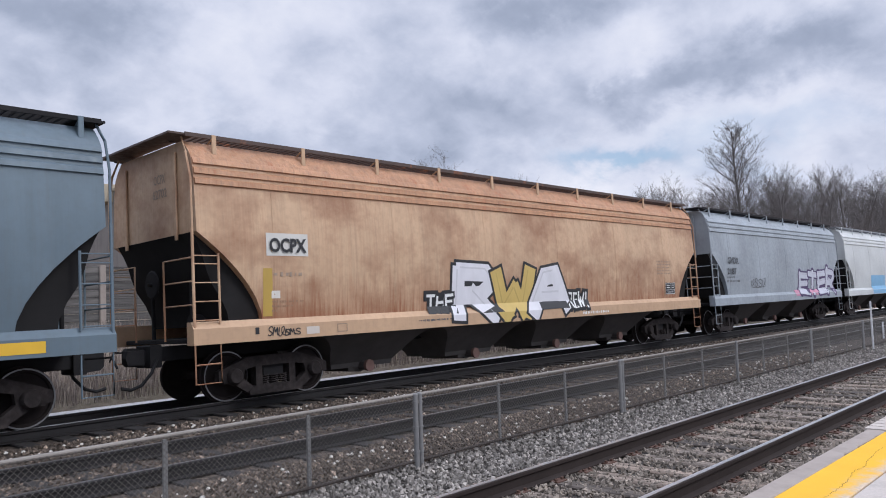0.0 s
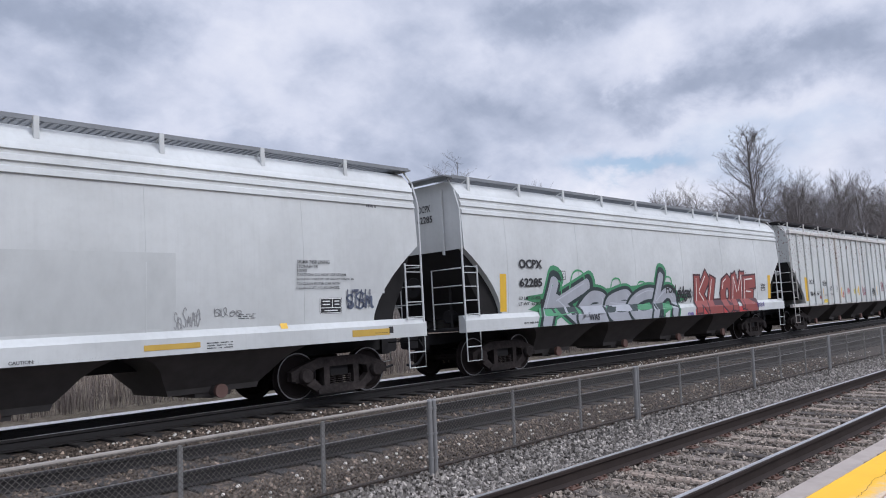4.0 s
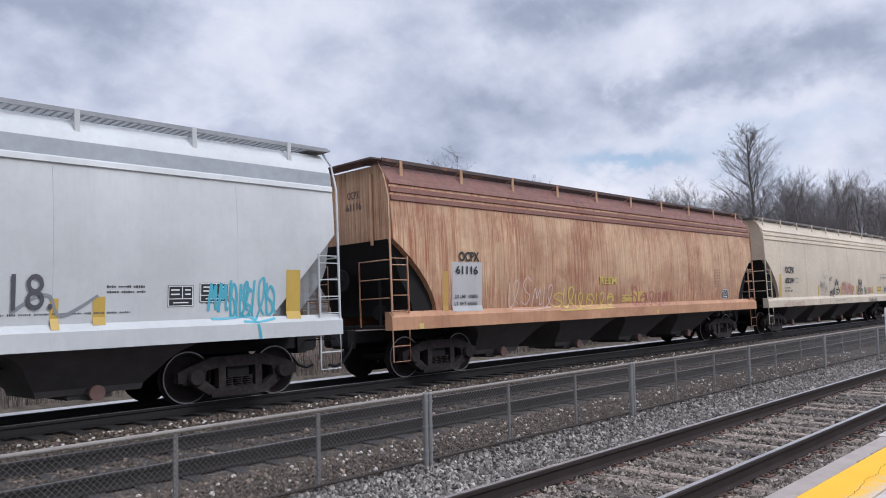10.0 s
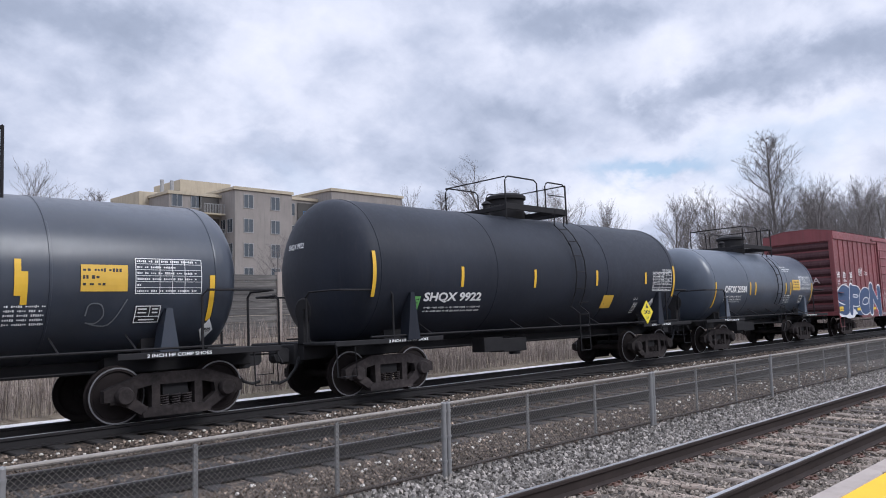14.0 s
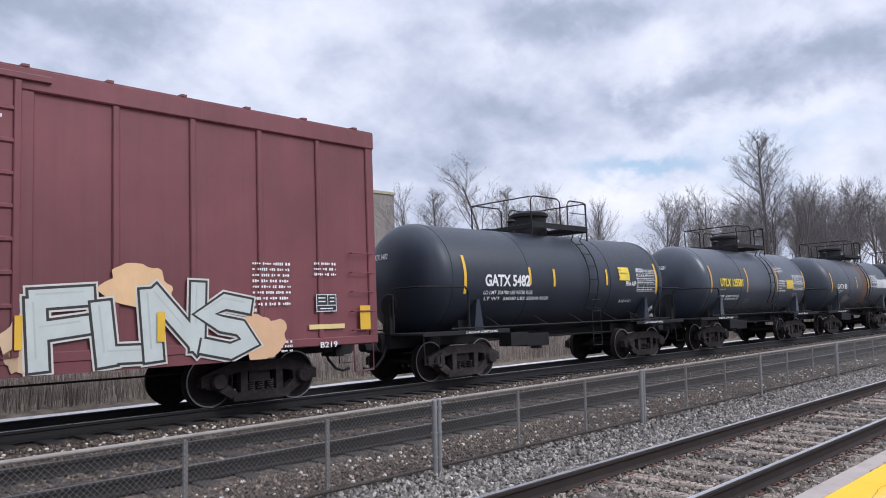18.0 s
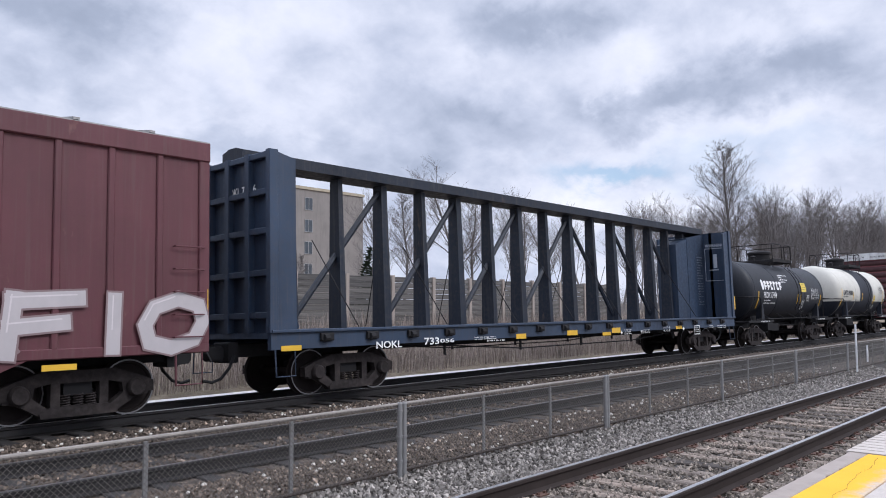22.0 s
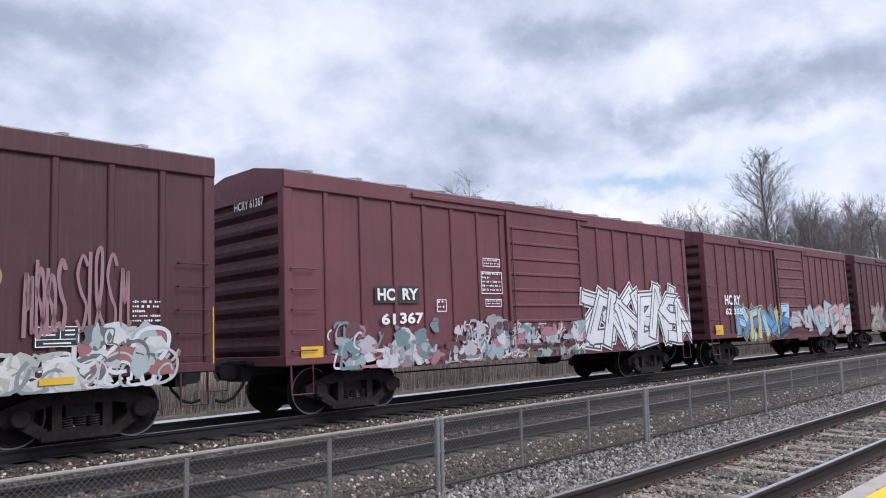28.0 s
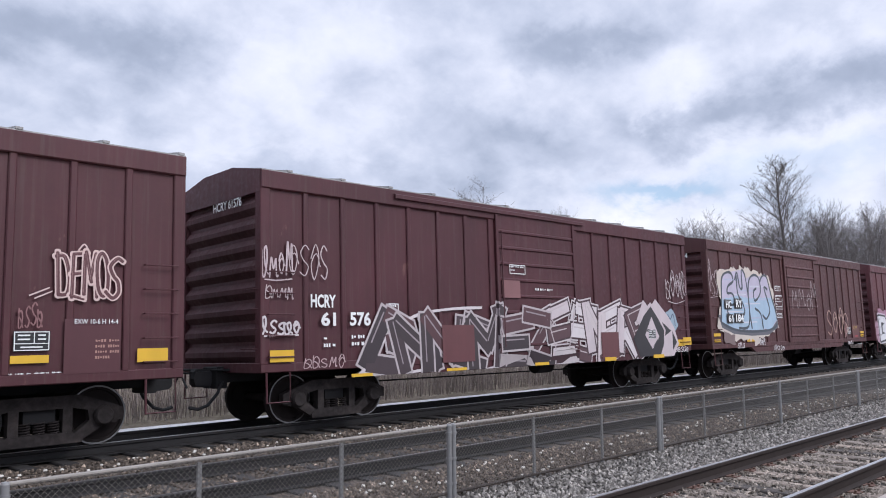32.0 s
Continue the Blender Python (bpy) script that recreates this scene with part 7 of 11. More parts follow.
def consist():
    car, k, L = hopper("white covered hopper car with a pale blue sprayed block", 62.20, 43.85, P_WHITE(0))
    k.rect(-4.43, 1.10, 3.04, 1.05, (0.20, 0.42, 0.62))
    k.done(car)
    car, k, L = hopper("grey covered hopper car with dark letters and a purple-edged tag", 42.60, 27.20, P_GREY, bays=3)
    k.text('GVDX', -6.25, 2.63, 1.02, 0.25, BLACK, 0.012)
    k.text('2187', -6.34, 2.22, 0.85, 0.24, BLACK, 0.012)
    k.rect(0.92, 1.25, 3.56, 0.27, (0.60, 0.26, 0.36))
    k.piece('ETER', 1.51, 1.24, 5.19, 1.16, (0.55, 0.56, 0.62), (0.07, 0.04, 0.12), None, 7, 0.06)
    k.tag(-4.07, 1.72, 1.61, 0.40, DGREY, 8, 0.03, 7)
    k.bars(-6.36, 2.08, 1.25, 2, DGREY, 0.147, 0.074, 9)
    k.done(car)
    car, k, L = hopper("tan covered hopper car stained with rust and sprayed with large letters", 25.95, 6.57, P_TAN, sill_m=P_TANSILL, walk_m=P_TANW, roof_m=P_TANROOF)
    k.rect(-8.19, 2.60, 0.94, 0.42, (0.62, 0.60, 0.55))
    k.text('OCPX', -8.13, 2.66, 0.83, 0.27, BLACK, 0.034)
    k.rect(-8.27, 1.50, 0.20, 0.87, (0.50, 0.33, 0.07))
    k.rect(-8.09, 1.82, 0.19, 0.14, (0.70, 0.66, 0.60))
    k.bars(-8.04, 2.22, 0.68, 1, (0.36, 0.27, 0.20), 0.167, 0.083, 16)
    k.bars(-8.08, 1.74, 0.72, 3, (0.33, 0.20, 0.12), 0.083, 0.041, 17)
    k.piece('RWA', -3.22, 1.06, 4.73, 1.40, WHITE, BLACK, None, 18, 0.15, fills=[(0.72, 0.71, 0.74), (0.60, 0.43, 0.13), (0.72, 0.71, 0.74)], squeeze=1.2, sharp=True, rim=0.07, top=[1.05, 0.98, 1.0])
    k.piece('THE', -4.04, 1.44, 0.89, 0.37, WHITE, BLACK, BLACK, 19, 0.0, sharp=True, rim=0.05)
    k.piece('CREW!', 1.26, 1.31, 1.29, 0.46, WHITE, BLACK, BLACK, 20, 0.0, sharp=True, rim=0.05)
    k.bars(-4.36, 1.22, 1.16, 1, DGREY, 0.085, 0.043, 21)
    k.bars(2.13, 1.13, 1.41, 1, WHITE, 0.140, 0.070, 22)
    k.placard(7.29, 1.58, 0.68, 0.38, BLACK, WHITE)
    k.tag(-8.27, 1.13, 0.76, 0.19, BLACK, 24, 0.022, 9)
    k.outline(-6.64, 1.13, 0.25, 0.16, (0.30, 0.22, 0.16), 0.015)
    k.rect(-7.38, 1.13, 0.30, 0.14, (0.62, 0.55, 0.48))
    k.rect(-8.50, 1.19, 0.08, 0.12, BLACK)
    k.bars(6.73, 2.63, 0.96, 5, (0.34, 0.24, 0.17), 0.098, 0.049, 28)
    end_text(car, L, 'OCPX', '62702', (0.30, 0.22, 0.15))
    k.done(car)
    car, k, L = hopper("slate blue covered hopper car with white graffiti outlined in cyan", 5.28, -13.28, P_SLATE)
    k.text('OC PX', -7.23, 2.61, 0.79, 0.26, BLACK, 0.034)
    k.text('71046', -7.22, 2.16, 0.87, 0.25, BLACK, 0.034)
    k.text('LD LMT 202300', -7.23, 1.93, 0.55, 0.06, BLACK, 0.012)
    k.text('LT WT  68800', -7.24, 1.76, 0.55, 0.06, BLACK, 0.012)
    k.bars(-6.43, 1.79, 0.38, 1, BLACK, 0.055, 0.027, 36)
    k.outline(-6.12, 2.43, 0.28, 0.27, BLACK, 0.015)
    k.text('C', -6.02, 2.50, 0.09, 0.12, BLACK, 0.012)
    k.tag(-9.05, 2.64, 1.42, 1.19, (0.05, 0.055, 0.065), 39, 0.07, 8)
    k.tag(-8.93, 2.81, 1.17, 0.93, (0.05, 0.055, 0.065), 40, 0.06, 6)
    k.rect(-8.09, 1.14, 1.01, 0.08, YELLOW)
    k.rect(-4.30, 1.14, 0.96, 0.08, YELLOW)
    k.rect(3.40, 1.14, 0.95, 0.12, YELLOW)
    k.rect(7.41, 1.13, 0.84, 0.17, YELLOW)
    k.bars(-6.38, 1.19, 0.84, 1, BLACK, 0.061, 0.030, 45)
    k.outline(-5.43, 1.15, 0.21, 0.12, BLACK, 0.015)
    k.rect(-8.19, 1.17, 0.09, 0.13, BLACK)
    k.outline(-8.23, 0.87, 0.20, 0.17, (0.3, 0.32, 0.34), 0.03)
    k.blob(-2.61, 1.21, 0.58, 0.20, (0.26, 0.50, 0.56), 0.0065, 49, rough=0.3)
    k.blob(-1.99, 1.18, 0.62, 0.21, (0.26, 0.50, 0.56), 0.0065, 50, rough=0.3)
    k.blob(-1.32, 1.15, 0.66, 0.21, (0.26, 0.50, 0.56), 0.0065, 51, rough=0.3)
    k.blob(-0.62, 1.11, 0.70, 0.22, (0.26, 0.50, 0.56), 0.0065, 52, rough=0.3)
    k.blob(0.13, 1.07, 0.75, 0.22, (0.26, 0.50, 0.56), 0.0065, 53, rough=0.3)
    k.blob(0.92, 1.03, 0.80, 0.23, (0.26, 0.50, 0.56), 0.0065, 54, rough=0.3)
    k.blob(2.73, 1.21, 1.69, 0.23, (0.22, 0.42, 0.48), 0.0065, 55, rough=0.3)
    k.blob(-0.57, 2.09, 2.22, 0.59, (0.30, 0.55, 0.62), 0.006, 56, rough=0.2)
    k.piece('RELIC', -2.91, 1.08, 4.09, 1.54, (0.66, 0.65, 0.62), BLACK, (0.30, 0.58, 0.65), 57, 0.1, squeeze=1.22, sharp=True, rim=0.055, glow=(0.24, 0.42, 0.50))
    k.piece('CHANK', 1.84, 1.10, 4.64, 1.41, (0.022, 0.024, 0.026), (0.62, 0.62, 0.60), BLACK, 58, 0.10, sharp=False, rim=0.028, fills=[(0.60, 0.60, 0.56), (0.022, 0.024, 0.026), (0.022, 0.024, 0.026), (0.022, 0.024, 0.026), (0.60, 0.60, 0.56)], glow=(0.42, 0.50, 0.54))
    k.tag(-3.77, 1.82, 0.82, 0.49, (0.32, 0.62, 0.68), 59, 0.05, 7)
    k.tag(1.45, 1.80, 0.43, 0.35, (0.35, 0.05, 0.16), 60, 0.03, 4)
    k.line([(-6.94, 1.05), (-6.40, 1.40), (-5.74, 1.82), (-5.04, 1.98), (-4.43, 1.78), (-3.74, 1.22), (-3.42, 0.76)], 0.028, BLACK)
    k.line([(-6.90, 1.14), (-6.45, 1.37), (-5.85, 1.71), (-5.05, 1.90), (-4.50, 1.70)], 0.022, BLACK)
    k.line([(-5.90, 2.07), (-5.82, 1.77), (-6.00, 1.57), (-5.76, 1.48)], 0.03, BLACK)
    k.line([(-4.42, 2.04), (-4.33, 1.73), (-4.55, 1.50), (-4.27, 1.41)], 0.03, BLACK)
    k.rect(0.25, 1.13, 0.29, 0.14, YELLOW, 0.03)
    k.placard(6.23, 1.70, 0.46, 0.42, BLACK, WHITE)
    end_text(car, L, 'OCPX', '71046', BLACK)
    k.done(car)
    car, k, L = hopper("white ribbed covered hopper car with rust runs and dark red tags", -14.49, -33.86, P_RIBBED, ribs=True, trim=P_RIBTRIM)
    k.rect(-5.77, 1.41, 0.11, 0.43, YELLOW)
    k.rect(-3.17, 1.40, 0.13, 0.46, YELLOW)
    k.rect(-0.41, 1.44, 0.15, 0.45, YELLOW)
    k.rect(2.73, 1.41, 0.17, 0.47, YELLOW)
    k.rect(6.02, 1.40, 0.16, 0.53, YELLOW)
    k.rect(8.11, 1.37, 0.25, 0.96, YELLOW)
    k.rect(-5.75, 1.18, 0.53, 0.15, (0.75, 0.55, 0.06))
    k.bars(-5.72, 1.28, 0.47, 2, BLACK, 0.048, 0.024, 77)
    k.rect(-1.15, 1.53, 0.72, 0.25, (0.66, 0.55, 0.16))
    k.bars(-1.11, 1.72, 0.65, 3, BLACK, 0.067, 0.034, 79)
    k.outline(-3.85, 1.68, 0.20, 0.25, DGREY, 0.015)
    k.text('C', -3.79, 1.74, 0.08, 0.12, BLACK, 0.012)
    k.tag(-5.76, 1.95, 0.58, 0.28, BLACK, 82, 0.02, 9)
    k.tag(0.14, 1.49, 0.91, 0.44, (0.25, 0.03, 0.06), 83, 0.05, 7)
    k.tag(3.39, 1.66, 0.95, 0.47, (0.25, 0.03, 0.06), 84, 0.045, 7)
    k.tag(-2.25, 1.59, 0.42, 0.25, (0.50, 0.16, 0.15), 85, 0.03, 7)
    k.tag(1.87, 1.43, 0.63, 0.38, BLACK, 86, 0.035, 7)
    k.tag(-2.97, 1.39, 0.21, 0.37, (0.5, 0.16, 0.15), 87, 0.03, 4)
    k.tag(-4.78, 1.75, 0.39, 0.25, DGREY, 88, 0.015, 7)
    k.text('65100', -5.58, 1.50, 0.30, 0.06, BLACK, 0.012)
    k.text('NEW 5-89', -4.80, 1.51, 0.39, 0.08, BLACK, 0.012)
    k.bars(-6.24, 1.63, 0.23, 2, BLACK, 0.158, 0.079, 91)
    k.rect(-6.24, 1.38, 0.23, 0.10, (0.30, 0.06, 0.05), 0.004)
    k.placard(6.07, 1.44, 0.46, 0.38, BLACK, WHITE)
    k.bars(4.38, 1.87, 0.58, 5, DGREY, 0.087, 0.043, 94)
    k.rect(5.22, 1.22, 0.54, 0.15, YELLOW)
    k.text('OC PX', -7.58, 2.05, 0.95, 0.19, BLACK, 0.02)
    k.text('70 466', -7.63, 1.52, 1.23, 0.20, BLACK, 0.034)
    k.rect(-8.01, 1.30, 0.33, 1.04, YELLOW)
    k.outline(-8.81, 3.01, 0.51, 0.28, (0.40, 0.40, 0.38), 0.015)
    end_text(car, L, '', 'BELL BND', (0.20, 0.30, 0.28))
    k.done(car)
    car, k, L = hopper("white covered hopper car with green, grey and red graffiti", -35.09, -54.46, P_WHITE(6))
    k.text('OCPX', -7.60, 2.55, 0.96, 0.23, BLACK, 0.034)
    k.text('62285', -7.60, 2.09, 0.93, 0.22, BLACK, 0.034)
    k.text('LD LMT 201800', -7.64, 1.77, 0.89, 0.08, BLACK, 0.012)
    k.text('LT WT  66200', -7.65, 1.63, 0.89, 0.08, BLACK, 0.012)
    k.rect(-8.34, 1.50, 0.24, 0.91, YELLOW)
    k.outline(-5.91, 2.26, 0.31, 0.24, BLACK, 0.015)
    k.text('C', -5.80, 2.32, 0.12, 0.11, BLACK, 0.012)
    k.bars(-7.57, 1.17, 0.78, 1, BLACK, 0.094, 0.047, 110)
    k.blob(-2.84, 1.60, 4.16, 0.47, (0.06, 0.24, 0.11), 0.0062, 111, rough=0.35)
    k.line([(-5.45, 1.98), (-5.28, 2.41), (-5.00, 2.52), (-4.75, 2.41), (-4.69, 1.97)], 0.05, (0.06, 0.30, 0.12))
    k.line([(-3.44, 1.83), (-3.29, 2.22), (-3.06, 2.30), (-2.86, 2.22), (-2.82, 1.82)], 0.05, (0.06, 0.30, 0.12))
    k.line([(-1.99, 1.74), (-1.84, 2.13), (-1.62, 2.20), (-1.42, 2.13), (-1.39, 1.73)], 0.05, (0.06, 0.30, 0.12))
    k.line([(-6.31, 1.82), (-6.19, 2.17), (-6.01, 2.24), (-5.84, 2.17), (-5.81, 1.81)], 0.05, (0.06, 0.30, 0.12))
    k.line([(-0.45, 1.84), (-0.27, 2.26), (0.01, 2.35), (0.26, 2.26), (0.29, 1.82)], 0.05, (0.06, 0.30, 0.12))
    k.tag(-6.75, 1.59, 0.70, 0.28, BLACK, 117, 0.05, 5)
    k.text('WAS', -4.69, 1.14, 0.53, 0.18, BLACK, 0.02)
    k.piece('Keech', -6.41, 1.00, 7.00, 1.20, (0.36, 0.37, 0.40), (0.015, 0.03, 0.03), (0.05, 0.24, 0.11), 119, 0.09, squeeze=1.28, rim=0.10, top=[1.1, 0.85, 0.85, 0.85, 1.2], lean=0.35)
    k.rect(1.74, 1.00, 5.06, 0.27, (0.52, 0.05, 0.05), 0.0075)
    k.piece('KLOME', 1.93, 1.03, 4.98, 1.42, (0.27, 0.055, 0.045), (0.05, 0.01, 0.015), None, 121, 0.14, squeeze=1.3, sharp=True, rim=0.065, shine=(0.70, 0.66, 0.62))
    k.text('EXILE', 6.89, 1.21, 0.67, 0.15, (0.06, 0.03, 0.20), 0.02)
    k.text('gidget', 0.61, 1.53, 1.02, 0.52, BLACK, 0.034)
    k.text('FOH', -0.12, 1.82, 0.66, 0.28, BLACK, 0.03)
    k.text('COLD', 0.56, 1.50, 0.53, 0.09, BLACK, 0.02)
    k.text('EXP', 1.12, 0.99, 0.42, 0.18, (0.10, 0.05, 0.28), 0.03)
    k.text('215', -0.71, 1.00, 0.35, 0.15, (0.05, 0.05, 0.08), 0.02)
    k.line([(1.59, 1.50), (1.68, 1.65), (1.77, 1.79), (1.68, 1.85), (1.62, 1.75), (1.54, 1.83), (1.49, 1.73), (1.61, 1.50)], 0.025, BLACK)
    k.rect(8.27, 1.51, 0.27, 0.91, YELLOW)
    k.placard(7.55, 1.80, 0.46, 0.30, BLACK, WHITE)
    k.bars(6.12, 2.50, 0.59, 5, DGREY, 0.063, 0.032, 131)
    k.tag(6.63, 1.86, 0.44, 0.25, DGREY, 132, 0.02, 7)
    k.rect(-0.24, 1.58, 0.12, 0.36, YELLOW)
    k.rect(-1.58, 1.77, 0.41, 0.31, (0.70, 0.66, 0.20))
    k.bars(-1.55, 2.00, 0.36, 3, BLACK, 0.086, 0.043, 135)
    end_text(car, L, 'OCPX', '62285', BLACK)
    k.done(car)
    car, k, L = hopper("clean white covered hopper car with small black stencils", -55.72, -75.75, P_WHITE(7))
    k.rect(1.3, 1.5, 3.05, 1.22, (0.50, 0.512, 0.50), 0.003)
    k.rect(8.0, 2.0, 0.9, 1.1, (0.52, 0.53, 0.52), 0.003)
    k.text('SIGMA 7458 LINING', 6.73, 2.58, 0.75, 0.07, BLACK, 0.012)
    k.text('ETC/NASH TX', 6.72, 2.50, 0.48, 0.06, BLACK, 0.012)
    k.text('10/93', 6.72, 2.42, 0.22, 0.06, BLACK, 0.012)
    k.text('CAUTION: DO NOT USE STEAM,', 6.72, 2.34, 1.17, 0.06, BLACK, 0.012)
    k.text('BOILING WATER OR SHARP OBJECTS', 6.71, 2.26, 1.36, 0.05, BLACK, 0.012)
    k.text('TO CLEAN ENTER CAR WITH', 6.71, 2.18, 1.02, 0.05, BLACK, 0.012)
    k.text('CLEAN SOFT SOLED SHOES.', 6.70, 2.10, 1.02, 0.05, BLACK, 0.012)
    k.placard(7.25, 1.63, 0.53, 0.30, BLACK, WHITE)
    k.tag(7.87, 1.72, 0.74, 0.44, (0.10, 0.12, 0.17), 149, 0.05, 5)
    k.text('UTAH', 7.90, 1.73, 0.60, 0.36, (0.07, 0.08, 0.12), 0.01)
    k.rect(3.77, 1.16, 0.96, 0.09, (0.55, 0.35, 0.06))
    k.rect(7.96, 1.15, 0.98, 0.13, (0.55, 0.35, 0.06))
    k.bars(4.85, 1.21, 0.49, 3, BLACK, 0.043, 0.022, 153)
    k.text('CAUTION:', 1.84, 1.10, 0.33, 0.05, BLACK, 0.02)
    k.bars(2.19, 1.11, 0.95, 1, BLACK, 0.001, 0.001, 155)
    k.bars(8.53, 3.87, 0.89, 2, DGREY, 0.102, 0.051, 156)
    k.tag(4.30, 1.48, 0.48, 0.33, (0.30, 0.30, 0.30), 157, 0.014, 9)
    k.tag(5.03, 1.65, 0.55, 0.15, (0.25, 0.25, 0.25), 158, 0.016, 7)
    k.bars(5.50, 1.67, 0.35, 3, BLACK, 0.035, 0.018, 159)
    k.rect(6.35, 1.39, 0.15, 0.10, YELLOW)
    k.bars(8.55, 1.19, 0.78, 1, BLACK, 0.029, 0.015, 161)
    k.rect(8.92, 1.18, 0.12, 0.13, BLACK)
    k.text('OCPX', -7.93, 2.56, 2.18, 0.33, DGREY, 0.01)
    k.bars(-7.96, 2.20, 2.03, 1, DGREY, 0.185, 0.093, 164)
    k.bars(-8.07, 1.93, 2.25, 2, DGREY, 0.116, 0.058, 165)
    k.rect(-9.19, 1.63, 0.66, 0.93, YELLOW)
    k.done(car)
    car, k, L = hopper("dark slate blue covered hopper car with a multicoloured piece", -77.00, -95.88, P_SLATE2, walk_m=M_DARK)
    k.text('OCPX', -7.46, 2.50, 1.01, 0.24, BLACK, 0.034)
    k.text('71580', -7.48, 2.12, 1.04, 0.19, BLACK, 0.02)
    k.wild(-5.74, 1.04, 5.97, 1.23, [(0.25, 0.50, 0.62), (0.62, 0.62, 0.60), (0.50, 0.12, 0.10), (0.62, 0.45, 0.10)], (0.06, 0.10, 0.16), 171, 9, (0.22, 0.40, 0.50))
    k.wild(-0.03, 1.01, 7.72, 1.24, [(0.62, 0.48, 0.10), (0.60, 0.60, 0.50), (0.30, 0.55, 0.60), (0.25, 0.20, 0.12)], (0.10, 0.10, 0.10), 172, 9, (0.45, 0.35, 0.10))
    k.rect(-7.90, 1.61, 0.30, 0.73, YELLOW)
    k.rect(-6.11, 1.11, 1.53, 0.12, YELLOW)
    end_text(car, L, 'OCPX', '71580', (0.02, 0.02, 0.02))
    k.done(car)
    car, k, L = hopper("off-white covered hopper car with black graffiti edged in crimson", -97.11, -115.14, P_WHITE(9))
    k.rect(-7.30, 2.31, 0.43, 0.38, (0.46, 0.49, 0.50), 0.003)
    k.bars(-7.26, 1.72, 0.72, 1, BLACK, 0.079, 0.040, 179)
    k.bars(-7.26, 1.57, 0.70, 1, BLACK, 0.056, 0.028, 180)
    k.rect(-5.42, 1.48, 0.12, 0.48, YELLOW)
    k.rect(4.95, 1.52, 0.24, 0.45, YELLOW)
    k.rect(7.72, 1.51, 0.25, 0.90, YELLOW)
    k.rect(-2.78, 1.45, 0.11, 0.51, YELLOW)
    k.rect(2.42, 1.61, 0.23, 0.37, YELLOW)
    k.blob(-3.60, 1.43, 0.52, 0.39, (0.30, 0.02, 0.07), 0.0075, 186, rough=0.4)
    k.blob(2.90, 1.35, 0.57, 0.38, (0.34, 0.03, 0.09), 0.0075, 187, rough=0.4)
    k.blob(-2.68, 1.94, 0.42, 0.44, (0.42, 0.07, 0.13), 0.007, 188, rough=0.45)
    k.blob(-2.16, 2.03, 0.44, 0.46, (0.42, 0.07, 0.13), 0.007, 189, rough=0.45)
    k.blob(-1.62, 2.12, 0.47, 0.48, (0.42, 0.07, 0.13), 0.007, 190, rough=0.45)
    k.blob(-1.04, 2.22, 0.50, 0.51, (0.42, 0.07, 0.13), 0.007, 191, rough=0.45)
    k.blob(-0.43, 2.32, 0.53, 0.53, (0.42, 0.07, 0.13), 0.007, 192, rough=0.45)
    k.blob(0.21, 2.23, 0.57, 0.54, (0.42, 0.07, 0.13), 0.007, 193, rough=0.45)
    k.blob(0.88, 2.13, 0.60, 0.54, (0.42, 0.07, 0.13), 0.007, 194, rough=0.45)
    k.blob(1.60, 2.02, 0.64, 0.55, (0.42, 0.07, 0.13), 0.007, 195, rough=0.45)
    k.blob(2.37, 1.91, 0.69, 0.56, (0.42, 0.07, 0.13), 0.007, 196, rough=0.45)
    k.wild(-3.0, 1.01, 5.7, 1.62, [(0.055, 0.048, 0.046), (0.10, 0.085, 0.08), (0.15, 0.13, 0.12), (0.012, 0.03, 0.022), (0.02, 0.02, 0.021)], (0.008, 0.014, 0.012), 198, 8, (0.58, 0.22, 0.25), (0.58, 0.58, 0.58))
    k.line([(-2.49, 1.19), (-2.35, 1.71), (-2.11, 2.13)], 0.05, (0.04, 0.16, 0.11))
    k.line([(-2.02, 1.16), (-1.87, 1.62), (-1.63, 1.99)], 0.05, (0.62, 0.62, 0.62))
    k.line([(-1.54, 1.14), (-1.38, 1.53), (-1.12, 1.84)], 0.05, (0.04, 0.16, 0.11))
    k.line([(-1.02, 1.12), (-0.86, 1.44), (-0.59, 1.68)], 0.05, (0.62, 0.62, 0.62))
    k.line([(-0.48, 1.09), (-0.31, 1.34), (-0.01, 1.99)], 0.05, (0.04, 0.16, 0.11))
    k.line([(0.09, 1.07), (0.28, 1.59), (0.58, 1.83)], 0.05, (0.62, 0.62, 0.62))
    k.line([(0.69, 1.04), (0.89, 1.50), (1.20, 1.66)], 0.05, (0.04, 0.16, 0.11))
    k.line([(1.33, 1.01), (1.53, 1.39), (1.89, 2.00)], 0.05, (0.62, 0.62, 0.62))
    k.line([(2.00, 0.98), (2.21, 1.28), (2.59, 1.82)], 0.05, (0.04, 0.16, 0.11))
    k.tag(-5.32, 1.45, 1.09, 0.67, (0.38, 0.03, 0.07), 207, 0.05, 8)
    k.tag(-4.97, 1.46, 1.73, 0.46, (0.03, 0.03, 0.035), 208, 0.04, 6)
    k.line([(-4.38, 2.17), (-4.24, 1.98)], 0.04, BLACK)
    k.line([(-4.12, 2.46), (-4.09, 2.01)], 0.05, BLACK)
    k.line([(-3.88, 2.20), (-4.03, 1.98)], 0.04, BLACK)
    k.tag(3.26, 1.52, 0.57, 0.57, (0.45, 0.03, 0.07), 212, 0.04, 5)
    k.placard(5.86, 1.58, 0.51, 0.31, BLACK, WHITE)
    k.outline(-5.60, 2.25, 0.27, 0.26, BLACK, 0.02)
    k.text('C', -5.51, 2.30, 0.08, 0.11, BLACK, 0.012)
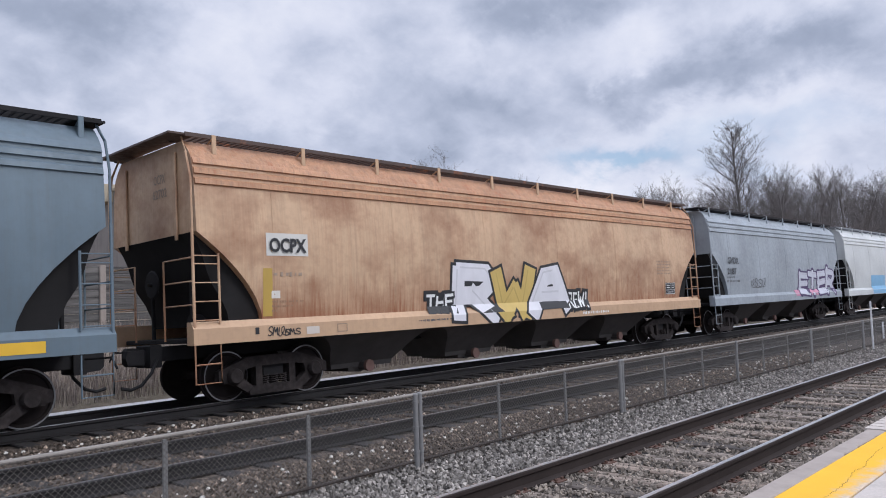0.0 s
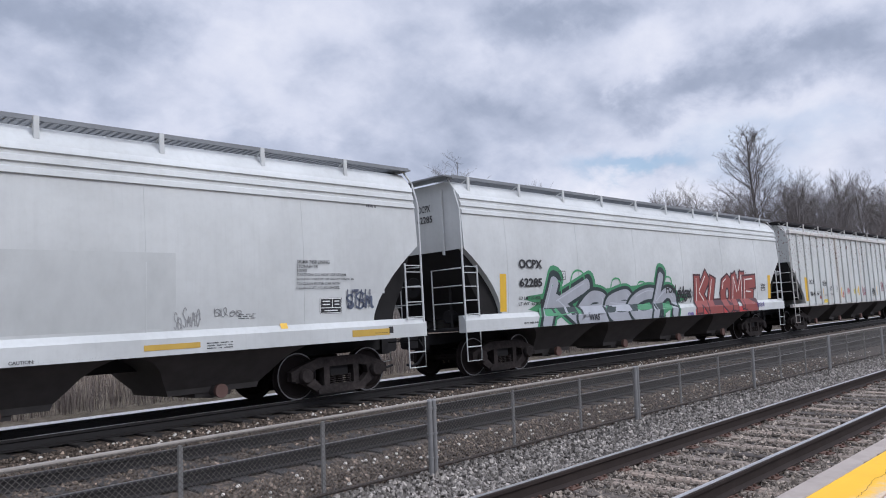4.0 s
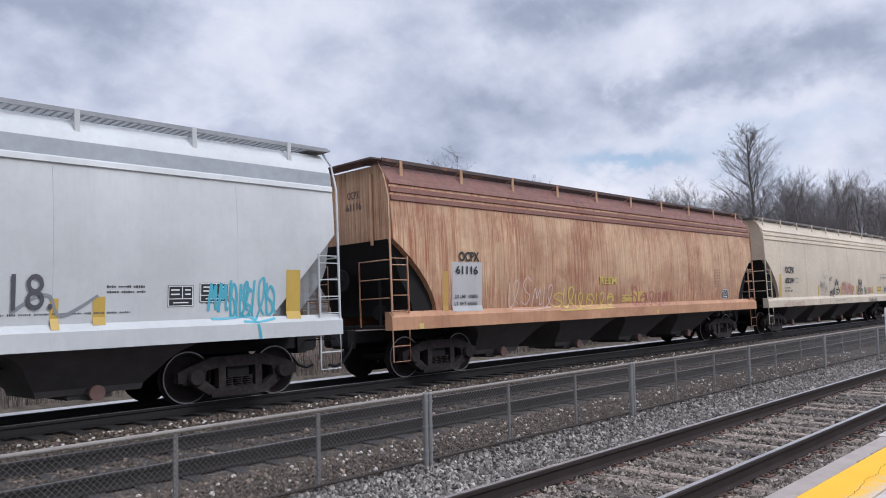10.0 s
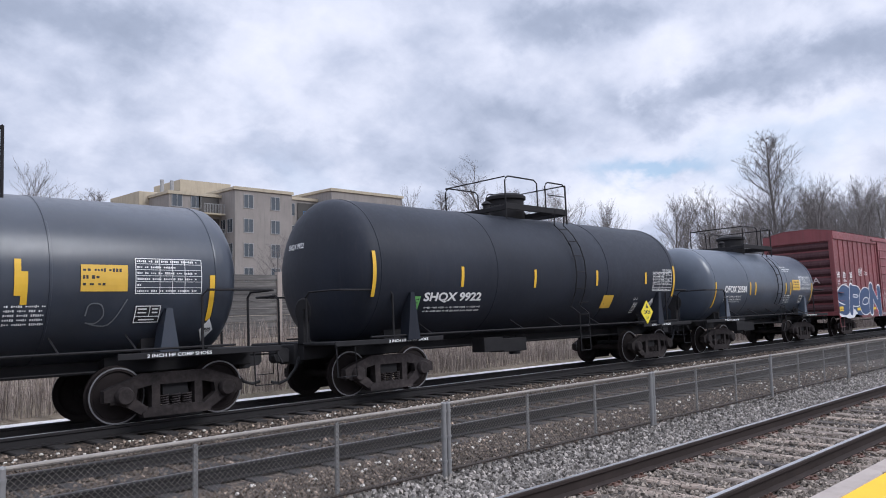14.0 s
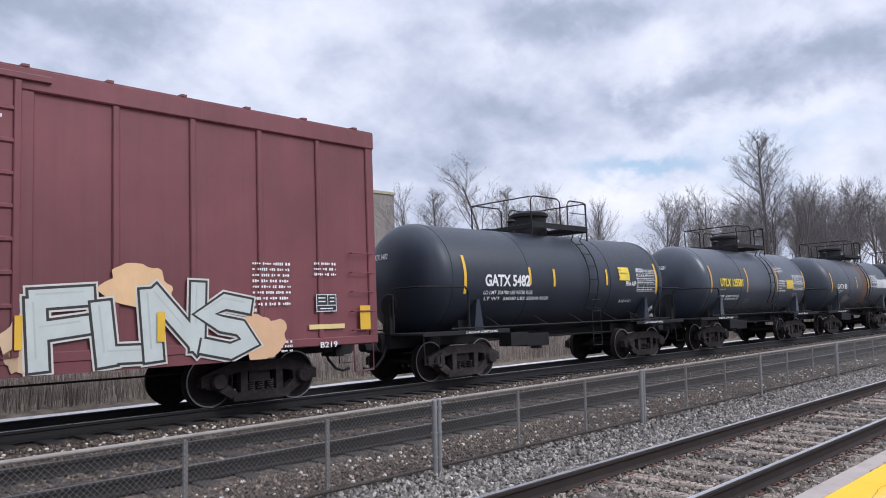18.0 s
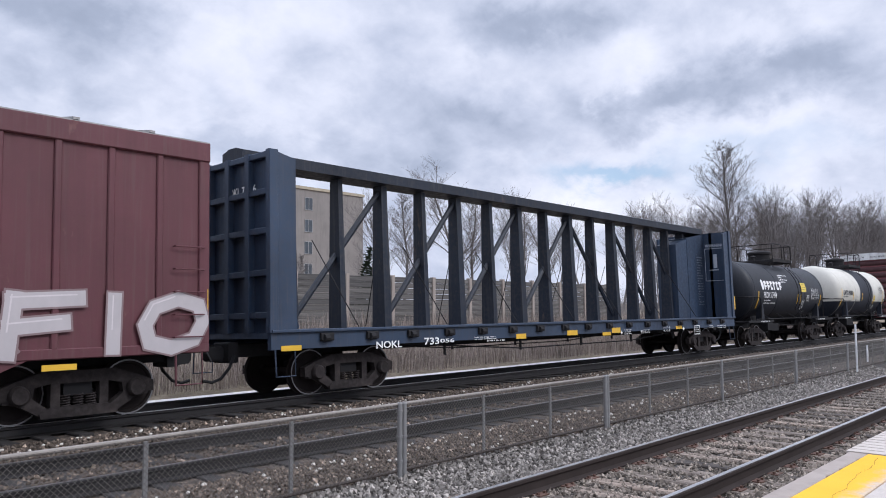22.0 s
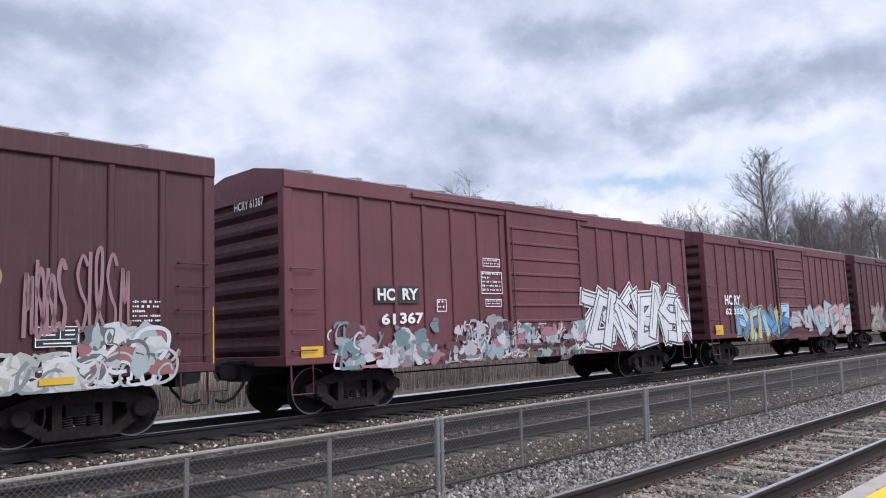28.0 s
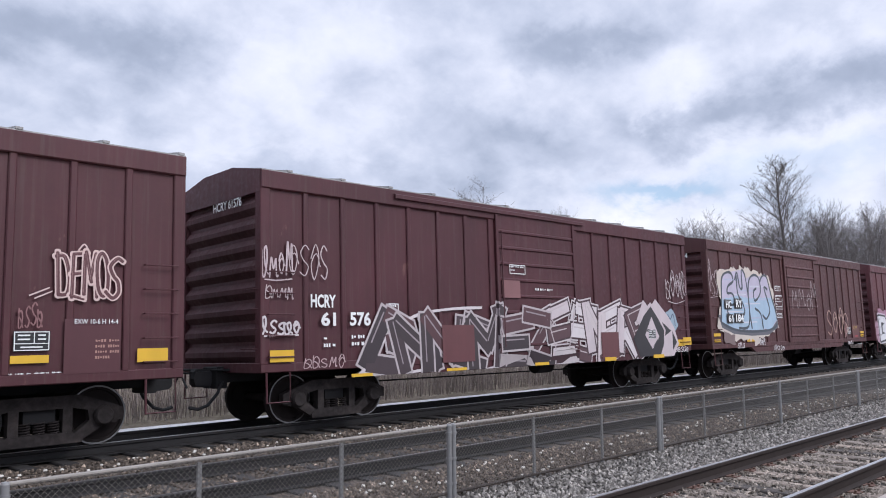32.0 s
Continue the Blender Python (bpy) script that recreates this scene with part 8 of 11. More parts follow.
    k.rect(-6.06, 1.11, 0.12, 0.11, YELLOW)
    k.bars(6.45, 1.91, 0.67, 4, DGREY, 0.072, 0.036, 217)
    k.tag(-6.46, 1.49, 0.54, 0.45, (0.42, 0.40, 0.40), 218, 0.03, 7)
    k.tag(-5.35, 1.12, 0.57, 0.15, (0.65, 0.35, 0.35), 219, 0.03, 7)
    k.outline(-5.89, 1.10, 0.24, 0.12, BLACK, 0.012)
    k.text('OCPX', -7.82, 2.42, 0.92, 0.28, BLACK, 0.034)
    k.text('62534', -7.82, 1.95, 0.92, 0.27, BLACK, 0.034)
    end_text(car, L, 'OCPX', '62534', BLACK)
    k.done(car)
    car, k, L = hopper("cream covered hopper car with sketchy black and red tags", -116.38, -135.57, P_CREAM, walk_m=P_CREAMW)
    k.rect(-3.43, 1.46, 0.11, 0.48, (0.55, 0.36, 0.08))
    k.rect(-0.31, 1.46, 0.12, 0.48, (0.55, 0.36, 0.08))
    k.rect(2.30, 1.48, 0.15, 0.47, (0.55, 0.36, 0.08))
    k.rect(5.17, 1.51, 0.14, 0.41, (0.55, 0.36, 0.08))
    k.rect(8.16, 1.41, 0.18, 1.03, (0.55, 0.36, 0.08))
    k.tag(-3.20, 1.56, 1.10, 0.59, (0.30, 0.28, 0.26), 231, 0.025, 6)
    k.line([(-2.69, 2.49), (-2.54, 2.32), (-2.32, 2.30), (-2.16, 2.48)], 0.03, (0.35, 0.33, 0.30))
    k.tag(-1.91, 2.19, 0.45, 0.19, (0.30, 0.28, 0.26), 233, 0.03, 4)
    k.tag(-1.88, 1.39, 0.60, 0.35, (0.06, 0.06, 0.07), 234, 0.04, 4)
    k.tag(-1.34, 1.50, 1.01, 0.44, (0.03, 0.03, 0.04), 235, 0.055, 5)
    k.line([(-1.04, 1.87), (-1.06, 2.16), (-0.94, 1.95), (-0.84, 2.24), (-0.74, 1.95), (-0.59, 2.18), (-0.59, 1.89)], 0.055, (0.03, 0.03, 0.04))
    k.tag(2.46, 1.51, 1.00, 0.43, (0.03, 0.03, 0.04), 237, 0.055, 5)
    k.line([(2.76, 1.85), (2.75, 2.20), (2.86, 1.94), (2.97, 2.29), (3.06, 1.94), (3.22, 2.22), (3.20, 1.87)], 0.055, (0.03, 0.03, 0.04))
    k.tag(-0.11, 1.47, 2.08, 0.63, (0.50, 0.18, 0.14), 239, 0.035, 12)
    k.tag(-0.05, 1.77, 1.44, 0.36, (0.48, 0.20, 0.16), 240, 0.03, 7)
    k.text('ROAR', 4.34, 1.53, 0.65, 0.30, (0.42, 0.10, 0.10), 0.01)
    k.tag(3.61, 1.51, 0.57, 0.52, (0.20, 0.25, 0.16), 242, 0.03, 5)
    k.text('NOTE: CAR HAS FOUR PNEUMATIC OUTLETS', -1.46, 1.21, 1.61, 0.04, BLACK, 0.012)
    k.bars(-1.46, 1.13, 2.30, 1, BLACK, 0.057, 0.029, 244)
    k.bars(-1.46, 1.06, 1.63, 1, BLACK, 0.001, 0.001, 245)
    k.tag(4.18, 1.01, 1.50, 0.25, (0.05, 0.05, 0.06), 246, 0.03, 9)
    k.line([(-3.50, 1.32), (-3.42, 1.09), (-3.25, 0.97), (-2.91, 0.98)], 0.03, BLACK)
    k.line([(-2.83, 1.03), (-2.45, 0.98), (-2.19, 1.11), (-2.07, 1.28)], 0.025, BLACK)
    k.rect(6.08, 1.55, 0.87, 0.33, (0.62, 0.45, 0.10))
    k.bars(6.14, 1.78, 0.76, 3, BLACK, 0.078, 0.039, 250)
    k.placard(7.39, 1.53, 0.54, 0.33, BLACK, WHITE)
    k.bars(6.70, 2.50, 1.42, 5, DGREY, 0.077, 0.039, 252)
    k.rect(8.57, 1.05, 0.16, 0.17, BLACK)
    k.text('OCPX', -7.52, 2.47, 1.06, 0.28, BLACK, 0.034)
    k.text('62291', -7.53, 2.05, 1.02, 0.23, BLACK, 0.034)
    k.bars(-7.54, 1.82, 0.97, 2, BLACK, 0.124, 0.062, 256)
    k.rect(-8.15, 1.50, 0.23, 0.92, (0.55, 0.36, 0.08))
    k.outline(-6.28, 2.07, 0.30, 0.19, DGREY, 0.015)
    k.tag(-8.09, 1.05, 2.56, 0.22, (0.45, 0.25, 0.20), 259, 0.03, 9)
    end_text(car, L, 'OCPX', '62291', BLACK)
    k.done(car)
    car, k, L = hopper("tan covered hopper car heavily streaked with dark rust", -136.81, -155.80, P_RUST, sill_m=P_RUSTSILL, walk_m=P_RUSTW, roof_m=P_RUSTROOF)
    k.rect(-7.58, 1.41, 1.03, 1.13, (0.48, 0.47, 0.46))
    k.text('OCPX', -7.36, 2.55, 0.70, 0.23, BLACK, 0.034)
    k.text('61116', -7.47, 2.26, 0.75, 0.19, BLACK, 0.02)
    k.text('LD LMT 198800', -7.51, 1.71, 0.80, 0.08, BLACK, 0.012)
    k.text('LT WT 66000', -7.52, 1.55, 0.78, 0.08, BLACK, 0.012)
    k.tag(-5.62, 1.45, 1.89, 0.74, (0.60, 0.42, 0.36), 268, 0.035, 7)
    k.tag(-3.80, 1.37, 3.13, 0.63, (0.60, 0.46, 0.10), 269, 0.04, 9)
    k.text('REEM', -1.45, 2.03, 0.87, 0.20, (0.60, 0.46, 0.10), 0.01)
    k.rect(-7.89, 1.44, 0.18, 0.88, (0.50, 0.30, 0.08))
    k.rect(0.24, 1.50, 0.82, 0.31, (0.55, 0.38, 0.12))
    k.rect(-8.72, 1.04, 0.14, 0.15, (0.60, 0.45, 0.15))
    k.placard(6.65, 1.50, 0.54, 0.34, BLACK, WHITE)
    k.rect(-0.25, 1.51, 0.67, 0.20, (0.52, 0.36, 0.10))
    k.bars(-0.23, 1.63, 0.64, 2, (0.10, 0.05, 0.03), 0.079, 0.039, 276)
    k.tag(0.27, 1.34, 2.38, 0.64, (0.36, 0.13, 0.09), 277, 0.06, 8)
    k.bars(6.03, 2.49, 0.51, 7, (0.30, 0.15, 0.10), 0.098, 0.049, 278)
    k.rect(1.64, 1.11, 0.13, 0.11, (0.62, 0.45, 0.10))
    end_text(car, L, 'OCPX', '61116', (0.12, 0.08, 0.06))
    k.done(car)
    car, k, L = hopper("white covered hopper car with a grey roof band and bubble-letter outlines", -157.10, -176.27, P_WHITE(12), band=P_BAND, angular=True, walk_m=P_WALKG, slope_m=P_SLOPEG)
    k.text('OCPX', -7.52, 2.38, 1.00, 0.27, BLACK, 0.034)
    k.text('61521', -7.53, 2.01, 0.92, 0.23, BLACK, 0.034)
    k.text('LD LMT 196600', -7.58, 1.68, 0.58, 0.08, BLACK, 0.012)
    k.text('LT WT  66400', -7.59, 1.54, 0.53, 0.07, BLACK, 0.012)
    k.outline(-6.28, 2.19, 0.27, 0.28, BLACK, 0.015)
    k.text('C', -6.19, 2.25, 0.09, 0.12, BLACK, 0.012)
    k.rect(-8.02, 1.42, 0.17, 0.92, (0.55, 0.36, 0.07))
    k.rect(-4.50, 1.44, 0.15, 0.44, (0.55, 0.36, 0.07))
    k.rect(-1.41, 1.50, 0.17, 0.39, (0.55, 0.36, 0.07))
    k.rect(1.88, 1.43, 0.19, 0.42, (0.55, 0.36, 0.07))
    k.rect(8.33, 1.40, 0.31, 0.90, (0.55, 0.36, 0.07))
    k.rect(4.85, 1.42, 0.19, 0.43, (0.55, 0.36, 0.07))
    k.piece('DEBSE', -4.77, 1.12, 6.23, 1.80, (0.52, 0.533, 0.522), (0.03, 0.03, 0.034), None, 295, 0.16, squeeze=1.22, rim=0.045, shine=(0.10, 0.10, 0.11))
    k.text('18.', 3.72, 1.67, 0.55, 0.52, (0.08, 0.08, 0.09), 0.0)
    k.line([(2.15, 1.50), (2.06, 1.98), (2.39, 2.34), (2.82, 2.25), (2.80, 1.81), (2.43, 1.67), (2.35, 1.98), (2.57, 2.14)], 0.045, (0.06, 0.06, 0.07))
    k.rect(-3.40, 1.82, 0.68, 0.24, (0.70, 0.62, 0.22))
    k.bars(-3.34, 1.97, 0.58, 2, BLACK, 0.090, 0.045, 300)
    k.bars(-5.29, 1.73, 0.44, 4, (0.45, 0.12, 0.12), 0.060, 0.030, 301)
    k.bars(-0.18, 1.91, 0.91, 4, (0.45, 0.12, 0.12), 0.076, 0.038, 302)
    k.placard(6.60, 1.73, 0.55, 0.33, BLACK, WHITE)
    k.tag(7.34, 1.44, 0.78, 0.84, (0.10, 0.42, 0.52), 304, 0.05, 5)
    k.tag(-5.82, 1.09, 0.89, 0.20, BLACK, 305, 0.04, 6)
    k.bars(3.52, 1.59, 2.77, 1, DGREY, 0.062, 0.031, 306)
    k.tag(-7.92, 1.44, 0.23, 0.52, (0.4, 0.4, 0.4), 307, 0.02, 4)
    k.tag(6.74, 1.50, 0.80, 0.77, (0.08, 0.40, 0.50), 308, 0.055, 7)
    k.line([(7.52, 1.52), (7.69, 1.32), (7.74, 1.02)], 0.05, (0.08, 0.40, 0.50))
    k.bars(5.06, 1.98, 0.62, 2, BLACK, 0.081, 0.041, 310)
    k.line([(3.72, 1.63), (4.02, 1.84), (4.24, 1.86), (4.40, 1.57), (4.93, 1.87)], 0.05, (0.25, 0.26, 0.27))
    k.placard(6.04, 1.67, 0.45, 0.35, BLACK, WHITE)
    k.rect(4.24, 1.37, 0.12, 0.46, (0.55, 0.36, 0.07))
    k.bars(6.62, 1.84, 0.35, 3, BLACK, 0.065, 0.032, 314)
    end_text(car, L, 'OCPX', '61521', BLACK)
    k.done(car)
    car, k, L = boxcar("faded red double-door boxcar with navy and white graffiti", -177.82, -195.45, P_RED, top=4.76, inset=2.35, doors=2, posts=9)
    k.text('HS', -8.69, 2.67, 0.40, 0.26, WHITE, 0.034)
    k.text('32', -7.87, 2.66, 0.35, 0.26, WHITE, 0.034)
    k.text('25', -6.98, 2.68, 0.35, 0.26, WHITE, 0.034)
    k.text('LD LMT', -8.66, 2.47, 0.33, 0.10, WHITE, 0.012)
    k.text('LT WT', -8.66, 2.32, 0.30, 0.10, WHITE, 0.012)
    k.text('208500', -7.87, 2.48, 0.41, 0.11, WHITE, 0.012)
    k.text('77500', -7.79, 2.32, 0.33, 0.10, WHITE, 0.012)
    k.outline(-6.96, 2.30, 0.29, 0.30, WHITE, 0.02)
    k.bars(-6.92, 2.50, 0.22, 2, WHITE, 0.094, 0.047, 326)
    k.bars(-8.77, 2.20, 0.59, 3, WHITE, 0.077, 0.038, 327)
    k.rect(-9.07, 0.87, 0.51, 0.78, (0.42, 0.03, 0.05), 0.004)
    k.blob(-7.53, 1.04, 1.25, 0.20, (0.68, 0.68, 0.68), 0.009, 329, rough=0.25)
    k.blob(-5.82, 1.50, 2.4, 0.52, (0.012, 0.045, 0.125), 0.0082, 330, rough=0.2)
    k.blob(-3.27, 1.61, 0.86, 0.53, (0.35, 0.03, 0.05), 0.006, 331, rough=0.3)
    k.piece('SPON', -8.71, 0.95, 6.03, 1.35, (0.012, 0.045, 0.125), WHITE, None, 332, 0.15, squeeze=1.25, rim=0.042)
    k.rect(-8.72, 1.16, 0.48, 0.21, (0.80, 0.52, 0.02), 0.03)
    k.rect(-6.33, 1.15, 0.45, 0.13, (0.80, 0.52, 0.02), 0.03)
    k.rect(-3.94, 1.16, 0.44, 0.11, (0.80, 0.52, 0.02), 0.03)
    k.rect(-1.30, 1.41, 0.32, 0.16, (0.80, 0.52, 0.02), 0.03)
    k.rect(1.32, 1.45, 0.31, 0.13, (0.80, 0.52, 0.02), 0.03)
    k.rect(5.81, 1.19, 0.37, 0.15, (0.80, 0.52, 0.02), 0.03)
    k.blob(3.92, 1.42, 1.26, 0.56, (0.25, 0.55, 0.62), 0.008, 339, rough=0.4)
    k.blob(5.7, 1.49, 1.5, 0.62, (0.22, 0.45, 0.62), 0.008, 340, rough=0.4)
    k.blob(3.03, 1.65, 0.58, 0.49, (0.62, 0.55, 0.20), 0.0075, 341, rough=0.4)
    k.rect(2.30, 0.74, 5.4, 0.17, (0.30, 0.50, 0.48), 0.005)
    k.piece('LIVER', 2.95, 0.99, 4.2, 1.2, WHITE, (0.03, 0.12, 0.25), (0.30, 0.60, 0.68), 343, 0.03, squeeze=1.2, sharp=True, rim=0.05)
    k.tag(1.76, 1.66, 0.90, 0.51, WHITE, 344, 0.045, 5)
    k.tag(-5.61, 2.82, 0.53, 0.38, WHITE, 345, 0.02, 6)
    k.tag(-9.08, 2.61, 0.22, 0.51, WHITE, 346, 0.03, 5)
    k.tag(-4.81, 2.85, 0.50, 0.21, WHITE, 347, 0.015, 5)
    k.tag(-2.38, 1.16, 0.99, 0.79, (0.42, 0.30, 0.30), 348, 0.06, 5)
    k.text('SECURE BOTH HASPS', -1.01, 2.64, 0.96, 0.10, WHITE, 0.012)
    k.text('BEFORE MOVING CAR', -1.02, 2.53, 0.96, 0.09, WHITE, 0.012)
    k.bars(1.04, 3.27, 0.92, 3, WHITE, 0.118, 0.059, 351)
    k.outline(1.11, 3.05, 0.57, 0.30, (0.5, 0.4, 0.4), 0.01)
    k.placard(7.95, 1.36, 0.66, 0.33, BLACK, WHITE)
    k.tag(0.45, 1.79, 0.50, 0.31, (0.6, 0.5, 0.5), 354, 0.02, 7)
    k.blob(-1.83, 0.93, 0.64, 0.06, (0.35, 0.30, 0.30), 0.006, 355, rough=0.4)
    k.tag(7.91, 1.80, 0.92, 0.43, (0.6, 0.35, 0.35), 356, 0.03, 7)
    end_tag(car, L, "POLSKA", 2.45, 0.28, 1.7, (0.55, 0.46, 0.45))
    k.done(car)
    car, k, L = tank("dark grey-black tank car with white letters and yellow strips", -196.72, -208.00, P_BLACK[0], 1.35, 2.35)
    k.text('OFOX 23581', -3.78, 2.03, 1.77, 0.24, WHITE, 0.034)
    k.text('LD LMT 208900 LB 93100 KG', -3.80, 1.86, 1.42, 0.06, WHITE, 0.012)
    k.text('LT WT  60000 LB 27200 KG', -3.77, 1.76, 1.38, 0.06, WHITE, 0.012)
    k.bars(-3.77, 1.70, 1.34, 1, WHITE, 0.050, 0.025, 363)
    k.rect(-4.50, 1.52, 0.09, 0.87, YELLOW)
    k.rect(-1.70, 1.94, 0.09, 0.47, YELLOW)
    k.rect(-1.24, 1.93, 0.09, 0.48, YELLOW)
    k.rect(1.64, 1.96, 0.09, 0.46, YELLOW)
    k.rect(2.13, 1.94, 0.09, 0.49, YELLOW)
    k.rect(4.43, 1.67, 0.09, 0.74, YELLOW)
    k.rect(2.36, 2.12, 0.79, 0.42, (0.66, 0.40, 0.05))
    k.bars(2.40, 2.42, 0.68, 3, BLACK, 0.104, 0.052, 371)
    k.table(3.13, 2.15, 1.19, 0.53, WHITE)
    k.placard(3.15, 1.61, 0.36, 0.30, BLACK, WHITE)
    k.bars(1.59, 3.03, 0.87, 3, WHITE, 0.080, 0.040, 374)
    k.bars(1.59, 1.88, 0.60, 4, WHITE, 0.085, 0.042, 375)
    end_text(car, L, 'OFOX 23581', '', WHITE)
    k.done(car)
    car, k, L = tank("long black tank car with yellow strips and hazard diamonds", -209.05, -223.20, P_BLACK[1], 1.58, 2.58)
    k.text('SHQX 9922', -4.67, 1.84, 1.82, 0.22, WHITE, 0.034)
    k.bars(-4.58, 1.72, 1.80, 2, WHITE, 0.076, 0.038, 380)
    k.rect(-3.59, 2.18, 0.09, 0.45, YELLOW)
    k.rect(-0.98, 2.17, 0.09, 0.44, YELLOW)
    k.rect(1.72, 2.23, 0.09, 0.41, YELLOW)
    k.rect(4.26, 2.29, 0.09, 0.33, YELLOW)
    k.rect(-6.15, 1.98, 0.09, 0.92, YELLOW)
    k.rect(2.21, 1.62, 0.50, 0.35, (0.66, 0.40, 0.05))
    k.rect(-5.11, 1.70, 0.35, 0.28, (0.15, 0.42, 0.12))
    k.bars(-5.09, 1.90, 0.31, 3, BLACK, 0.072, 0.036, 388)
    k.rect(5.94, 1.92, 0.09, 0.93, YELLOW)
    k.diamond(4.70, 1.54, 0.33, 0.34, 'HOT', WHITE)
    hold = part("placard_holder", G().prism([(4.02, 1.46), (4.36, 1.12), (4.70, 1.46), (4.36, 1.80)], -1.515, -1.50), spray((0.80, 0.64, 0.03)), car, "yellow diamond hazard placard")
    for word, z, hh, ww in (("2426", 1.405, 0.12, 0.34), ("5.1", 1.27, 0.06, 0.12)):
        v, f, a0, a1, c0, c1 = glyphs(word, 0.02)
        part("lettering", G().add([(4.36 - ww / 2 + (p - a0) / (a1 - a0) * ww, -1.5195, z + (q - c0) / (c1 - c0) * hh) for p, q in v], f), spray(BLACK), hold)
    part("flame", G().add([(4.29, -1.5195, 1.58), (4.43, -1.5195, 1.58), (4.36, -1.5195, 1.72)], [(0, 1, 2)]), spray(BLACK), hold)
    k.text('DOT 111S100W1', 5.31, 2.64, 0.53, 0.10, WHITE, 0.012)
    k.table(4.71, 2.09, 1.12, 0.56, WHITE)
    k.placard(3.91, 1.46, 0.21, 0.29, BLACK, WHITE)
    k.bars(3.83, 1.87, 0.20, 2, WHITE, 0.041, 0.020, 395)
    end_text(car, L, 'SHQX 9922', '', WHITE)
    k.done(car)
    car, k, L = tank("black tank car with a white emblem bar and orange label", -224.40, -235.70, P_BLACK[2], 1.36, 2.35)
    k.rect(1.43, 1.91, 0.09, 0.48, YELLOW)
    k.rect(2.25, 2.10, 0.71, 0.41, (0.66, 0.40, 0.05))
    k.bars(2.28, 2.40, 0.64, 3, BLACK, 0.109, 0.055, 401)
    k.table(3.08, 2.06, 1.13, 0.57, WHITE)
    k.rect(4.36, 1.61, 0.09, 0.76, YELLOW)
    k.placard(3.11, 1.60, 0.43, 0.28, BLACK, WHITE)
    k.bars(1.23, 1.87, 0.56, 5, WHITE, 0.064, 0.032, 405)
    k.diamond(4.30, 1.25, 0.27, 0.41, '1830', WHITE)
    k.line([(2.36, 1.73), (2.40, 1.90), (2.57, 1.90), (2.63, 1.74), (2.53, 1.62), (2.38, 1.63), (2.73, 1.59), (2.97, 1.98)], 0.02, (0.14, 0.15, 0.16))
    k.emblem(-3.60, 2.40, 2.0, 0.36, WHITE)
    k.text('16738', -3.24, 2.05, 1.10, 0.28, WHITE, 0.034)
    k.rect(1.34, 2.04, 0.09, 0.53, YELLOW)
    end_text(car, L, '', '', WHITE)
    k.done(car)
    car, k, L = tank("black tank car with a white emblem and yellow label", -236.90, -248.20, P_BLACK[3], 1.35, 2.35)
    k.emblem(-3.95, 2.47, 2.9, 0.46, WHITE)
    k.text('17769', -3.58, 2.16, 1.93, 0.24, WHITE, 0.012)
    k.rect(-0.34, 2.12, 0.09, 0.67, YELLOW)
    k.rect(1.41, 2.53, 1.42, 0.39, YELLOW)
    k.table(3.05, 2.13, 2.18, 0.89, WHITE)
    end_text(car, L, '', '', WHITE)
    k.done(car)
    car, k, L = tank("black tank car with a rust-brown band and white letters", -249.40, -260.75, P_BLACK[4], 1.35, 2.35, bands=[(0.15, 0.95, P_RUSTBAND)])
    k.text('GATX 80', -3.68, 2.13, 1.36, 0.23, WHITE, 0.012)
    k.bars(-3.48, 2.01, 1.15, 2, WHITE, 0.081, 0.041, 423)
    k.rect(-4.45, 1.98, 0.09, 0.89, YELLOW)
    k.rect(-0.78, 2.14, 0.09, 0.59, YELLOW)
    k.rect(1.10, 2.19, 0.09, 0.52, YELLOW)
    k.rect(2.67, 2.20, 0.97, 0.44, (0.5, 0.5, 0.5))
    k.rect(3.67, 2.20, 1.44, 0.46, (0.55, 0.55, 0.55))
    k.table(1.57, 2.23, 1.21, 0.61, WHITE)
    k.blob(-2.21, 1.66, 0.50, 0.18, (0.12, 0.12, 0.12), 0.006, 430, rough=0.3)
    end_text(car, L, 'GATX 80', '', WHITE)
    k.done(car)
    car, k, L = tank("black tank car with yellow letters and orange strips", -262.00, -273.20, P_BLACK[5], 1.35, 2.35)
    k.text('UTLX 125581', -3.65, 2.19, 1.91, 0.29, (0.75, 0.55, 0.02), 0.034)
    k.bars(-3.63, 2.06, 1.13, 1, (0.60, 0.42, 0.03), 0.085, 0.043, 435)
    k.text('LD LMT  203600 LB 92350 KG', -3.65, 1.81, 1.64, 0.08, WHITE, 0.012)
    k.text('LT WT   59400 LB 26950 KG', -3.62, 1.72, 1.60, 0.07, WHITE, 0.012)
    k.bars(-3.64, 1.66, 1.58, 1, WHITE, 0.048, 0.024, 438)
    k.tag(-1.43, 1.59, 0.44, 0.21, (0.3, 0.3, 0.3), 439, 0.012, 7)
    k.rect(-4.37, 1.98, 0.09, 0.94, (0.62, 0.34, 0.06))
    k.rect(-1.36, 1.98, 0.09, 0.91, (0.62, 0.34, 0.06))
    k.rect(1.53, 2.01, 0.09, 0.96, (0.62, 0.34, 0.06))
    k.rect(4.50, 1.95, 0.09, 0.94, (0.62, 0.34, 0.06))
    k.table(3.24, 2.09, 1.23, 0.60, WHITE)
    k.rect(2.53, 2.13, 0.74, 0.35, (0.66, 0.45, 0.04))
    k.bars(1.74, 2.41, 0.73, 5, WHITE, 0.099, 0.050, 446)
    k.bars(1.58, 2.95, 0.84, 3, WHITE, 0.075, 0.037, 447)
    k.outline(3.28, 1.82, 0.40, 0.10, WHITE, 0.015)
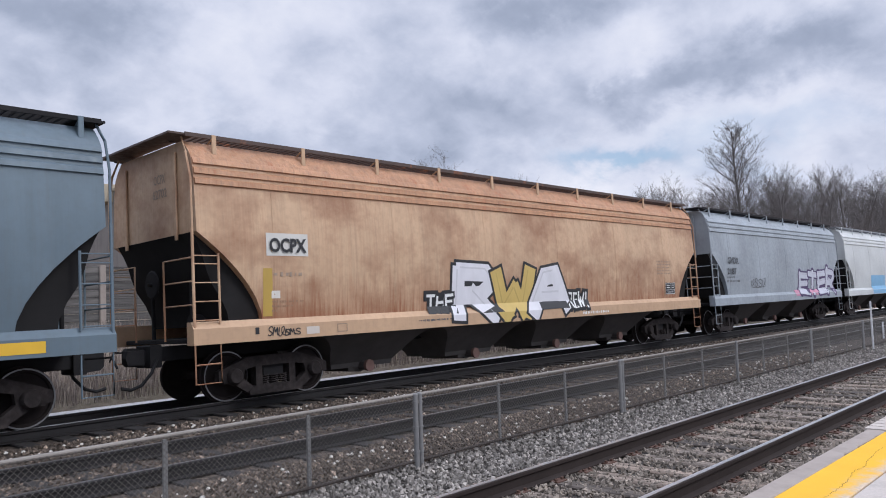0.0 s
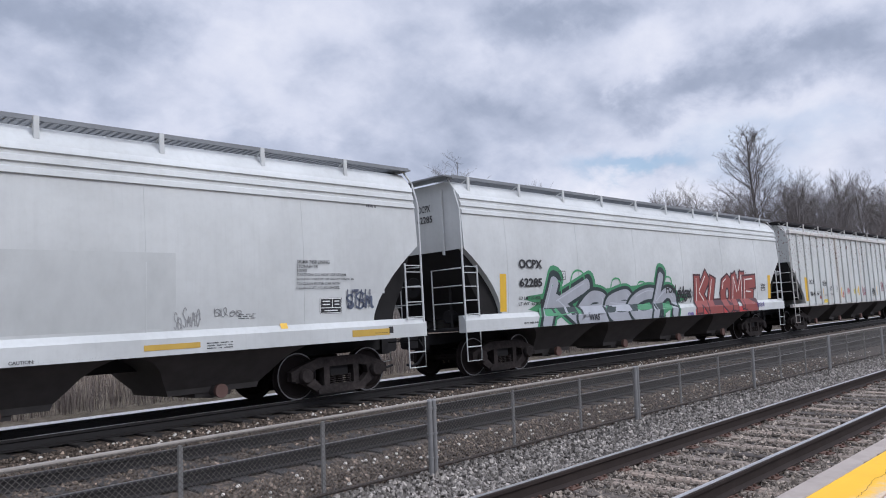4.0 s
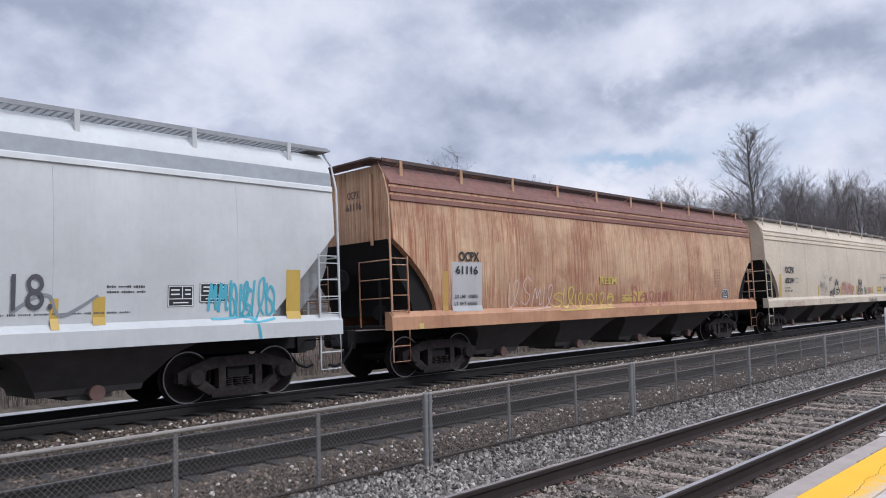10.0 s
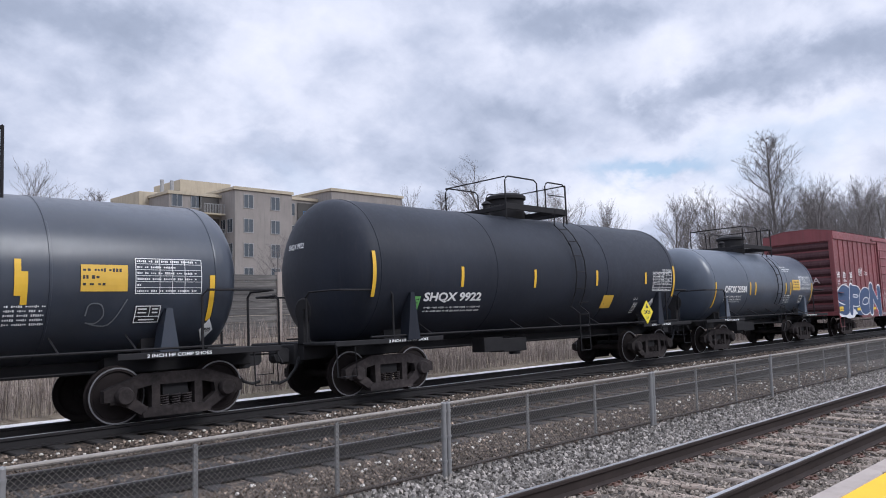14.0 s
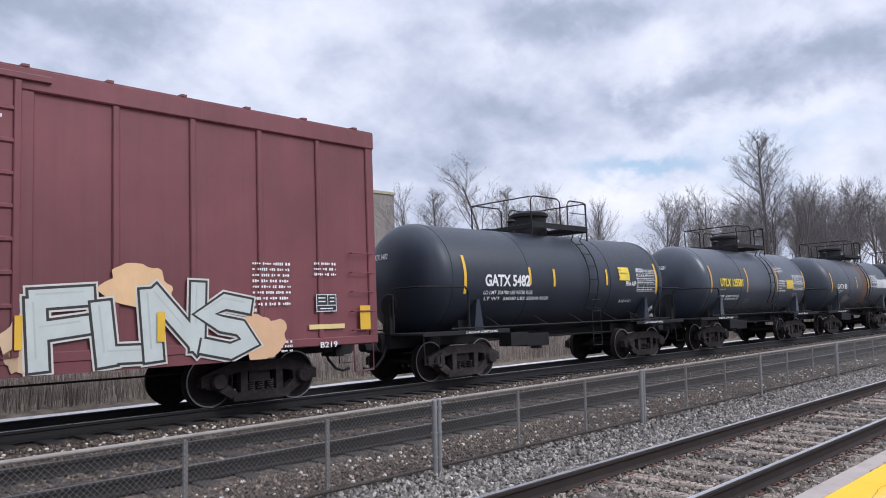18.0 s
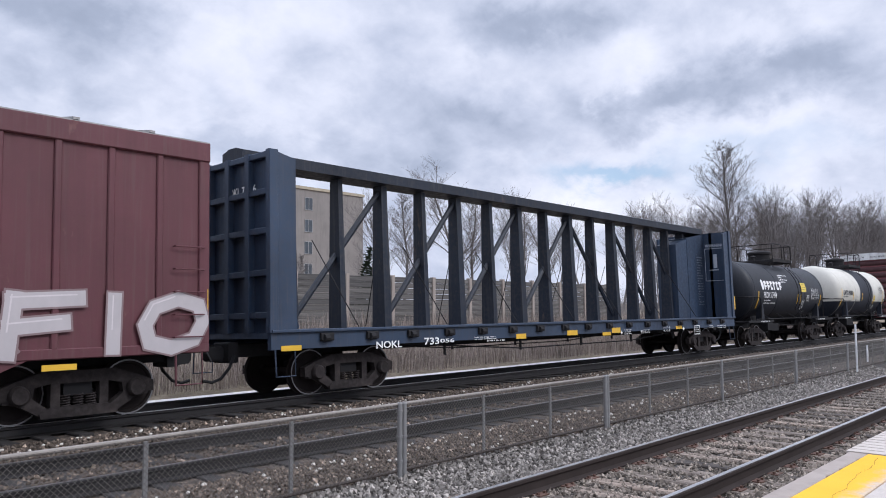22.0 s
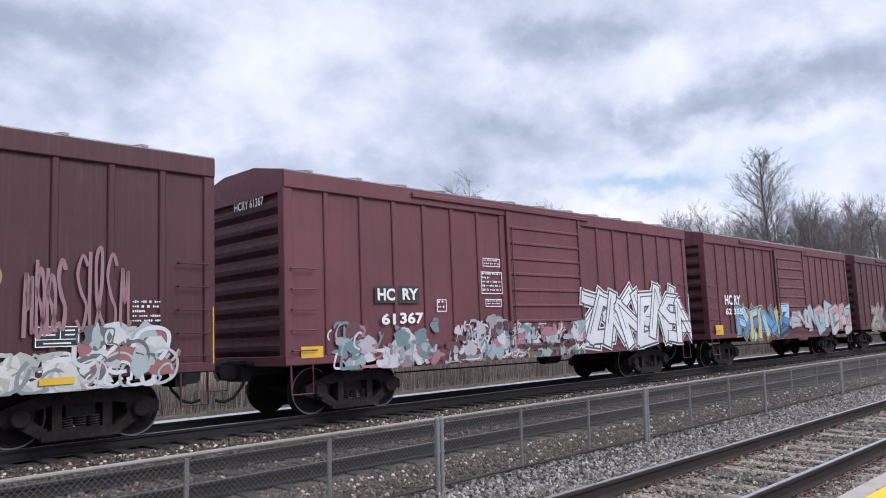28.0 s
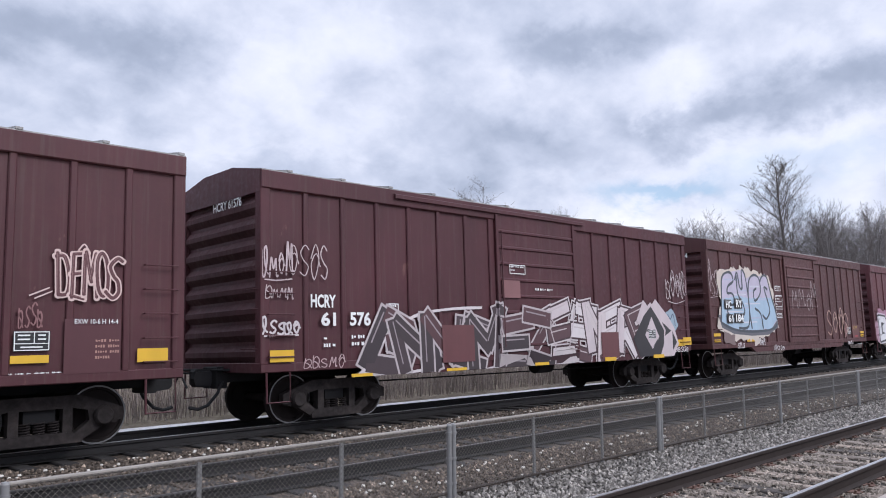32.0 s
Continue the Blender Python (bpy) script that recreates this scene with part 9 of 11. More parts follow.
    end_text(car, L, 'UTLX 125581', '', WHITE)
    k.done(car)
    car, k, L = tank("black tank car with white letters and yellow labels", -274.45, -286.15, P_BLACK[6], 1.35, 2.35)
    k.text('GATX 5482', -3.60, 2.14, 1.72, 0.29, WHITE, 0.034)
    k.text('LD LMT 206700 LBS 93750 KGS', -3.63, 1.95, 1.87, 0.09, WHITE, 0.012)
    k.text('LT WT  56000 LBS 25500 KGS', -3.58, 1.81, 2.53, 0.08, WHITE, 0.012)
    k.rect(-4.33, 1.96, 0.09, 0.91, YELLOW)
    k.rect(-1.91, 2.18, 0.09, 0.45, YELLOW)
    k.rect(-0.88, 2.15, 0.09, 0.46, YELLOW)
    k.rect(1.65, 2.20, 0.09, 0.46, YELLOW)
    k.rect(4.47, 1.95, 0.09, 0.93, YELLOW)
    k.text('FRA AIP', 2.70, 2.18, 0.57, 0.14, WHITE, 0.02)
    k.rect(2.36, 2.34, 0.58, 0.39, (0.75, 0.55, 0.04))
    k.bars(2.36, 2.63, 0.56, 3, BLACK, 0.111, 0.056, 462)
    k.table(3.34, 2.02, 1.11, 0.66, WHITE)
    k.text('DOT 111A100W2', 3.33, 2.64, 0.45, 0.08, WHITE, 0.012)
    k.bars(2.48, 1.75, 0.68, 2, WHITE, 0.047, 0.023, 465)
    k.diamond(4.40, 1.34, 0.30, 0.27, '1830', WHITE)
    end_text(car, L, 'GATX 5482', '', WHITE)
    k.done(car)
    car, k, L = boxcar("tall maroon high-cube boxcar with pale graffiti along its base", -287.41, -305.65, P_MAROON, top=5.26, inset=2.45, doors=2, posts=5, hicube=True, end_top=P_ENDW)
    k.text('NOKL', -8.07, 2.31, 0.68, 0.29, WHITE, 0.034)
    k.text('603', -8.02, 1.86, 0.51, 0.24, WHITE, 0.034)
    k.text('181', -6.78, 1.86, 0.50, 0.25, WHITE, 0.034)
    k.text('LD LMT  203800', -8.25, 1.67, 0.94, 0.07, WHITE, 0.01)
    k.text('LT WT    82200', -8.25, 1.51, 0.93, 0.09, WHITE, 0.01)
    k.rect(-8.19, 1.30, 0.81, 0.11, (0.72, 0.55, 0.24))
    k.rect(-9.09, 1.53, 0.21, 0.34, (0.70, 0.66, 0.70))
    k.rect(-9.10, 1.15, 0.22, 0.38, (0.75, 0.42, 0.60))
    k.rect(-8.85, 1.42, 0.22, 0.45, YELLOW)
    k.rect(-8.81, 1.26, 0.24, 0.13, WHITE)
    k.bars(-8.22, 1.16, 0.74, 1, WHITE, 0.067, 0.033, 480)
    k.line([(-6.97, 1.13), (-6.67, 0.95), (-6.26, 0.98)], 0.03, (0.72, 0.36, 0.30))
    k.line([(-6.79, 1.70), (-6.63, 1.82), (-6.39, 1.75)], 0.03, (0.72, 0.36, 0.30))
    k.tag(-7.01, 1.34, 0.67, 0.36, (0.72, 0.36, 0.30), 483, 0.03, 7)
    k.tag(-6.82, 1.10, 0.83, 0.35, (0.72, 0.36, 0.30), 484, 0.03, 5)
    k.rect(-6.27, 1.22, 0.18, 0.50, YELLOW)
    k.tag(-8.99, 0.88, 1.01, 0.20, (0.62, 0.58, 0.58), 486, 0.03, 7)
    k.line([(-5.41, 2.50), (-5.25, 2.45), (-5.22, 2.33), (-5.32, 2.20), (-5.52, 2.19), (-5.60, 2.30), (-5.54, 2.45), (-5.41, 2.50)], 0.02, WHITE)
    k.bars(-5.53, 2.37, 0.26, 2, WHITE, 0.051, 0.026, 488)
    k.tag(-5.55, 1.62, 0.47, 0.31, (0.65, 0.6, 0.6), 489, 0.03, 5)
    k.blob(-5.17, 1.17, 0.48, 0.44, (0.42, 0.42, 0.44), 0.007, 490, rough=0.5)
    k.wild(-4.97, 0.82, 3.13, 1.42, [(0.55, 0.58, 0.57), (0.60, 0.60, 0.60), (0.42, 0.50, 0.48), (0.35, 0.36, 0.38)], (0.04, 0.045, 0.05), 491, 8, (0.52, 0.54, 0.52))
    k.rect(-4.69, 0.75, 3.87, -0.01, (0.36, 0.38, 0.38), 0.05)
    k.bars(-1.37, 2.48, 0.93, 2, WHITE, 0.110, 0.055, 493)
    k.bars(1.19, 2.52, 0.99, 2, WHITE, 0.120, 0.060, 494)
    k.bars(0.92, 4.74, 1.28, 3, WHITE, 0.145, 0.073, 495)
    k.bars(0.38, 2.83, 0.47, 2, WHITE, 0.116, 0.058, 496)
    k.tag(-1.32, 1.35, 0.57, 0.25, (0.6, 0.4, 0.4), 497, 0.025, 7)
    k.blob(4.15, 2.10, 0.55, 0.33, (0.72, 0.46, 0.24), 0.007, 498, rough=0.25)
    k.blob(6.40, 1.19, 0.47, 0.42, (0.68, 0.42, 0.24), 0.007, 499, rough=0.45)
    k.blob(2.44, 1.26, 0.21, 0.40, (0.60, 0.42, 0.26), 0.007, 500, rough=0.3)
    k.piece('FLNS', 2.62, 0.87, 3.50, 1.18, (0.52, 0.56, 0.52), (0.03, 0.025, 0.025), (0.60, 0.58, 0.52), 501, 0.05, squeeze=1.25, sharp=True, rim=0.04)
    k.rect(2.23, 0.74, 2.23, 0.03, (0.42, 0.46, 0.46), 0.05)
    k.rect(2.38, 1.19, 0.12, 0.48, YELLOW, 0.035)
    k.rect(4.46, 1.21, 0.13, 0.47, YELLOW, 0.035)
    k.rect(8.60, 1.26, 0.26, 0.47, YELLOW, 0.035)
    k.bars(6.21, 2.48, 0.81, 9, WHITE, 0.103, 0.051, 506)
    k.bars(7.54, 2.51, 0.52, 3, WHITE, 0.101, 0.050, 507)
    k.placard(7.56, 1.62, 0.49, 0.34, BLACK, WHITE)
    k.text('B219', 7.63, 0.95, 0.40, 0.11, WHITE, 0.02)
    k.rect(7.40, 1.30, 0.83, 0.09, (0.72, 0.55, 0.24))
    k.bars(6.66, 1.08, 0.37, 3, WHITE, 0.081, 0.041, 511)
    end_band(car, L, 5.0, BLACK)
    k.done(car)
    car, k, L = tank("cream-white tank car with a black belly and middle band", -306.80, -318.60, P_WTANK, 1.5, 2.5, bands=[(-0.95, 1.95, P_BLACK[1])], belly=P_BLACK[1])
    k.text('GATX 90880', -4.47, 2.32, 1.94, 0.28, BLACK, 0.034)
    k.bars(-4.42, 2.21, 1.87, 1, BLACK, 0.133, 0.066, 516)
    k.bars(-4.37, 2.01, 1.86, 1, BLACK, 0.117, 0.059, 517)
    k.rect(-4.78, 1.74, 0.09, 0.94, YELLOW)
    k.rect(-2.48, 2.04, 0.09, 0.46, YELLOW)
    k.rect(-0.52, 2.02, 0.09, 0.47, YELLOW)
    k.rect(2.12, 1.87, 0.09, 0.56, YELLOW)
    k.bars(-1.90, 2.23, 0.80, 4, BLACK, 0.066, 0.033, 522)
    k.blob(-5.76, 2.00, 0.19, 0.20, (0.28, 0.13, 0.07), 0.006, 523, rough=0.3)
    k.text('SODIUM', 3.55, 2.78, 0.62, 0.14, BLACK, 0.012)
    k.text('HYDROXIDE', 3.43, 2.64, 0.88, 0.14, BLACK, 0.012)
    k.text('SOLUTION', 3.47, 2.50, 0.79, 0.12, BLACK, 0.012)
    k.rect(2.15, 2.01, 0.31, 0.35, (0.75, 0.58, 0.06))
    k.bars(2.15, 2.28, 0.30, 3, BLACK, 0.095, 0.048, 528)
    k.rect(4.39, 1.75, 0.09, 0.93, YELLOW)
    k.table(3.31, 1.96, 1.02, 0.49, (0.35, 0.35, 0.35))
    k.bars(2.17, 1.90, 1.00, 1, BLACK, 0.061, 0.030, 531)
    k.placard(2.23, 1.54, 0.36, 0.24, BLACK, WHITE)
    k.diamond(4.06, 1.17, 0.23, 0.36, '1824', WHITE)
    end_text(car, L, 'GATX 90880', '', BLACK)
    k.done(car)
    car, k, L = tank("black tank car with a white emblem and yellow labels", -319.55, -331.30, P_BLACK[3], 1.4, 2.38)
    k.emblem(-3.55, 2.46, 2.3, 0.38, WHITE)
    k.text('PROX 17494', -3.69, 2.09, 1.61, 0.27, WHITE, 0.012)
    k.bars(-3.57, 1.96, 1.38, 2, WHITE, 0.118, 0.059, 540)
    k.rect(-4.35, 1.66, 0.09, 0.71, YELLOW)
    k.bars(-1.19, 3.13, 1.18, 4, WHITE, 0.101, 0.050, 542)
    k.rect(0.81, 1.85, 0.09, 0.46, YELLOW)
    k.rect(1.27, 1.85, 0.09, 0.46, YELLOW)
    k.rect(1.32, 2.42, 0.81, 0.43, (0.75, 0.55, 0.06))
    k.bars(1.36, 2.74, 0.73, 3, BLACK, 0.116, 0.058, 546)
    k.table(2.91, 2.08, 1.15, 0.51, WHITE)
    k.placard(2.15, 1.97, 0.44, 0.30, BLACK, WHITE)
    k.rect(4.35, 1.52, 0.09, 0.79, YELLOW)
    k.tag(1.58, 1.58, 0.32, 0.52, (0.5, 0.5, 0.5), 550, 0.02, 4)
    k.bars(-1.33, 3.11, 0.37, 5, WHITE, 0.074, 0.037, 551)
    end_text(car, L, '17494', '', WHITE)
    k.done(car)
    car, k, L = centerbeam("empty dark blue centre-beam flatcar with panelled bulkheads", -332.67, -354.89, P_NAVY)
    k.rect(0.82, 0.87, 0.50, 0.10, YELLOW)
    k.rect(5.77, 0.95, 0.48, 0.11, YELLOW)
    k.bars(2.16, 0.99, 0.45, 3, WHITE, 0.061, 0.030, 557)
    k.bars(3.20, 0.96, 0.64, 3, WHITE, 0.044, 0.022, 558)
    k.text('IH 11-5', 4.79, 0.99, 0.48, 0.06, WHITE, 0.012)
    k.text('IL 73-0', 4.79, 0.89, 0.48, 0.06, WHITE, 0.012)
    k.outline(7.27, 0.72, 0.47, 0.33, WHITE, 0.03)
    k.bars(7.36, 0.94, 0.30, 3, WHITE, 0.064, 0.032, 562)
    k.bars(8.61, 1.00, 0.44, 2, WHITE, 0.064, 0.032, 563)
    k.bars(9.35, 0.98, 0.82, 2, WHITE, 0.072, 0.036, 564)
    k.diamond(1.90, 0.86, 0.13, 0.14, '', WHITE)
    k.diamond(6.27, 0.89, 0.20, 0.13, '', WHITE)
    k.bars(10.19, 3.81, 0.50, 20, (0.26, 0.29, 0.33), 0.105, 0.052, 567)
    k.rect(11.14, 1.61, 0.16, 0.52, YELLOW)
    k.text('NOKL', -8.44, 0.87, 0.76, 0.15, WHITE, 0.02)
    k.text('733', -6.97, 0.89, 0.49, 0.16, WHITE, 0.02)
    k.bars(-4.71, 0.96, 0.71, 2, WHITE, 0.072, 0.036, 571)
    k.rect(-10.84, 0.92, 0.47, 0.10, YELLOW)
    k.rect(-3.50, 0.91, 0.43, 0.13, YELLOW)
    k.rect(-1.11, 0.93, 0.54, 0.14, YELLOW)
    k.rect(1.37, 0.93, 0.53, 0.16, YELLOW)
    k.rect(-10.98, 1.66, 0.20, 0.47, YELLOW)
    k.text('056', -6.44, 0.92, 0.49, 0.09, WHITE, 0.02)
    k.bars(-5.18, 0.99, 0.84, 2, WHITE, 0.048, 0.024, 578)
    end_text(car, L, 'NOKL 73356', '', WHITE)
    k.done(car)
    car, k, L = boxcar("oxide red boxcar with silver-grey graffiti and a scraped door", -356.14, -371.33, P_OX[0], roof_m=M_ROOF)
    k.rect(-5.53, 2.21, 0.48, 0.30, (0.035, 0.03, 0.03))
    k.rect(-4.86, 2.22, 0.44, 0.30, (0.035, 0.03, 0.03))
    k.text('HC', -5.48, 2.22, 0.42, 0.27, WHITE, 0.034)
    k.text('RY', -4.83, 2.25, 0.39, 0.25, WHITE, 0.034)
    k.text('61', -5.41, 1.79, 0.35, 0.22, WHITE, 0.034)
    k.text('335', -4.93, 1.79, 0.66, 0.23, WHITE, 0.034)
    k.piece('PAGES', -5.58, 0.80, 4.31, 1.35, (0.36, 0.37, 0.36), (0.56, 0.56, 0.55), None, 588, 0.045, squeeze=1.22, sharp=True, rim=0.03, shine=(0.16, 0.13, 0.13))
    k.piece('SAFIO', 2.27, 1.0, 5.17, 1.08, (0.46, 0.42, 0.42), (0.22, 0.15, 0.15), None, 589, 0.02, squeeze=1.2, sharp=True, rim=0.03)
    k.shape([(-0.95, 2.12), (2.3, 2.10), (2.4, 1.25), (-0.95, 1.22)], (0.36, 0.28, 0.28), 0.0055, 0.06, 590)
    for i in range(26):
        x = -0.9 + 0.1 * (i * 7 % 19)
        k.line([(x, 1.26 + 0.032 * i), (x + 0.5 + 0.05 * (i * 5 % 17), 1.25 + 0.032 * i)], 0.022 + 0.012 * (i % 3), ((0.50, 0.46, 0.45), (0.16, 0.07, 0.07), (0.42, 0.36, 0.35))[i * 5 % 3], 0.0062)
    k.blob(3.01, 1.00, 0.61, 0.15, (0.45, 0.40, 0.40), 0.006, 598, rough=0.5)
    k.rect(-7.33, 1.60, 0.16, 0.45, YELLOW)
    k.rect(-7.33, 0.99, 0.46, 0.09, YELLOW)
    k.rect(-5.64, 1.12, 0.63, 0.11, YELLOW)
    k.rect(-2.97, 1.14, 0.48, 0.12, YELLOW)
    k.rect(1.57, 1.03, 0.57, 0.14, YELLOW)
    k.rect(4.84, 0.75, 0.50, 0.16, YELLOW)
    k.rect(7.51, 1.62, 0.29, 0.43, YELLOW)
    k.outline(-2.27, 2.98, 0.64, 0.21, WHITE, 0.02)
    k.bars(-2.22, 3.12, 0.56, 2, WHITE, 0.077, 0.038, 607)
    k.outline(-2.25, 2.35, 0.66, 0.54, WHITE, 0.02)
    k.bars(-2.21, 2.80, 0.57, 5, WHITE, 0.096, 0.048, 609)
    k.outline(-2.26, 2.07, 0.64, 0.19, WHITE, 0.02)
    k.bars(-2.22, 2.19, 0.55, 2, WHITE, 0.066, 0.033, 611)
    k.outline(-3.80, 2.03, 0.32, 0.30, WHITE, 0.02)
    k.bars(-3.76, 2.23, 0.24, 2, WHITE, 0.122, 0.061, 613)
    k.tag(-6.56, 2.16, 0.59, 0.87, (0.42, 0.32, 0.33), 614, 0.02, 6)
    k.tag(-7.42, 1.56, 0.80, 0.43, (0.66, 0.62, 0.62), 615, 0.03, 6)
    k.bars(-7.31, 1.16, 1.32, 1, WHITE, 0.071, 0.035, 616)
    end_text(car, L, 'HCRY 61335', '', WHITE)
    k.done(car)
    car, k, L = boxcar("oxide red boxcar with black letters edged in white and pink dots", -372.62, -387.97, P_OX[1], roof_m=M_ROOF)
    k.rect(-6.51, 2.09, 0.73, 0.42, (0.05, 0.055, 0.06))
    k.rect(-5.73, 2.10, 0.68, 0.43, (0.05, 0.055, 0.06))
    k.text('HC', -6.46, 2.11, 0.62, 0.35, (0.10, 0.10, 0.10), 0.034)
    k.text('RY', -5.68, 2.12, 0.59, 0.36, (0.10, 0.10, 0.10), 0.034)
    k.text('61', -6.28, 1.83, 0.41, 0.23, WHITE, 0.034)
    k.text('009', -5.66, 1.81, 0.63, 0.25, WHITE, 0.034)
    k.blob(-4.88, 1.50, 0.95, 0.69, (0.22, 0.16, 0.42), 0.006, 626, rough=0.4)
    k.blob(0.65, 1.85, 0.94, 0.74, (0.20, 0.15, 0.40), 0.006, 627, rough=0.4)
    k.shape([(4.70, 2.25), (4.95, 2.08), (5.36, 2.08), (5.58, 1.68), (6.0, 1.46), (6.35, 1.0), (6.2, 0.72), (4.9, 1.2)], (0.13, 0.14, 0.38), 0.0060, 0.02, 628)
    k.shape([(4.85, 1.98), (5.32, 2.0), (5.48, 1.66), (5.2, 1.42), (4.9, 1.6)], (0.32, 0.33, 0.58), 0.0066)
    k.shape([(2.9, 1.75), (4.22, 2.56), (4.66, 2.74), (4.93, 1.84), (5.09, 1.87), (5.22, 1.50), (6.24, 1.37), (6.06, 0.70), (3.3, 0.70)], (0.60, 0.46, 0.28), 0.0180)
    k.shape([(2.98, 1.72), (4.26, 2.50), (4.61, 2.66), (4.88, 1.74), (5.04, 1.80), (5.17, 1.44), (6.16, 1.32), (6.0, 0.70), (3.35, 0.70)], (0.70, 0.69, 0.68), 0.0186)
    k.shape([(3.15, 1.6), (4.26, 2.26), (4.53, 2.39), (4.76, 1.44), (4.93, 1.53), (5.10, 1.02), (5.0, 0.70), (3.6, 0.70)], (0.03, 0.035, 0.038), 0.0192)
    k.shape([(5.33, 1.36), (5.99, 1.22), (5.90, 0.86), (5.22, 0.85)], (0.03, 0.035, 0.038), 0.0192)
    k.shape([(4.66, 0.70), (5.26, 0.92), (5.70, 0.72)], (0.68, 0.66, 0.64), 0.0198)
    for i, (x, z, q) in enumerate(((4.65, 2.0, 0.14), (5.02, 1.14, 0.12), (5.52, 1.27, 0.10), (6.36, 1.06, 0.11))):
        k.blob(x, z, q, q * 0.9, (0.72, 0.28, 0.34), 0.0300, 640 + i, 18, 0.1)
    k.piece('UKTO', -4.98, 0.82, 8.9, 1.9, (0.025, 0.03, 0.032), (0.70, 0.69, 0.68), (0.62, 0.48, 0.30), 629, 0.12, squeeze=1.22, sharp=True, rim=0.12)
    k.rect(-5.90, 0.82, 2.94, 0.09, (0.68, 0.67, 0.66), 0.009)
    k.blob(-5.15, 1.51, 0.15, 0.10, (0.72, 0.28, 0.34), 0.03, 631, rough=0.1)
    k.blob(-4.47, 1.31, 0.16, 0.10, (0.72, 0.28, 0.34), 0.03, 632, rough=0.1)
    k.blob(-3.40, 1.16, 0.17, 0.11, (0.72, 0.28, 0.34), 0.03, 633, rough=0.1)
    k.blob(-1.97, 1.18, 0.19, 0.11, (0.72, 0.28, 0.34), 0.03, 634, rough=0.1)
    k.blob(0.28, 1.39, 0.23, 0.13, (0.72, 0.28, 0.34), 0.03, 635, rough=0.1)
    k.blob(0.70, 1.97, 0.24, 0.13, (0.72, 0.28, 0.34), 0.03, 636, rough=0.1)
    k.blob(2.00, 0.90, 0.26, 0.13, (0.72, 0.28, 0.34), 0.03, 637, rough=0.1)
    k.blob(3.77, 0.88, 0.30, 0.14, (0.72, 0.28, 0.34), 0.03, 638, rough=0.1)
    k.blob(-0.77, 0.85, 0.21, 0.12, (0.72, 0.28, 0.34), 0.03, 639, rough=0.1)
    k.text('AU LAIT DE COCO', -5.03, 0.81, 1.09, 0.07, BLACK, 0.0)
    k.rect(-7.32, 1.14, 0.50, 0.20, YELLOW, 0.034)
    k.rect(-5.48, 0.89, 0.41, 0.10, YELLOW, 0.034)
    k.rect(-3.02, 0.83, 0.51, 0.11, YELLOW, 0.034)
    k.rect(0.04, 0.79, 0.63, 0.12, YELLOW, 0.034)
    k.rect(2.22, 0.80, 0.53, 0.12, YELLOW, 0.034)
    k.rect(4.97, 0.79, 0.46, 0.14, YELLOW, 0.034)
    k.rect(7.18, 1.15, 0.50, 0.23, YELLOW, 0.034)
    k.tag(-7.50, 2.58, 0.70, 1.05, (0.66, 0.62, 0.64), 648, 0.035, 6)
    k.outline(-0.98, 2.99, 0.64, 0.20, WHITE, 0.02)
    k.bars(-0.94, 3.12, 0.54, 2, WHITE, 0.070, 0.035, 650)
    k.bars(-0.03, 2.63, 0.62, 1, WHITE, 0.077, 0.039, 651)
    k.bars(5.94, 1.61, 0.44, 5, WHITE, 0.092, 0.046, 652)
    k.rect(6.78, 1.13, 0.48, 0.20, YELLOW)
    k.rect(4.31, 0.72, 0.47, 0.10, YELLOW, 0.034)
    k.blob(5.33, 1.78, 0.49, 0.34, (0.26, 0.20, 0.48), 0.006, 655, rough=0.3)
    k.blob(6.12, 1.07, 0.40, 0.25, (0.28, 0.20, 0.42), 0.006, 656, rough=0.4)
    k.tag(7.02, 2.10, 0.23, 0.43, (0.55, 0.45, 0.45), 657, 0.02, 4)
    end_text(car, L, 'HCRY 61009', '', WHITE)
    k.done(car)
    car, k, L = boxcar("oxide red boxcar with a pale mint-green graffiti mural", -389.27, -404.57, P_OX[2], roof_m=M_ROOF)
    k.rect(-7.50, 0.79, 15.38, 1.30, (0.40, 0.52, 0.48), 0.005)
    k.blob(-7.02, 1.39, 0.49, 0.59, (0.10, 0.20, 0.42), 0.007, 662, rough=0.4)
    k.piece('EARFEUR', -7.25, 0.93, 15.14, 1.58, (0.42, 0.54, 0.50), (0.018, 0.085, 0.075), (0.38, 0.50, 0.46), 663, 0.15, sharp=True, rim=0.085, shine=(0.62, 0.72, 0.68))
    k.rect(-6.53, 2.11, 0.76, 0.38, (0.10, 0.16, 0.17), 0.03)
    k.rect(-5.72, 2.12, 0.79, 0.40, (0.10, 0.16, 0.17), 0.03)
    k.lift = 0.03
    k.text('HC', -6.32, 2.16, 0.49, 0.25, WHITE, 0.034)
    k.text('RY', -5.66, 2.17, 0.50, 0.26, WHITE, 0.034)
    k.text('61', -6.31, 1.78, 0.40, 0.22, WHITE, 0.034)
    k.text('015', -5.61, 1.78, 0.65, 0.24, WHITE, 0.034)
    k.lift = 0.0
    k.rect(-7.39, 0.97, 0.51, 0.08, YELLOW, 0.034)
    k.rect(-4.69, 0.95, 0.47, 0.11, YELLOW, 0.034)
    k.rect(-2.14, 0.97, 0.57, 0.11, YELLOW, 0.034)
    k.rect(2.27, 0.95, 0.42, 0.16, YELLOW, 0.034)
    k.rect(4.55, 0.99, 0.48, 0.15, YELLOW, 0.034)
    k.rect(7.38, 0.93, 0.40, 0.59, YELLOW, 0.034)
    k.rect(-7.39, 1.08, 0.12, 0.46, YELLOW, 0.034)
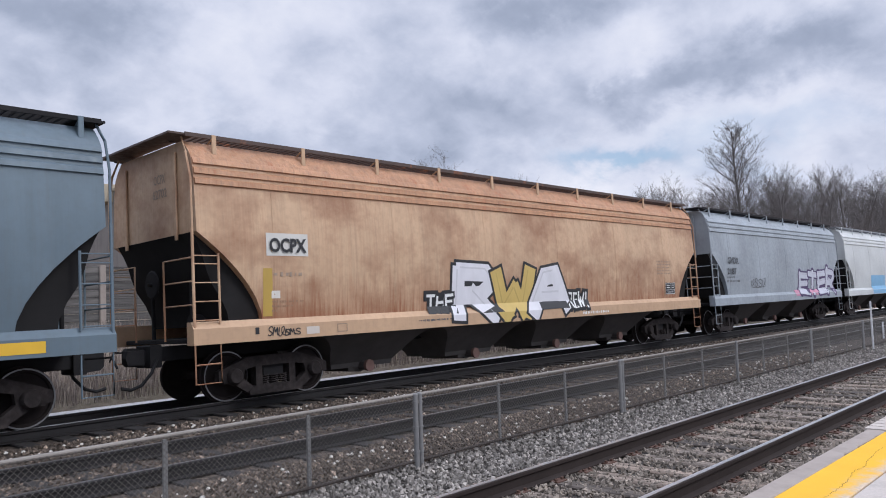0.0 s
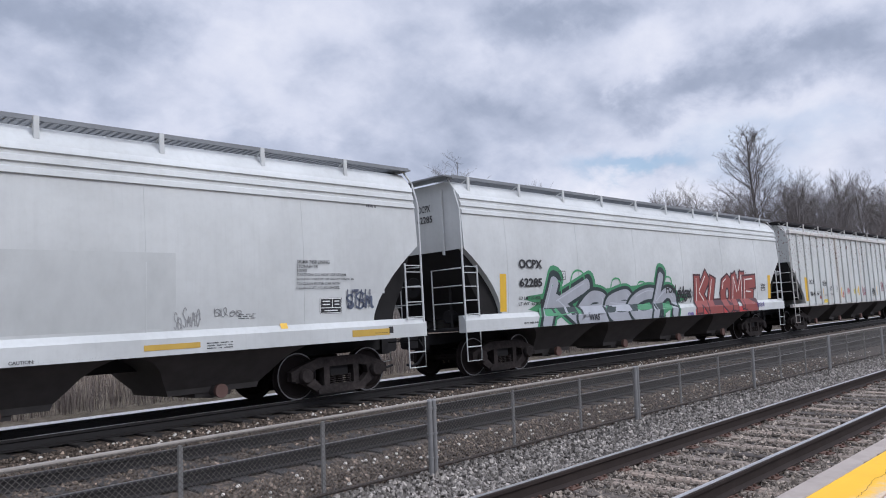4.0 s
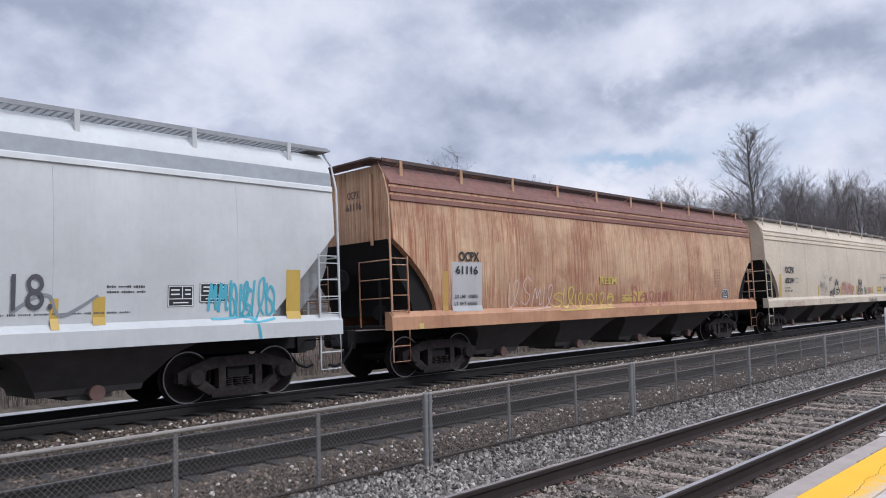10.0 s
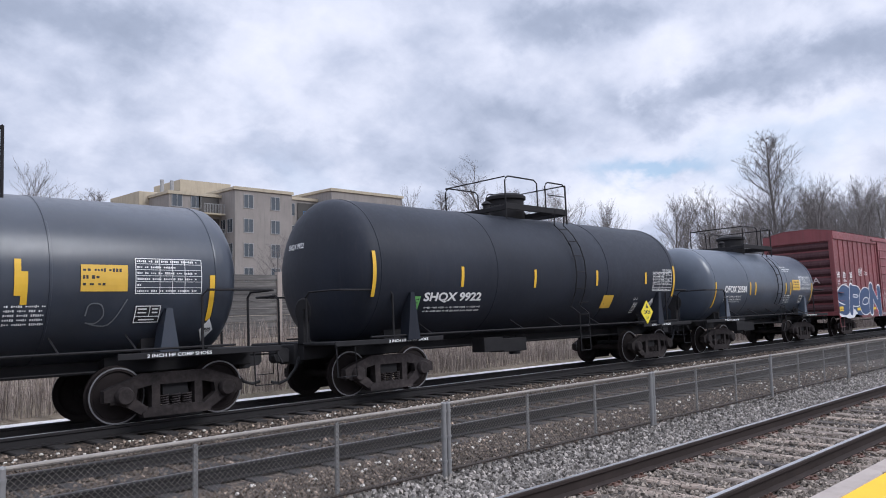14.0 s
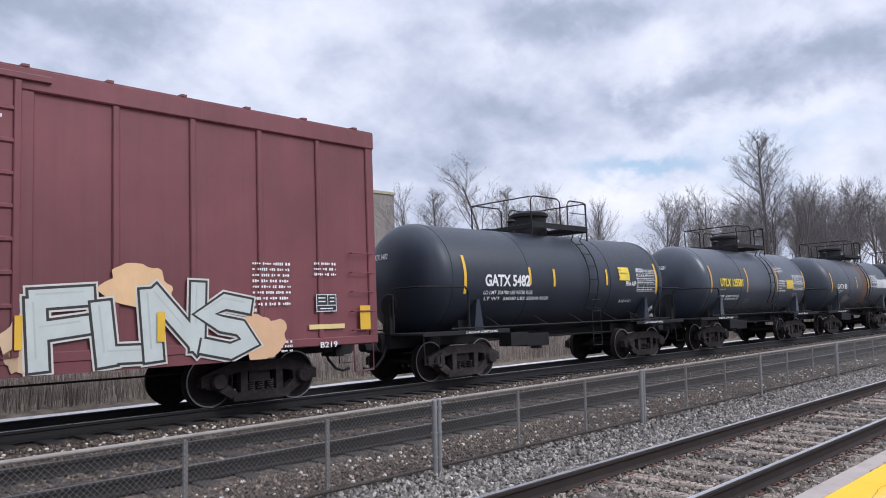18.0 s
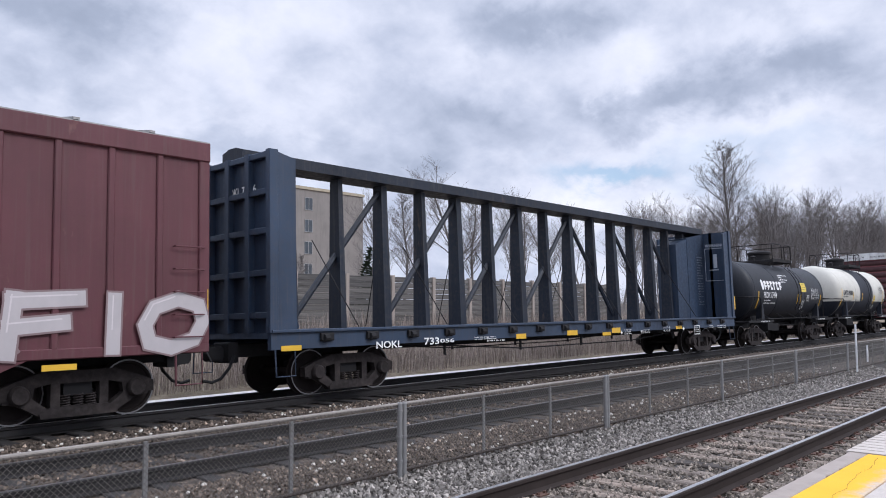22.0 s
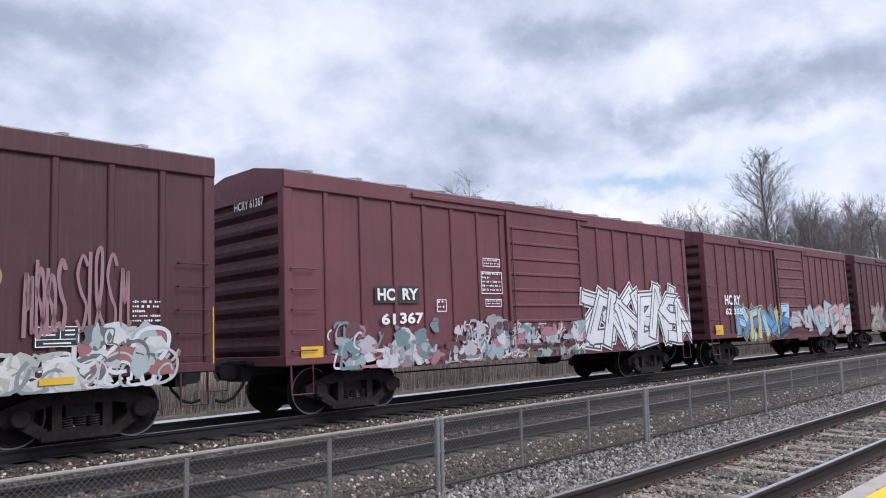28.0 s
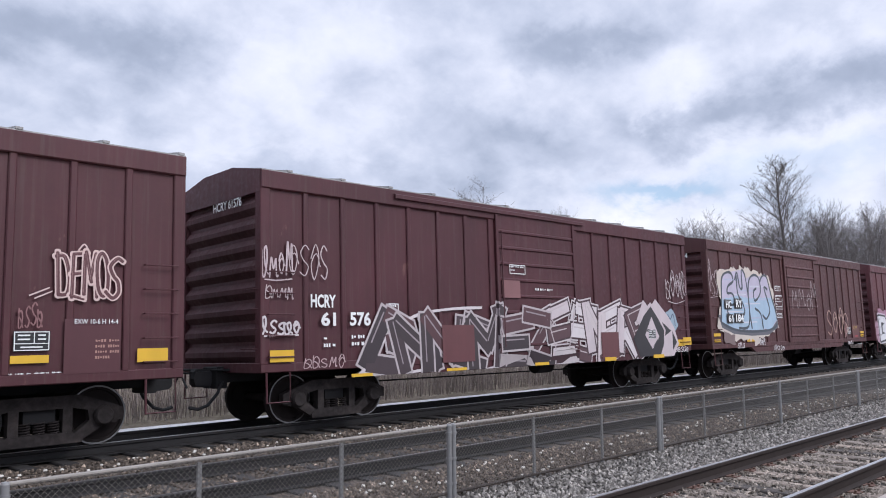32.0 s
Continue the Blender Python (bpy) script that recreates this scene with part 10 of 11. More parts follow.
    k.tag(-7.44, 2.70, 0.95, 0.56, (0.66, 0.50, 0.48), 679, 0.03, 7)
    k.text('2017', -7.39, 2.24, 0.40, 0.25, (0.55, 0.45, 0.45), 0.0)
    k.tag(-7.37, 3.34, 0.65, 0.38, (0.30, 0.18, 0.18), 681, 0.02, 6)
    k.bars(-0.93, 3.08, 0.54, 2, WHITE, 0.082, 0.041, 682)
    k.tag(7.08, 2.81, 0.72, 0.67, (0.5, 0.4, 0.4), 683, 0.02, 5)
    k.text('KARS', 6.77, 3.17, 0.55, 0.31, (0.62, 0.56, 0.56), -0.005)
    k.text('FRUST', 6.77, 2.85, 0.59, 0.33, (0.62, 0.56, 0.56), -0.005)
    k.line([(6.75, 2.83), (7.05, 2.86), (7.42, 2.83)], 0.02, (0.62, 0.56, 0.56))
    k.rect(5.79, 1.64, 0.87, 0.26, (0.45, 0.52, 0.48), 0.03)
    k.lift = 0.03
    k.bars(5.83, 1.84, 0.73, 2, (0.30, 0.03, 0.03), 0.079, 0.040, 689)
    k.bars(6.02, 1.58, 0.41, 4, (0.30, 0.03, 0.03), 0.095, 0.047, 690)
    k.placard(5.05, 1.32, 0.43, 0.27, BLACK, WHITE)
    k.lift = 0.0
    k.rect(4.20, 0.94, 0.24, 0.10, YELLOW, 0.034)
    k.rect(7.27, 1.05, 0.15, 0.47, YELLOW, 0.03)
    k.rect(6.91, 0.91, 0.48, 0.11, YELLOW, 0.03)
    k.blob(7.33, 1.44, 0.36, 0.68, (0.10, 0.24, 0.50), 0.007, 696, rough=0.4)
    end_text(car, L, 'HCRY 61015', '', WHITE)
    k.done(car)
    car, k, L = boxcar("oxide red boxcar with tan graffiti and a brown patched fascia", -405.88, -421.70, P_OX[3], roof_m=M_ROOF)
    k.wild(4.43, 0.78, 1.57, 1.42, [(0.30, 0.27, 0.24), (0.24, 0.22, 0.20), (0.40, 0.36, 0.30), (0.20, 0.20, 0.20)], (0.05, 0.04, 0.04), 700, 6, (0.60, 0.38, 0.26))
    k.blob(5.33, 1.93, 0.33, 0.35, (0.66, 0.42, 0.28), 0.007, 701, rough=0.4)
    k.text('HISE', 6.97, 2.12, 0.62, 0.38, (0.64, 0.58, 0.60), 0.0)
    k.text('OPERA', 7.02, 1.63, 0.56, 0.33, (0.62, 0.52, 0.52), 0.0)
    k.tag(6.10, 1.85, 0.48, 0.31, (0.62, 0.52, 0.52), 704, 0.025, 6)
    k.rect(7.08, 1.09, 0.48, 0.20, YELLOW)
    k.rect(4.43, 1.19, 0.43, 0.10, YELLOW, 0.034)
    k.lift = 0.03
    k.placard(5.28, 1.29, 0.49, 0.29, BLACK, WHITE)
    k.lift = 0.0
    k.rect(6.11, 1.12, 0.59, 0.10, (0.45, 0.06, 0.05), 0.01)
    k.bars(6.17, 1.58, 0.54, 5, (0.55, 0.35, 0.30), 0.076, 0.038, 711)
    k.wild(-5.92, 0.93, 1.79, 1.22, [(0.32, 0.29, 0.26), (0.42, 0.38, 0.30), (0.22, 0.20, 0.18)], (0.05, 0.04, 0.04), 712, 7, (0.55, 0.38, 0.24))
    k.wild(0.9, 0.82, 3.4, 1.12, [(0.40, 0.35, 0.30), (0.30, 0.27, 0.25), (0.45, 0.42, 0.38)], (0.06, 0.05, 0.05), 713, 8, (0.52, 0.40, 0.30))
    k.tag(-0.15, 1.41, 1.68, 0.21, (0.5, 0.4, 0.4), 714, 0.02, 9)
    end_text(car, L, 'HCRY 61403', '', WHITE)
    k.done(car)
    car, k, L = boxcar("oxide red boxcar with blue, yellow and teal graffiti", -422.98, -437.71, P_OX[4], roof_m=M_ROOF)
    k.text('HC RY', -6.07, 2.14, 1.27, 0.35, WHITE, 0.034)
    k.text('62 355', -6.08, 1.80, 1.38, 0.22, WHITE, 0.034)
    k.wild(-5.16, 0.90, 4.56, 1.21, [(0.08, 0.20, 0.42), (0.40, 0.55, 0.66), (0.60, 0.50, 0.12), (0.10, 0.30, 0.50)], (0.02, 0.05, 0.12), 720, 7, (0.50, 0.44, 0.12))
    k.wild(2.05, 0.97, 5.62, 1.21, [(0.30, 0.42, 0.45), (0.45, 0.25, 0.25), (0.50, 0.45, 0.42)], (0.08, 0.06, 0.06), 721, 6, None)
    k.wild(-0.71, 1.15, 2.67, 0.78, [(0.42, 0.40, 0.40), (0.30, 0.25, 0.30)], (0.08, 0.05, 0.05), 722, 4, None)
    k.rect(-6.91, 1.12, 0.58, 0.33, YELLOW)
    end_text(car, L, '62355', '', WHITE)
    k.done(car)
    car, k, L = boxcar("oxide red boxcar with white bubble letters and murky sprayed panels", -438.97, -454.54, P_OX[5], roof_m=M_ROOF)
    k.rect(-5.60, 2.13, 0.55, 0.35, (0.035, 0.03, 0.03))
    k.rect(-4.97, 2.13, 0.60, 0.36, (0.035, 0.03, 0.03))
    k.text('HC', -5.55, 2.18, 0.47, 0.25, WHITE, 0.034)
    k.text('RY', -4.87, 2.20, 0.45, 0.24, WHITE, 0.034)
    k.text('61', -5.46, 1.69, 0.38, 0.23, WHITE, 0.034)
    k.text('367', -4.96, 1.70, 0.68, 0.24, WHITE, 0.034)
    for x in (-6.75, -5.05, -3.35, -2.1):
        k.murk(x, 0.88, 1.15, 0.86, [(0.30, 0.36, 0.37), (0.44, 0.40, 0.42), (0.36, 0.17, 0.19), (0.16, 0.22, 0.24), (0.55, 0.53, 0.54), (0.12, 0.05, 0.055)], int(733 + x * 10), 46, (0.58, 0.56, 0.57))
    k.murk(-5.75, 0.86, 4.4, 0.42, [(0.30, 0.36, 0.37), (0.44, 0.40, 0.42), (0.36, 0.17, 0.19), (0.16, 0.22, 0.24), (0.55, 0.53, 0.54), (0.12, 0.05, 0.055)], 731, 46)
    k.murk(-1.19, 1.12, 2.83, 0.52, [(0.30, 0.36, 0.37), (0.44, 0.40, 0.42), (0.36, 0.17, 0.19), (0.16, 0.22, 0.24), (0.55, 0.53, 0.54), (0.12, 0.05, 0.055)], 735, 70, (0.5, 0.5, 0.5))
    k.murk(-1.3, 0.80, 3.0, 0.2, [(0.10, 0.14, 0.13), (0.30, 0.34, 0.32), (0.2, 0.1, 0.1)], 736, 40)
    k.rect(1.50, 0.74, 6.32, 0.08, (0.62, 0.62, 0.62), 0.05)
    k.wild(1.47, 0.95, 6.4, 1.62, [(0.74, 0.74, 0.74), (0.70, 0.70, 0.71), (0.66, 0.66, 0.66)], (0.07, 0.07, 0.075), 737, 8, (0.70, 0.69, 0.68), (0.10, 0.10, 0.10))
    k.outline(-2.29, 3.00, 0.62, 0.20, WHITE, 0.02)
    k.bars(-2.25, 3.13, 0.54, 2, WHITE, 0.072, 0.036, 739)
    k.outline(-2.37, 2.36, 0.75, 0.52, WHITE, 0.02)
    k.bars(-2.33, 2.81, 0.66, 5, WHITE, 0.094, 0.047, 741)
    k.outline(-2.25, 2.06, 0.58, 0.18, WHITE, 0.02)
    k.bars(-2.21, 2.18, 0.50, 2, WHITE, 0.061, 0.030, 743)
    k.outline(-3.85, 1.95, 0.30, 0.27, WHITE, 0.02)
    k.bars(-3.82, 2.14, 0.22, 2, WHITE, 0.111, 0.056, 745)
    k.rect(-7.41, 1.11, 0.50, 0.21, YELLOW)
    k.rect(-2.12, 1.12, 0.38, 0.16, YELLOW)
    k.blob(-1.97, 1.70, 0.28, 0.19, (0.30, 0.28, 0.27), 0.006, 748, rough=0.3)
    k.bars(-4.76, 1.40, 0.45, 2, WHITE, 0.228, 0.114, 749)
    end_text(car, L, 'HCRY 61367', '', WHITE)
    k.done(car)
    car, k, L = boxcar("oxide red boxcar with ochre and pink graffiti and pale scrawls", -455.84, -471.18, P_OX[6], roof_m=M_ROOF)
    k.text('HCRY', -6.43, 2.27, 0.55, 0.24, WHITE, 0.034)
    k.text('70', -6.28, 1.85, 0.42, 0.24, WHITE, 0.034)
    k.text('43', -5.54, 1.86, 0.43, 0.25, WHITE, 0.034)
    k.text('LD LMT  209500', -6.43, 1.53, 0.53, 0.07, WHITE, 0.012)
    k.text('LT WT    65500', -6.43, 1.36, 0.53, 0.07, WHITE, 0.012)
    k.bars(-5.59, 1.41, 0.67, 1, WHITE, 0.071, 0.036, 758)
    k.murk(-4.37, 2.28, 2.01, 0.89, [(0.45, 0.34, 0.06), (0.36, 0.27, 0.06), (0.50, 0.40, 0.10), (0.10, 0.03, 0.03)], 759, 90)
    k.murk(-1.13, 1.12, 2.94, 1.05, [(0.52, 0.33, 0.34), (0.58, 0.42, 0.42), (0.40, 0.18, 0.19), (0.09, 0.035, 0.04)], 760, 130, (0.6, 0.5, 0.5))
    k.murk(2.08, 1.85, 2.08, 1.15, [(0.40, 0.31, 0.06), (0.34, 0.26, 0.08), (0.09, 0.03, 0.03)], 761, 60)
    k.rect(-0.99, 2.38, 2.87, 0.14, (0.50, 0.36, 0.10), 0.05)
    k.tag(-6.77, 2.54, 0.96, 0.56, (0.42, 0.34, 0.34), 763, 0.018, 10)
    k.tag(-4.72, 0.87, 1.31, 0.95, (0.50, 0.44, 0.44), 764, 0.04, 6)
    k.tag(-3.37, 1.04, 1.07, 0.70, (0.10, 0.08, 0.08), 765, 0.05, 5)
    k.tag(-4.47, 0.95, 2.34, 0.53, (0.05, 0.04, 0.04), 766, 0.05, 6)
    k.rect(-7.60, 1.12, 0.18, 0.96, YELLOW)
    k.rect(7.58, 1.11, 0.12, 0.94, YELLOW)
    k.outline(-4.12, 2.12, 0.25, 0.28, WHITE, 0.02)
    k.bars(-4.08, 2.31, 0.18, 2, WHITE, 0.116, 0.058, 770)
    k.rect(-5.40, 0.99, 0.48, 0.11, YELLOW, 0.034)
    k.rect(-2.15, 0.99, 0.49, 0.12, YELLOW, 0.034)
    k.rect(0.26, 0.82, 0.49, 0.11, YELLOW, 0.034)
    k.rect(2.94, 0.79, 0.50, 0.12, YELLOW, 0.034)
    k.outline(-2.16, 2.99, 0.52, 0.19, WHITE, 0.02)
    k.bars(-2.11, 3.12, 0.43, 2, WHITE, 0.069, 0.034, 776)
    k.outline(-2.14, 2.19, 0.61, 0.54, WHITE, 0.02)
    k.bars(-2.09, 2.64, 0.52, 4, WHITE, 0.121, 0.061, 778)
    k.outline(-2.12, 1.58, 0.49, 0.18, WHITE, 0.02)
    k.bars(-2.08, 1.70, 0.41, 2, WHITE, 0.062, 0.031, 780)
    k.tag(0.01, 2.84, 1.64, 0.43, (0.6, 0.55, 0.55), 781, 0.02, 8)
    k.tag(4.66, 1.60, 0.59, 1.14, (0.28, 0.16, 0.17), 782, 0.05, 6)
    k.tag(5.34, 1.58, 0.87, 1.38, (0.28, 0.16, 0.17), 783, 0.05, 6)
    k.murk(5.45, 0.86, 1.35, 0.86, [(0.36, 0.42, 0.41), (0.55, 0.57, 0.55), (0.12, 0.13, 0.13), (0.45, 0.45, 0.44), (0.30, 0.12, 0.12)], 784, 90, (0.62, 0.62, 0.62))
    k.murk(4.0, 0.82, 1.5, 0.55, [(0.60, 0.58, 0.52), (0.22, 0.25, 0.24), (0.40, 0.40, 0.36), (0.62, 0.62, 0.60)], 786, 50)
    k.blob(5.19, 0.94, 0.40, 0.25, (0.56, 0.54, 0.50), 0.007, 785, rough=0.5)
    k.rect(4.88, 0.93, 0.48, 0.10, YELLOW, 0.034)
    k.bars(6.22, 2.11, 0.46, 5, WHITE, 0.074, 0.037, 787)
    k.placard(4.81, 1.46, 0.63, 0.31, BLACK, WHITE)
    end_text(car, L, 'HCRY 7043', '', WHITE)
    k.done(car)
    car, k, L = boxcar("oxide red boxcar with huge white letters edged in black", -472.49, -488.38, P_OX[7], roof_m=M_ROOF)
    k.text('HC', -5.81, 2.25, 0.45, 0.23, WHITE, 0.034)
    k.text('RY', -5.06, 2.26, 0.42, 0.24, WHITE, 0.034)
    k.blob(-6.87, 2.02, 0.55, 0.49, (0.36, 0.17, 0.24), 0.0055, 794, rough=0.25)
    k.blob(-6.09, 1.97, 0.59, 0.46, (0.36, 0.17, 0.24), 0.0056, 795, rough=0.25)
    k.blob(-5.24, 2.02, 0.65, 0.53, (0.36, 0.17, 0.24), 0.005699999999999999, 796, rough=0.25)
    k.blob(-4.32, 1.96, 0.70, 0.49, (0.36, 0.17, 0.24), 0.0058, 797, rough=0.25)
    k.blob(-3.32, 2.02, 0.77, 0.58, (0.36, 0.17, 0.24), 0.0059, 798, rough=0.25)
    k.blob(-2.23, 1.95, 0.84, 0.54, (0.36, 0.17, 0.24), 0.006, 799, rough=0.25)
    k.blob(-1.03, 2.02, 0.94, 0.63, (0.36, 0.17, 0.24), 0.0060999999999999995, 800, rough=0.25)
    k.blob(-7.54, 1.43, 0.31, 0.50, (0.42, 0.24, 0.30), 0.006, 801, rough=0.5)
    k.piece('BARSE', -7.27, 0.90, 5.96, 1.26, (0.70, 0.69, 0.70), BLACK, (0.60, 0.50, 0.55), 802, 0.08, squeeze=1.24, sharp=True, rim=0.085)
    k.rect(-7.25, 0.90, 5.83, -0.05, (0.66, 0.65, 0.66), 0.0085)
    k.piece('KAPEK', 0.83, 0.80, 6.61, 1.57, (0.70, 0.69, 0.68), BLACK, (0.62, 0.50, 0.28), 804, 0.05, squeeze=1.2, sharp=True, rim=0.06)
    k.rect(0.86, 0.60, 4.45, 0.18, (0.64, 0.63, 0.63), 0.05)
    k.outline(-2.50, 2.98, 0.53, 0.20, WHITE, 0.02)
    k.bars(-2.46, 3.12, 0.45, 2, WHITE, 0.074, 0.037, 807)
    k.outline(-2.55, 2.34, 0.62, 0.50, WHITE, 0.02)
    k.bars(-2.51, 2.77, 0.54, 5, WHITE, 0.090, 0.045, 809)
    k.outline(-2.47, 2.07, 0.47, 0.16, WHITE, 0.02)
    k.bars(-2.43, 2.17, 0.39, 2, WHITE, 0.052, 0.026, 811)
    k.line([(0.19, 2.31), (0.32, 2.24), (0.22, 2.15), (0.09, 2.22), (0.19, 2.31)], 0.02, WHITE)
    k.rect(7.56, 1.19, 0.14, 0.48, YELLOW)
    k.bars(5.35, 1.00, 0.97, 1, WHITE, 0.069, 0.034, 814)
    k.lift = 0.03
    k.bars(5.39, 1.77, 0.68, 6, (0.12, 0.12, 0.12), 0.124, 0.062, 816)
    k.lift = 0.0
    end_text(car, L, 'HCRY 61217', '', WHITE)
    k.done(car)
    car, k, L = boxcar("oxide red boxcar with a pale peach and blue graffiti piece", -489.68, -504.96, P_OX[8], roof_m=M_ROOF)
    k.shape([(-6.95, 3.55), (-5.95, 3.72), (-4.95, 3.80), (-3.4, 3.62), (-2.75, 3.5), (-2.45, 2.6), (-2.25, 1.7), (-3.3, 1.30), (-4.6, 1.22), (-6.3, 1.28), (-7.2, 1.62), (-6.85, 2.5)], (0.60, 0.52, 0.45), 0.0060, 0.09, 821)
    k.shape([(-7.05, 2.1), (-6.85, 1.68), (-6.0, 1.46), (-4.6, 1.38), (-3.2, 1.40), (-2.3, 1.66), (-2.32, 2.05), (-4.6, 1.9)], (0.13, 0.13, 0.145), 0.0068)
    k.shape([(-6.60, 3.42), (-5.95, 3.58), (-5.05, 3.70), (-4.72, 3.40), (-4.15, 3.53), (-3.05, 3.52), (-2.72, 2.85), (-2.36, 1.92), (-2.9, 1.62), (-4.6, 1.56), (-6.0, 1.64), (-6.85, 1.82), (-6.78, 2.7)], (0.50, 0.45, 0.55), 0.0074)
    k.shape([(-6.80, 2.62), (-5.6, 2.75), (-4.4, 2.70), (-2.62, 2.78), (-2.38, 1.94), (-2.9, 1.63), (-4.6, 1.57), (-6.0, 1.65), (-6.84, 1.84)], (0.37, 0.49, 0.60), 0.0080, 0.03, 824)
    for i, z in enumerate((3.3, 3.12, 2.95, 2.8, 2.66, 2.5, 2.35, 2.2, 2.0, 1.84)):
        k.line([(-6.5 + 0.37 * (i * 5 % 7), z), (-5.2 + 0.37 * (i * 5 % 7), z + 0.03)], 0.05, (0.56, 0.56, 0.62) if i % 2 else (0.44, 0.46, 0.58), 0.0086)
    for i, pts in enumerate((
            [(-6.88, 1.85), (-6.75, 2.6), (-6.60, 3.38), (-6.0, 3.56), (-5.78, 3.28), (-6.2, 3.08), (-6.28, 2.85), (-5.9, 2.82), (-5.8, 2.5), (-6.25, 2.38), (-6.3, 2.12), (-5.6, 2.0)],
            [(-5.66, 3.30), (-5.45, 3.58), (-5.32, 3.1), (-5.12, 3.05), (-5.08, 3.66), (-4.82, 3.48), (-4.66, 2.5), (-4.82, 1.72), (-5.6, 1.66)],
            [(-5.52, 3.5), (-5.5, 2.85), (-5.2, 2.55), (-5.05, 2.2), (-5.5, 2.0)],
            [(-4.55, 1.62), (-4.68, 2.5), (-4.55, 3.30), (-4.1, 3.55), (-3.68, 3.42), (-3.65, 2.92), (-4.15, 2.62), (-4.2, 2.95), (-3.95, 3.08)],
            [(-4.2, 2.35), (-3.75, 2.15), (-3.62, 1.62)],
            [(-3.0, 3.05), (-3.3, 3.12), (-3.05, 2.6), (-2.95, 2.25), (-3.3, 1.98), (-3.6, 2.12)],
            [(-3.66, 3.3), (-3.35, 3.55), (-3.0, 3.5), (-2.72, 2.85), (-2.34, 1.92), (-2.9, 1.60), (-4.6, 1.53), (-6.0, 1.62), (-6.88, 1.85)])):
        k.line(pts, 0.085, (0.06, 0.07, 0.085), 0.0092 + 0.0003 * i)
    k.shape([(-6.7, 1.52), (-5.95, 1.42), (-5.95, 1.1), (-6.75, 1.2)], (0.20, 0.14, 0.13), 0.0066, 0.04, 825)
    k.shape([(-4.5, 1.35), (-3.9, 1.32), (-3.95, 1.1), (-4.4, 1.05)], (0.60, 0.52, 0.46), 0.0066, 0.05, 826)
    k.rect(-6.61, 2.29, 0.53, 0.33, (0.035, 0.03, 0.03), 0.032)
    k.rect(-5.87, 2.32, 0.60, 0.35, (0.035, 0.03, 0.03), 0.032)
    k.rect(-6.49, 1.82, 0.45, 0.31, (0.035, 0.03, 0.03), 0.032)
    k.rect(-5.93, 1.83, 0.71, 0.33, (0.035, 0.03, 0.03), 0.032)
    k.lift = 0.034
    k.text('HC', -6.56, 2.33, 0.42, 0.25, WHITE, 0.034)
    k.text('RY', -5.80, 2.36, 0.47, 0.27, WHITE, 0.034)
    k.text('61', -6.44, 1.86, 0.36, 0.24, WHITE, 0.034)
    k.text('184', -5.87, 1.87, 0.59, 0.25, WHITE, 0.034)
    k.lift = 0.0
    k.outline(-2.34, 3.03, 0.54, 0.19, WHITE, 0.02)
    k.bars(-2.30, 3.16, 0.46, 2, WHITE, 0.069, 0.034, 835)
    k.outline(-2.35, 2.34, 0.64, 0.53, WHITE, 0.02)
    k.bars(-2.31, 2.80, 0.56, 5, WHITE, 0.096, 0.048, 837)
    k.outline(-2.31, 2.02, 0.48, 0.17, WHITE, 0.02)
    k.bars(-2.27, 2.13, 0.40, 2, WHITE, 0.058, 0.029, 839)
    k.tag(-0.96, 2.32, 2.74, 1.23, (0.45, 0.38, 0.38), 840, 0.03, 7)
    k.tag(2.71, 1.23, 2.64, 1.26, (0.50, 0.32, 0.26), 841, 0.05, 6)
    k.tag(-7.58, 2.74, 0.61, 1.23, (0.45, 0.36, 0.36), 842, 0.03, 5)
    k.rect(-7.46, 1.39, 0.47, 0.10, YELLOW)
    k.rect(-7.46, 1.20, 0.47, 0.09, YELLOW)
    k.rect(-5.02, 1.18, 0.61, 0.15, YELLOW)
    k.tag(-5.84, 0.99, 0.61, 0.22, (0.6, 0.56, 0.56), 846, 0.03, 5)
    k.tag(-4.03, 1.00, 0.51, 0.33, (0.6, 0.56, 0.56), 847, 0.03, 4)
    k.tag(-2.84, 0.76, 0.99, 0.27, (0.6, 0.56, 0.56), 848, 0.03, 6)
    k.placard(5.12, 1.33, 0.44, 0.30, BLACK, WHITE)
    k.rect(6.81, 1.35, 0.48, 0.10, YELLOW)
    k.rect(6.81, 1.20, 0.48, 0.10, YELLOW)
    k.text('2 INCH HP COMP SHOES', 6.24, 0.87, 0.63, 0.04, WHITE, 0.005)
    k.tag(5.11, 0.90, 0.64, 0.15, (0.62, 0.56, 0.56), 853, 0.03, 7)
    k.rect(5.75, 1.14, 0.87, 0.60, (0.13, 0.045, 0.04), 0.004)
    k.tag(5.89, 1.56, 0.47, 0.16, (0.45, 0.32, 0.08), 855, 0.02, 5)
    k.rect(6.05, 1.20, 0.37, 0.07, (0.40, 0.05, 0.06), 0.01)
    k.tag(4.72, 1.13, 0.34, 0.79, (0.28, 0.13, 0.12), 857, 0.06, 3)
    end_text(car, L, 'HCRY 61184', '', WHITE)
    k.done(car)
    car, k, L = boxcar("oxide red boxcar with white-outlined graffiti across its lower side", -506.31, -521.66, P_OX[9], roof_m=M_ROOF)
    k.text('HCRY', -6.60, 2.13, 0.57, 0.25, WHITE, 0.034)
    k.text('61', -6.37, 1.79, 0.34, 0.26, WHITE, 0.034)
    k.text('576', -5.70, 1.79, 0.51, 0.27, WHITE, 0.034)
    k.bars(-6.30, 1.53, 0.29, 2, WHITE, 0.129, 0.065, 864)
    k.bars(-5.65, 1.55, 0.33, 2, WHITE, 0.133, 0.067, 865)
